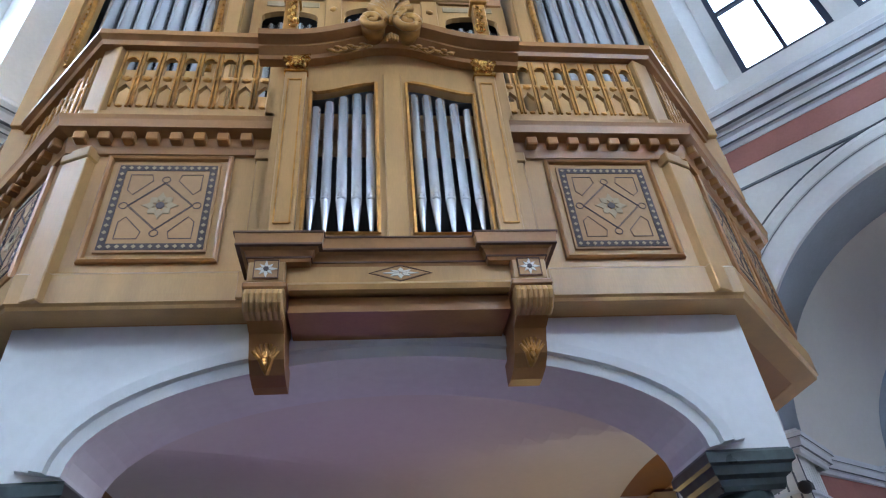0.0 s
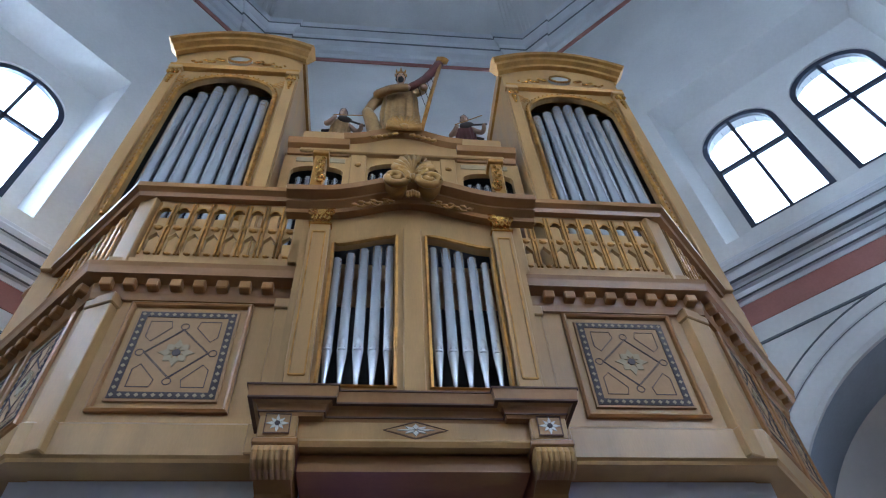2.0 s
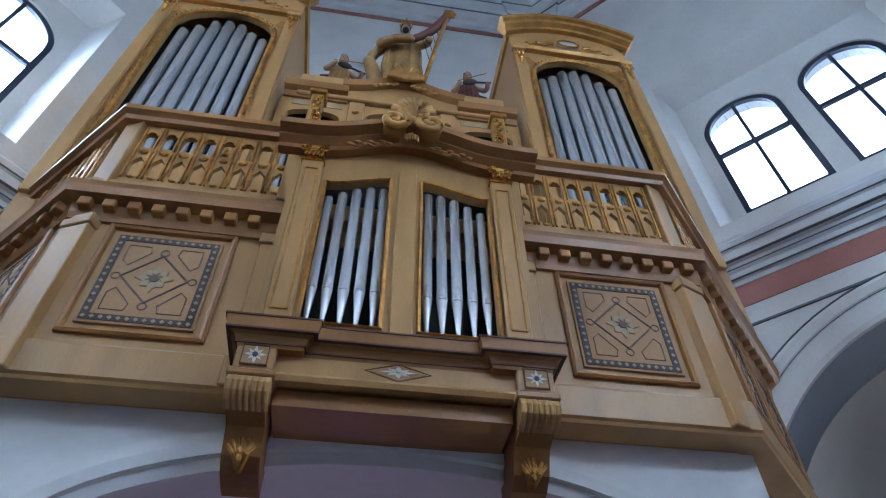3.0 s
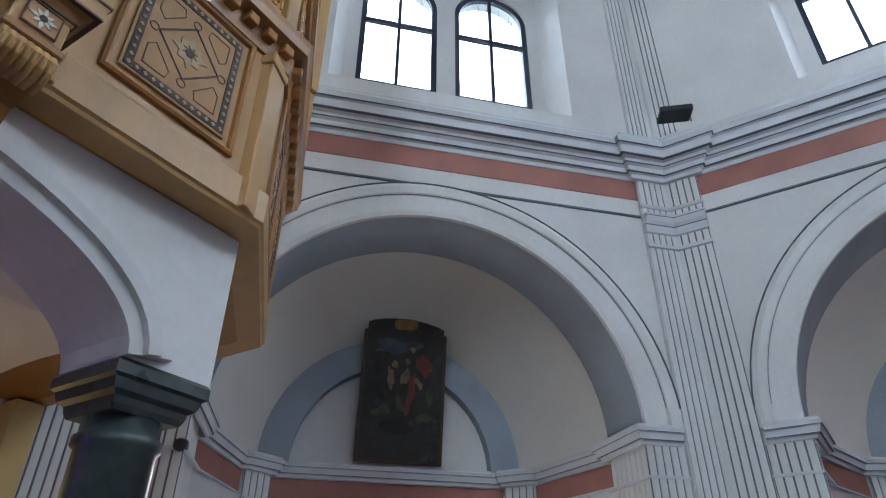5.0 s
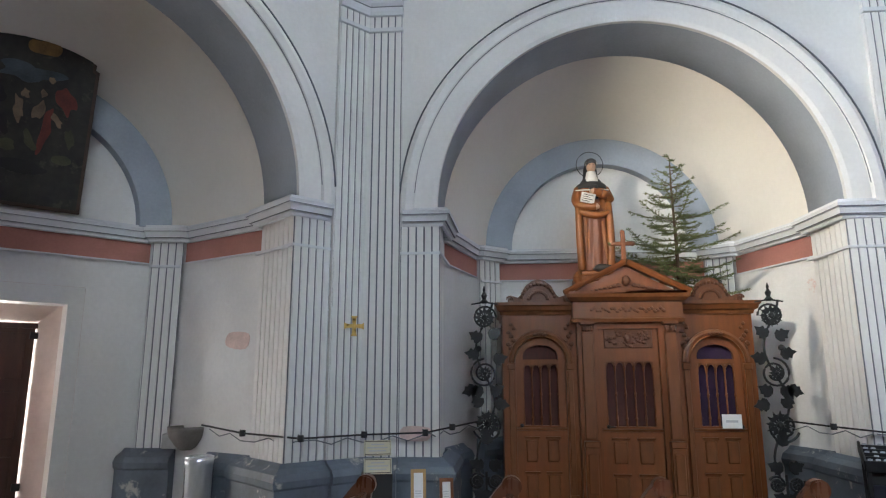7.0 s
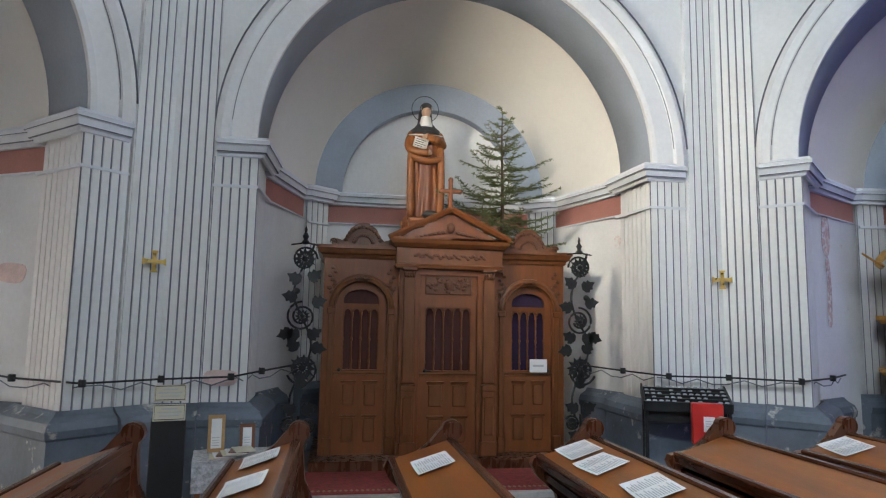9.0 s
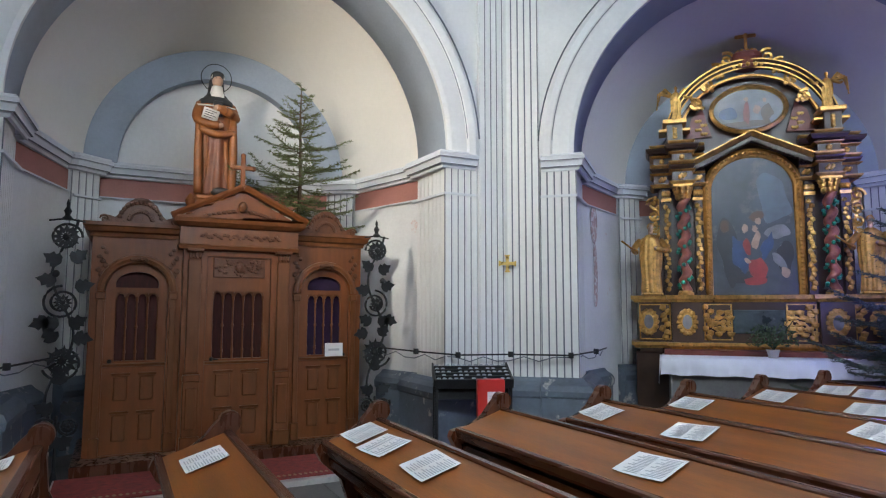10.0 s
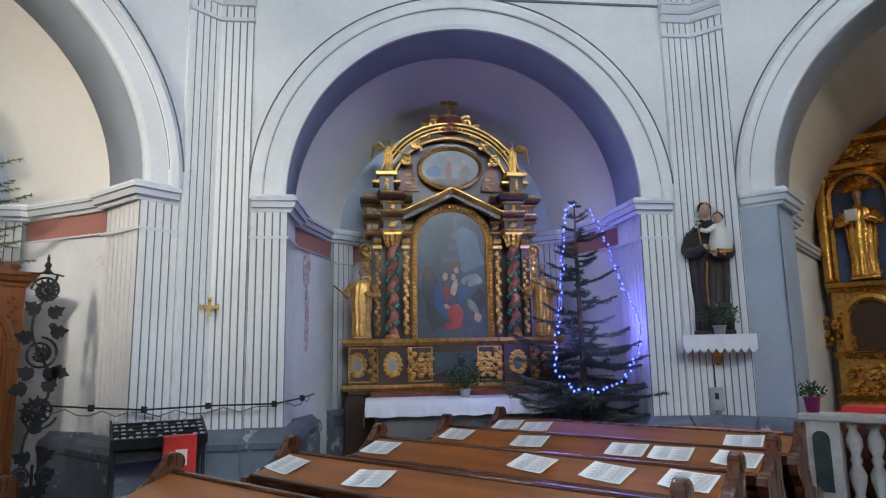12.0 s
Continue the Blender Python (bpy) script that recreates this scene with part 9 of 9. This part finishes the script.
for s in (-1, 1):
    run_side(g, [(s * 2.86, 0.0), (s * 2.06, 0), (s * 2.04, PIER_D)], PL, s)
tagged(part("baseboard", g, BASE, None, "", P), "dark grey painted base of the chancel piers", "base", "", "structure")

high = thing("high_altar", P @ pose(0, 5.9, 0), "tall gilded carved high altar with niches", "altar")
g = bmn()
box(g, -2.45, 2.45, 0.0, 0.55, 0, 6.0)
part("carcase", g, GILT_DARK, high)
bm = bmn()
for i in range(44):
    a = rnd.uniform(0, 6.28)
    ball(bm, (rnd.uniform(-0.42, 0.42), -0.04, rnd.uniform(-0.36, 0.36)), rnd.uniform(0.05, 0.10), 1, 1.1, 0.7, 1, 0.6)
CARV = shared("carving", bm, GILT)
for s in (-1, 1):
    for z in (0.6, 1.35):
        g = bmn()
        run(g, [(s * 1.3 if s > 0 else -2.5, -0.01), (2.5 if s > 0 else s * 1.3, -0.01)], [(0.05, z), (-0.04, z), (-0.10, z + 0.06), (-0.12, z + 0.10), (0.05, z + 0.12)])
        part("cornice", g, GILT, high)
    for z in (2.66, 4.85, 5.35):
        g = bmn()
        run(g, [(-2.5 if s < 0 else 0.6, -0.01), (-0.6 if s < 0 else 2.5, -0.01)], [(0.05, z - 0.1), (-0.06, z - 0.1), (-0.12, z - 0.04), (-0.22, z - 0.02), (-0.24, z + 0.06), (0.05, z + 0.08)])
        part("cornice", g, GILT, high)
    # arched panel below, niche above
    g = bmn()
    bar(g, [(0, 0), (0, 0.08), (-0.05, 0.12), (-0.12, 0.10), (-0.14, 0)], [(s * 1.85 + x, -0.01, z) for x, z in [(0.34, 1.5)] + arc(0, 2.05, 0.34, 0, 180, 16) + [(-0.34, 1.5)]])
    for j in range(22):
        x, z = arc(0, 2.05, 0.42, 0, 180, 21)[j]
        ball(g, (s * 1.85 + x, -0.08, z), 0.055, 1, 1, 0.7, 1, 0.5)
    part("panel_arch", g, GILT, high)
    g = bmn()
    plate(g, [(s * 1.85 + x, z) for x, z in arch(-0.33, 0.33, 1.48, 2.05, 0.33, 14)], [], -0.02, 0.0)
    part("panel_field", g, BLACKWOOD, high)
    g = bmn()
    bar(g, [(0, 0), (0, 0.10), (-0.06, 0.14), (-0.12, 0)], [(s * 1.85 + x, -0.01, z) for x, z in [(0.42, 2.75)] + arc(0, 4.3, 0.42, 0, 180, 16) + [(-0.42, 2.75)]])
    part("niche_arch", g, GILT, high)
    g = bmn()
    plate(g, [(s * 1.85 + x, z) for x, z in arch(-0.42, 0.42, 2.73, 4.3, 0.42, 14)], [], -0.012, 0.0)
    part("niche_field", g, PAINT_BLUE, high)
    for x in (1.25, 2.42):
        g = bmn()
        lathe(g, [(0.13, 2.75), (0.10, 2.82), (0.095, 3.4), (0.10, 4.0), (0.085, 4.5), (0.14, 4.6), (0.15, 4.75)], 14, (s * x, -0.12, 0), 1, 1, lambda a, z: 1 + 0.12 * math.sin(3 * a + 9 * z))
        part("column", g, GILT, high, "", None, True)
    for x, z in ((1.85, 3.98 + 1.05), (1.3, 1.85), (2.38, 1.85), (1.85, 0.95)):
        link("carving", CARV, high, "", pose(s * x, 0, z) @ Matrix.Diagonal((0.6 if x in (1.3, 2.38) else 1.0, 1, 0.75, 1)))
    statue("gilded_statue", P @ pose(s * 1.85, 5.78, 2.80), 1.62, [GILT, FACE, GILT_DARK, IVORY, GILT], "tall gilded saint statue in the high altar", [([(-0.14, 0, 0.74), (-0.2, -0.1, 0.6), (-0.1, -0.17, 0.62)], 0.05, 0), ([(0.14, 0, 0.74), (0.2, -0.1, 0.6), (0.08, -0.16, 0.66)], 0.05, 0)], 1.1 + s, lambda b, paint, h: paint(3, lambda: box(b, -0.12 * h, 0.0, -0.19 * h, -0.16 * h, 0.62 * h, 0.75 * h, 0.005)))
g = bmn()
for i in range(20):
    a = radians(-90 + 180 * i / 19)
    tube(g, [(-1.85, 5.85 - 0.0, 4.42), (-1.85 + 0.36 * math.sin(a), 5.85, 4.42 + 0.36 * math.cos(a))], 0.012, 4)
part("halo_rays", g, GILT, high, "", pose(0, -5.9, 0))

# communion rail
cr_ = thing("communion_rail", pose(0, -5.95, 0), "grey marble communion rail with balusters", "balustrade")
g = bmn()
box(g, -1.9, 1.90, -0.13, 0.13, 0.93, 1.0, 0.015)
part("top_rail", g, PALE_MARBLE, cr_)
g = bmn()
box(g, -1.9, 1.90, -0.11, 0.11, 0.0, 0.22, 0.01)
part("base_rail", g, PALE_MARBLE, cr_)
for x in (1.72, 0.45, -0.8):
    g = bmn()
    box(g, x - 0.15, x + 0.15, -0.12, 0.12, 0.22, 0.93, 0.01)
    pp = part("pier", g, PALE_MARBLE, cr_)
    g = bmn()
    plate(g, [(x - 0.07, 0.32), (x + 0.07, 0.32), (x + 0.07, 0.78)] + arc(x, 0.78, 0.07, 0, 180, 8)[1:], [], 0.118, 0.126)
    part("panel", g, MARBLE, pp)
bm = bmn()
lathe(bm, [(0.06, 0.22), (0.06, 0.26), (0.035, 0.30), (0.065, 0.42), (0.07, 0.48), (0.035, 0.56), (0.05, 0.60), (0.035, 0.64), (0.065, 0.72), (0.065, 0.78), (0.035, 0.86), (0.06, 0.90), (0.06, 0.93)], 14)
BAL = shared("baluster", bm, PALE_MARBLE, True)
for i in range(12):
    x = 1.48 - 0.16 * i
    if abs(x - 0.45) > 0.18:
        link("baluster", BAL, cr_, "", pose(x, 0, 0))
PINKPOT = mat("magenta_pot", (0.32, 0.02, 0.16), 0.4, var=0.1)
potted(pose(1.78, -5.95, 1.0), 0.12, 0.16, PINKPOT, "small plant in a magenta pot on the rail", 120, 21, LEAF, 0.14, 0.07)
rc = thing("red_cushion", pose(1.35, -6.6, 0), "red cushion on a low step", "cushion")
g = bmn()
box(g, -0.4, 0.3, -0.2, 0.2, 0, 0.9, 0.02)
part("step", g, PEW_END, rc)
g = bmn()
box(g, -0.35, 0.3, -0.2, 0.2, 0.9, 1.02, 0.04)
part("pad", g, RED, rc)
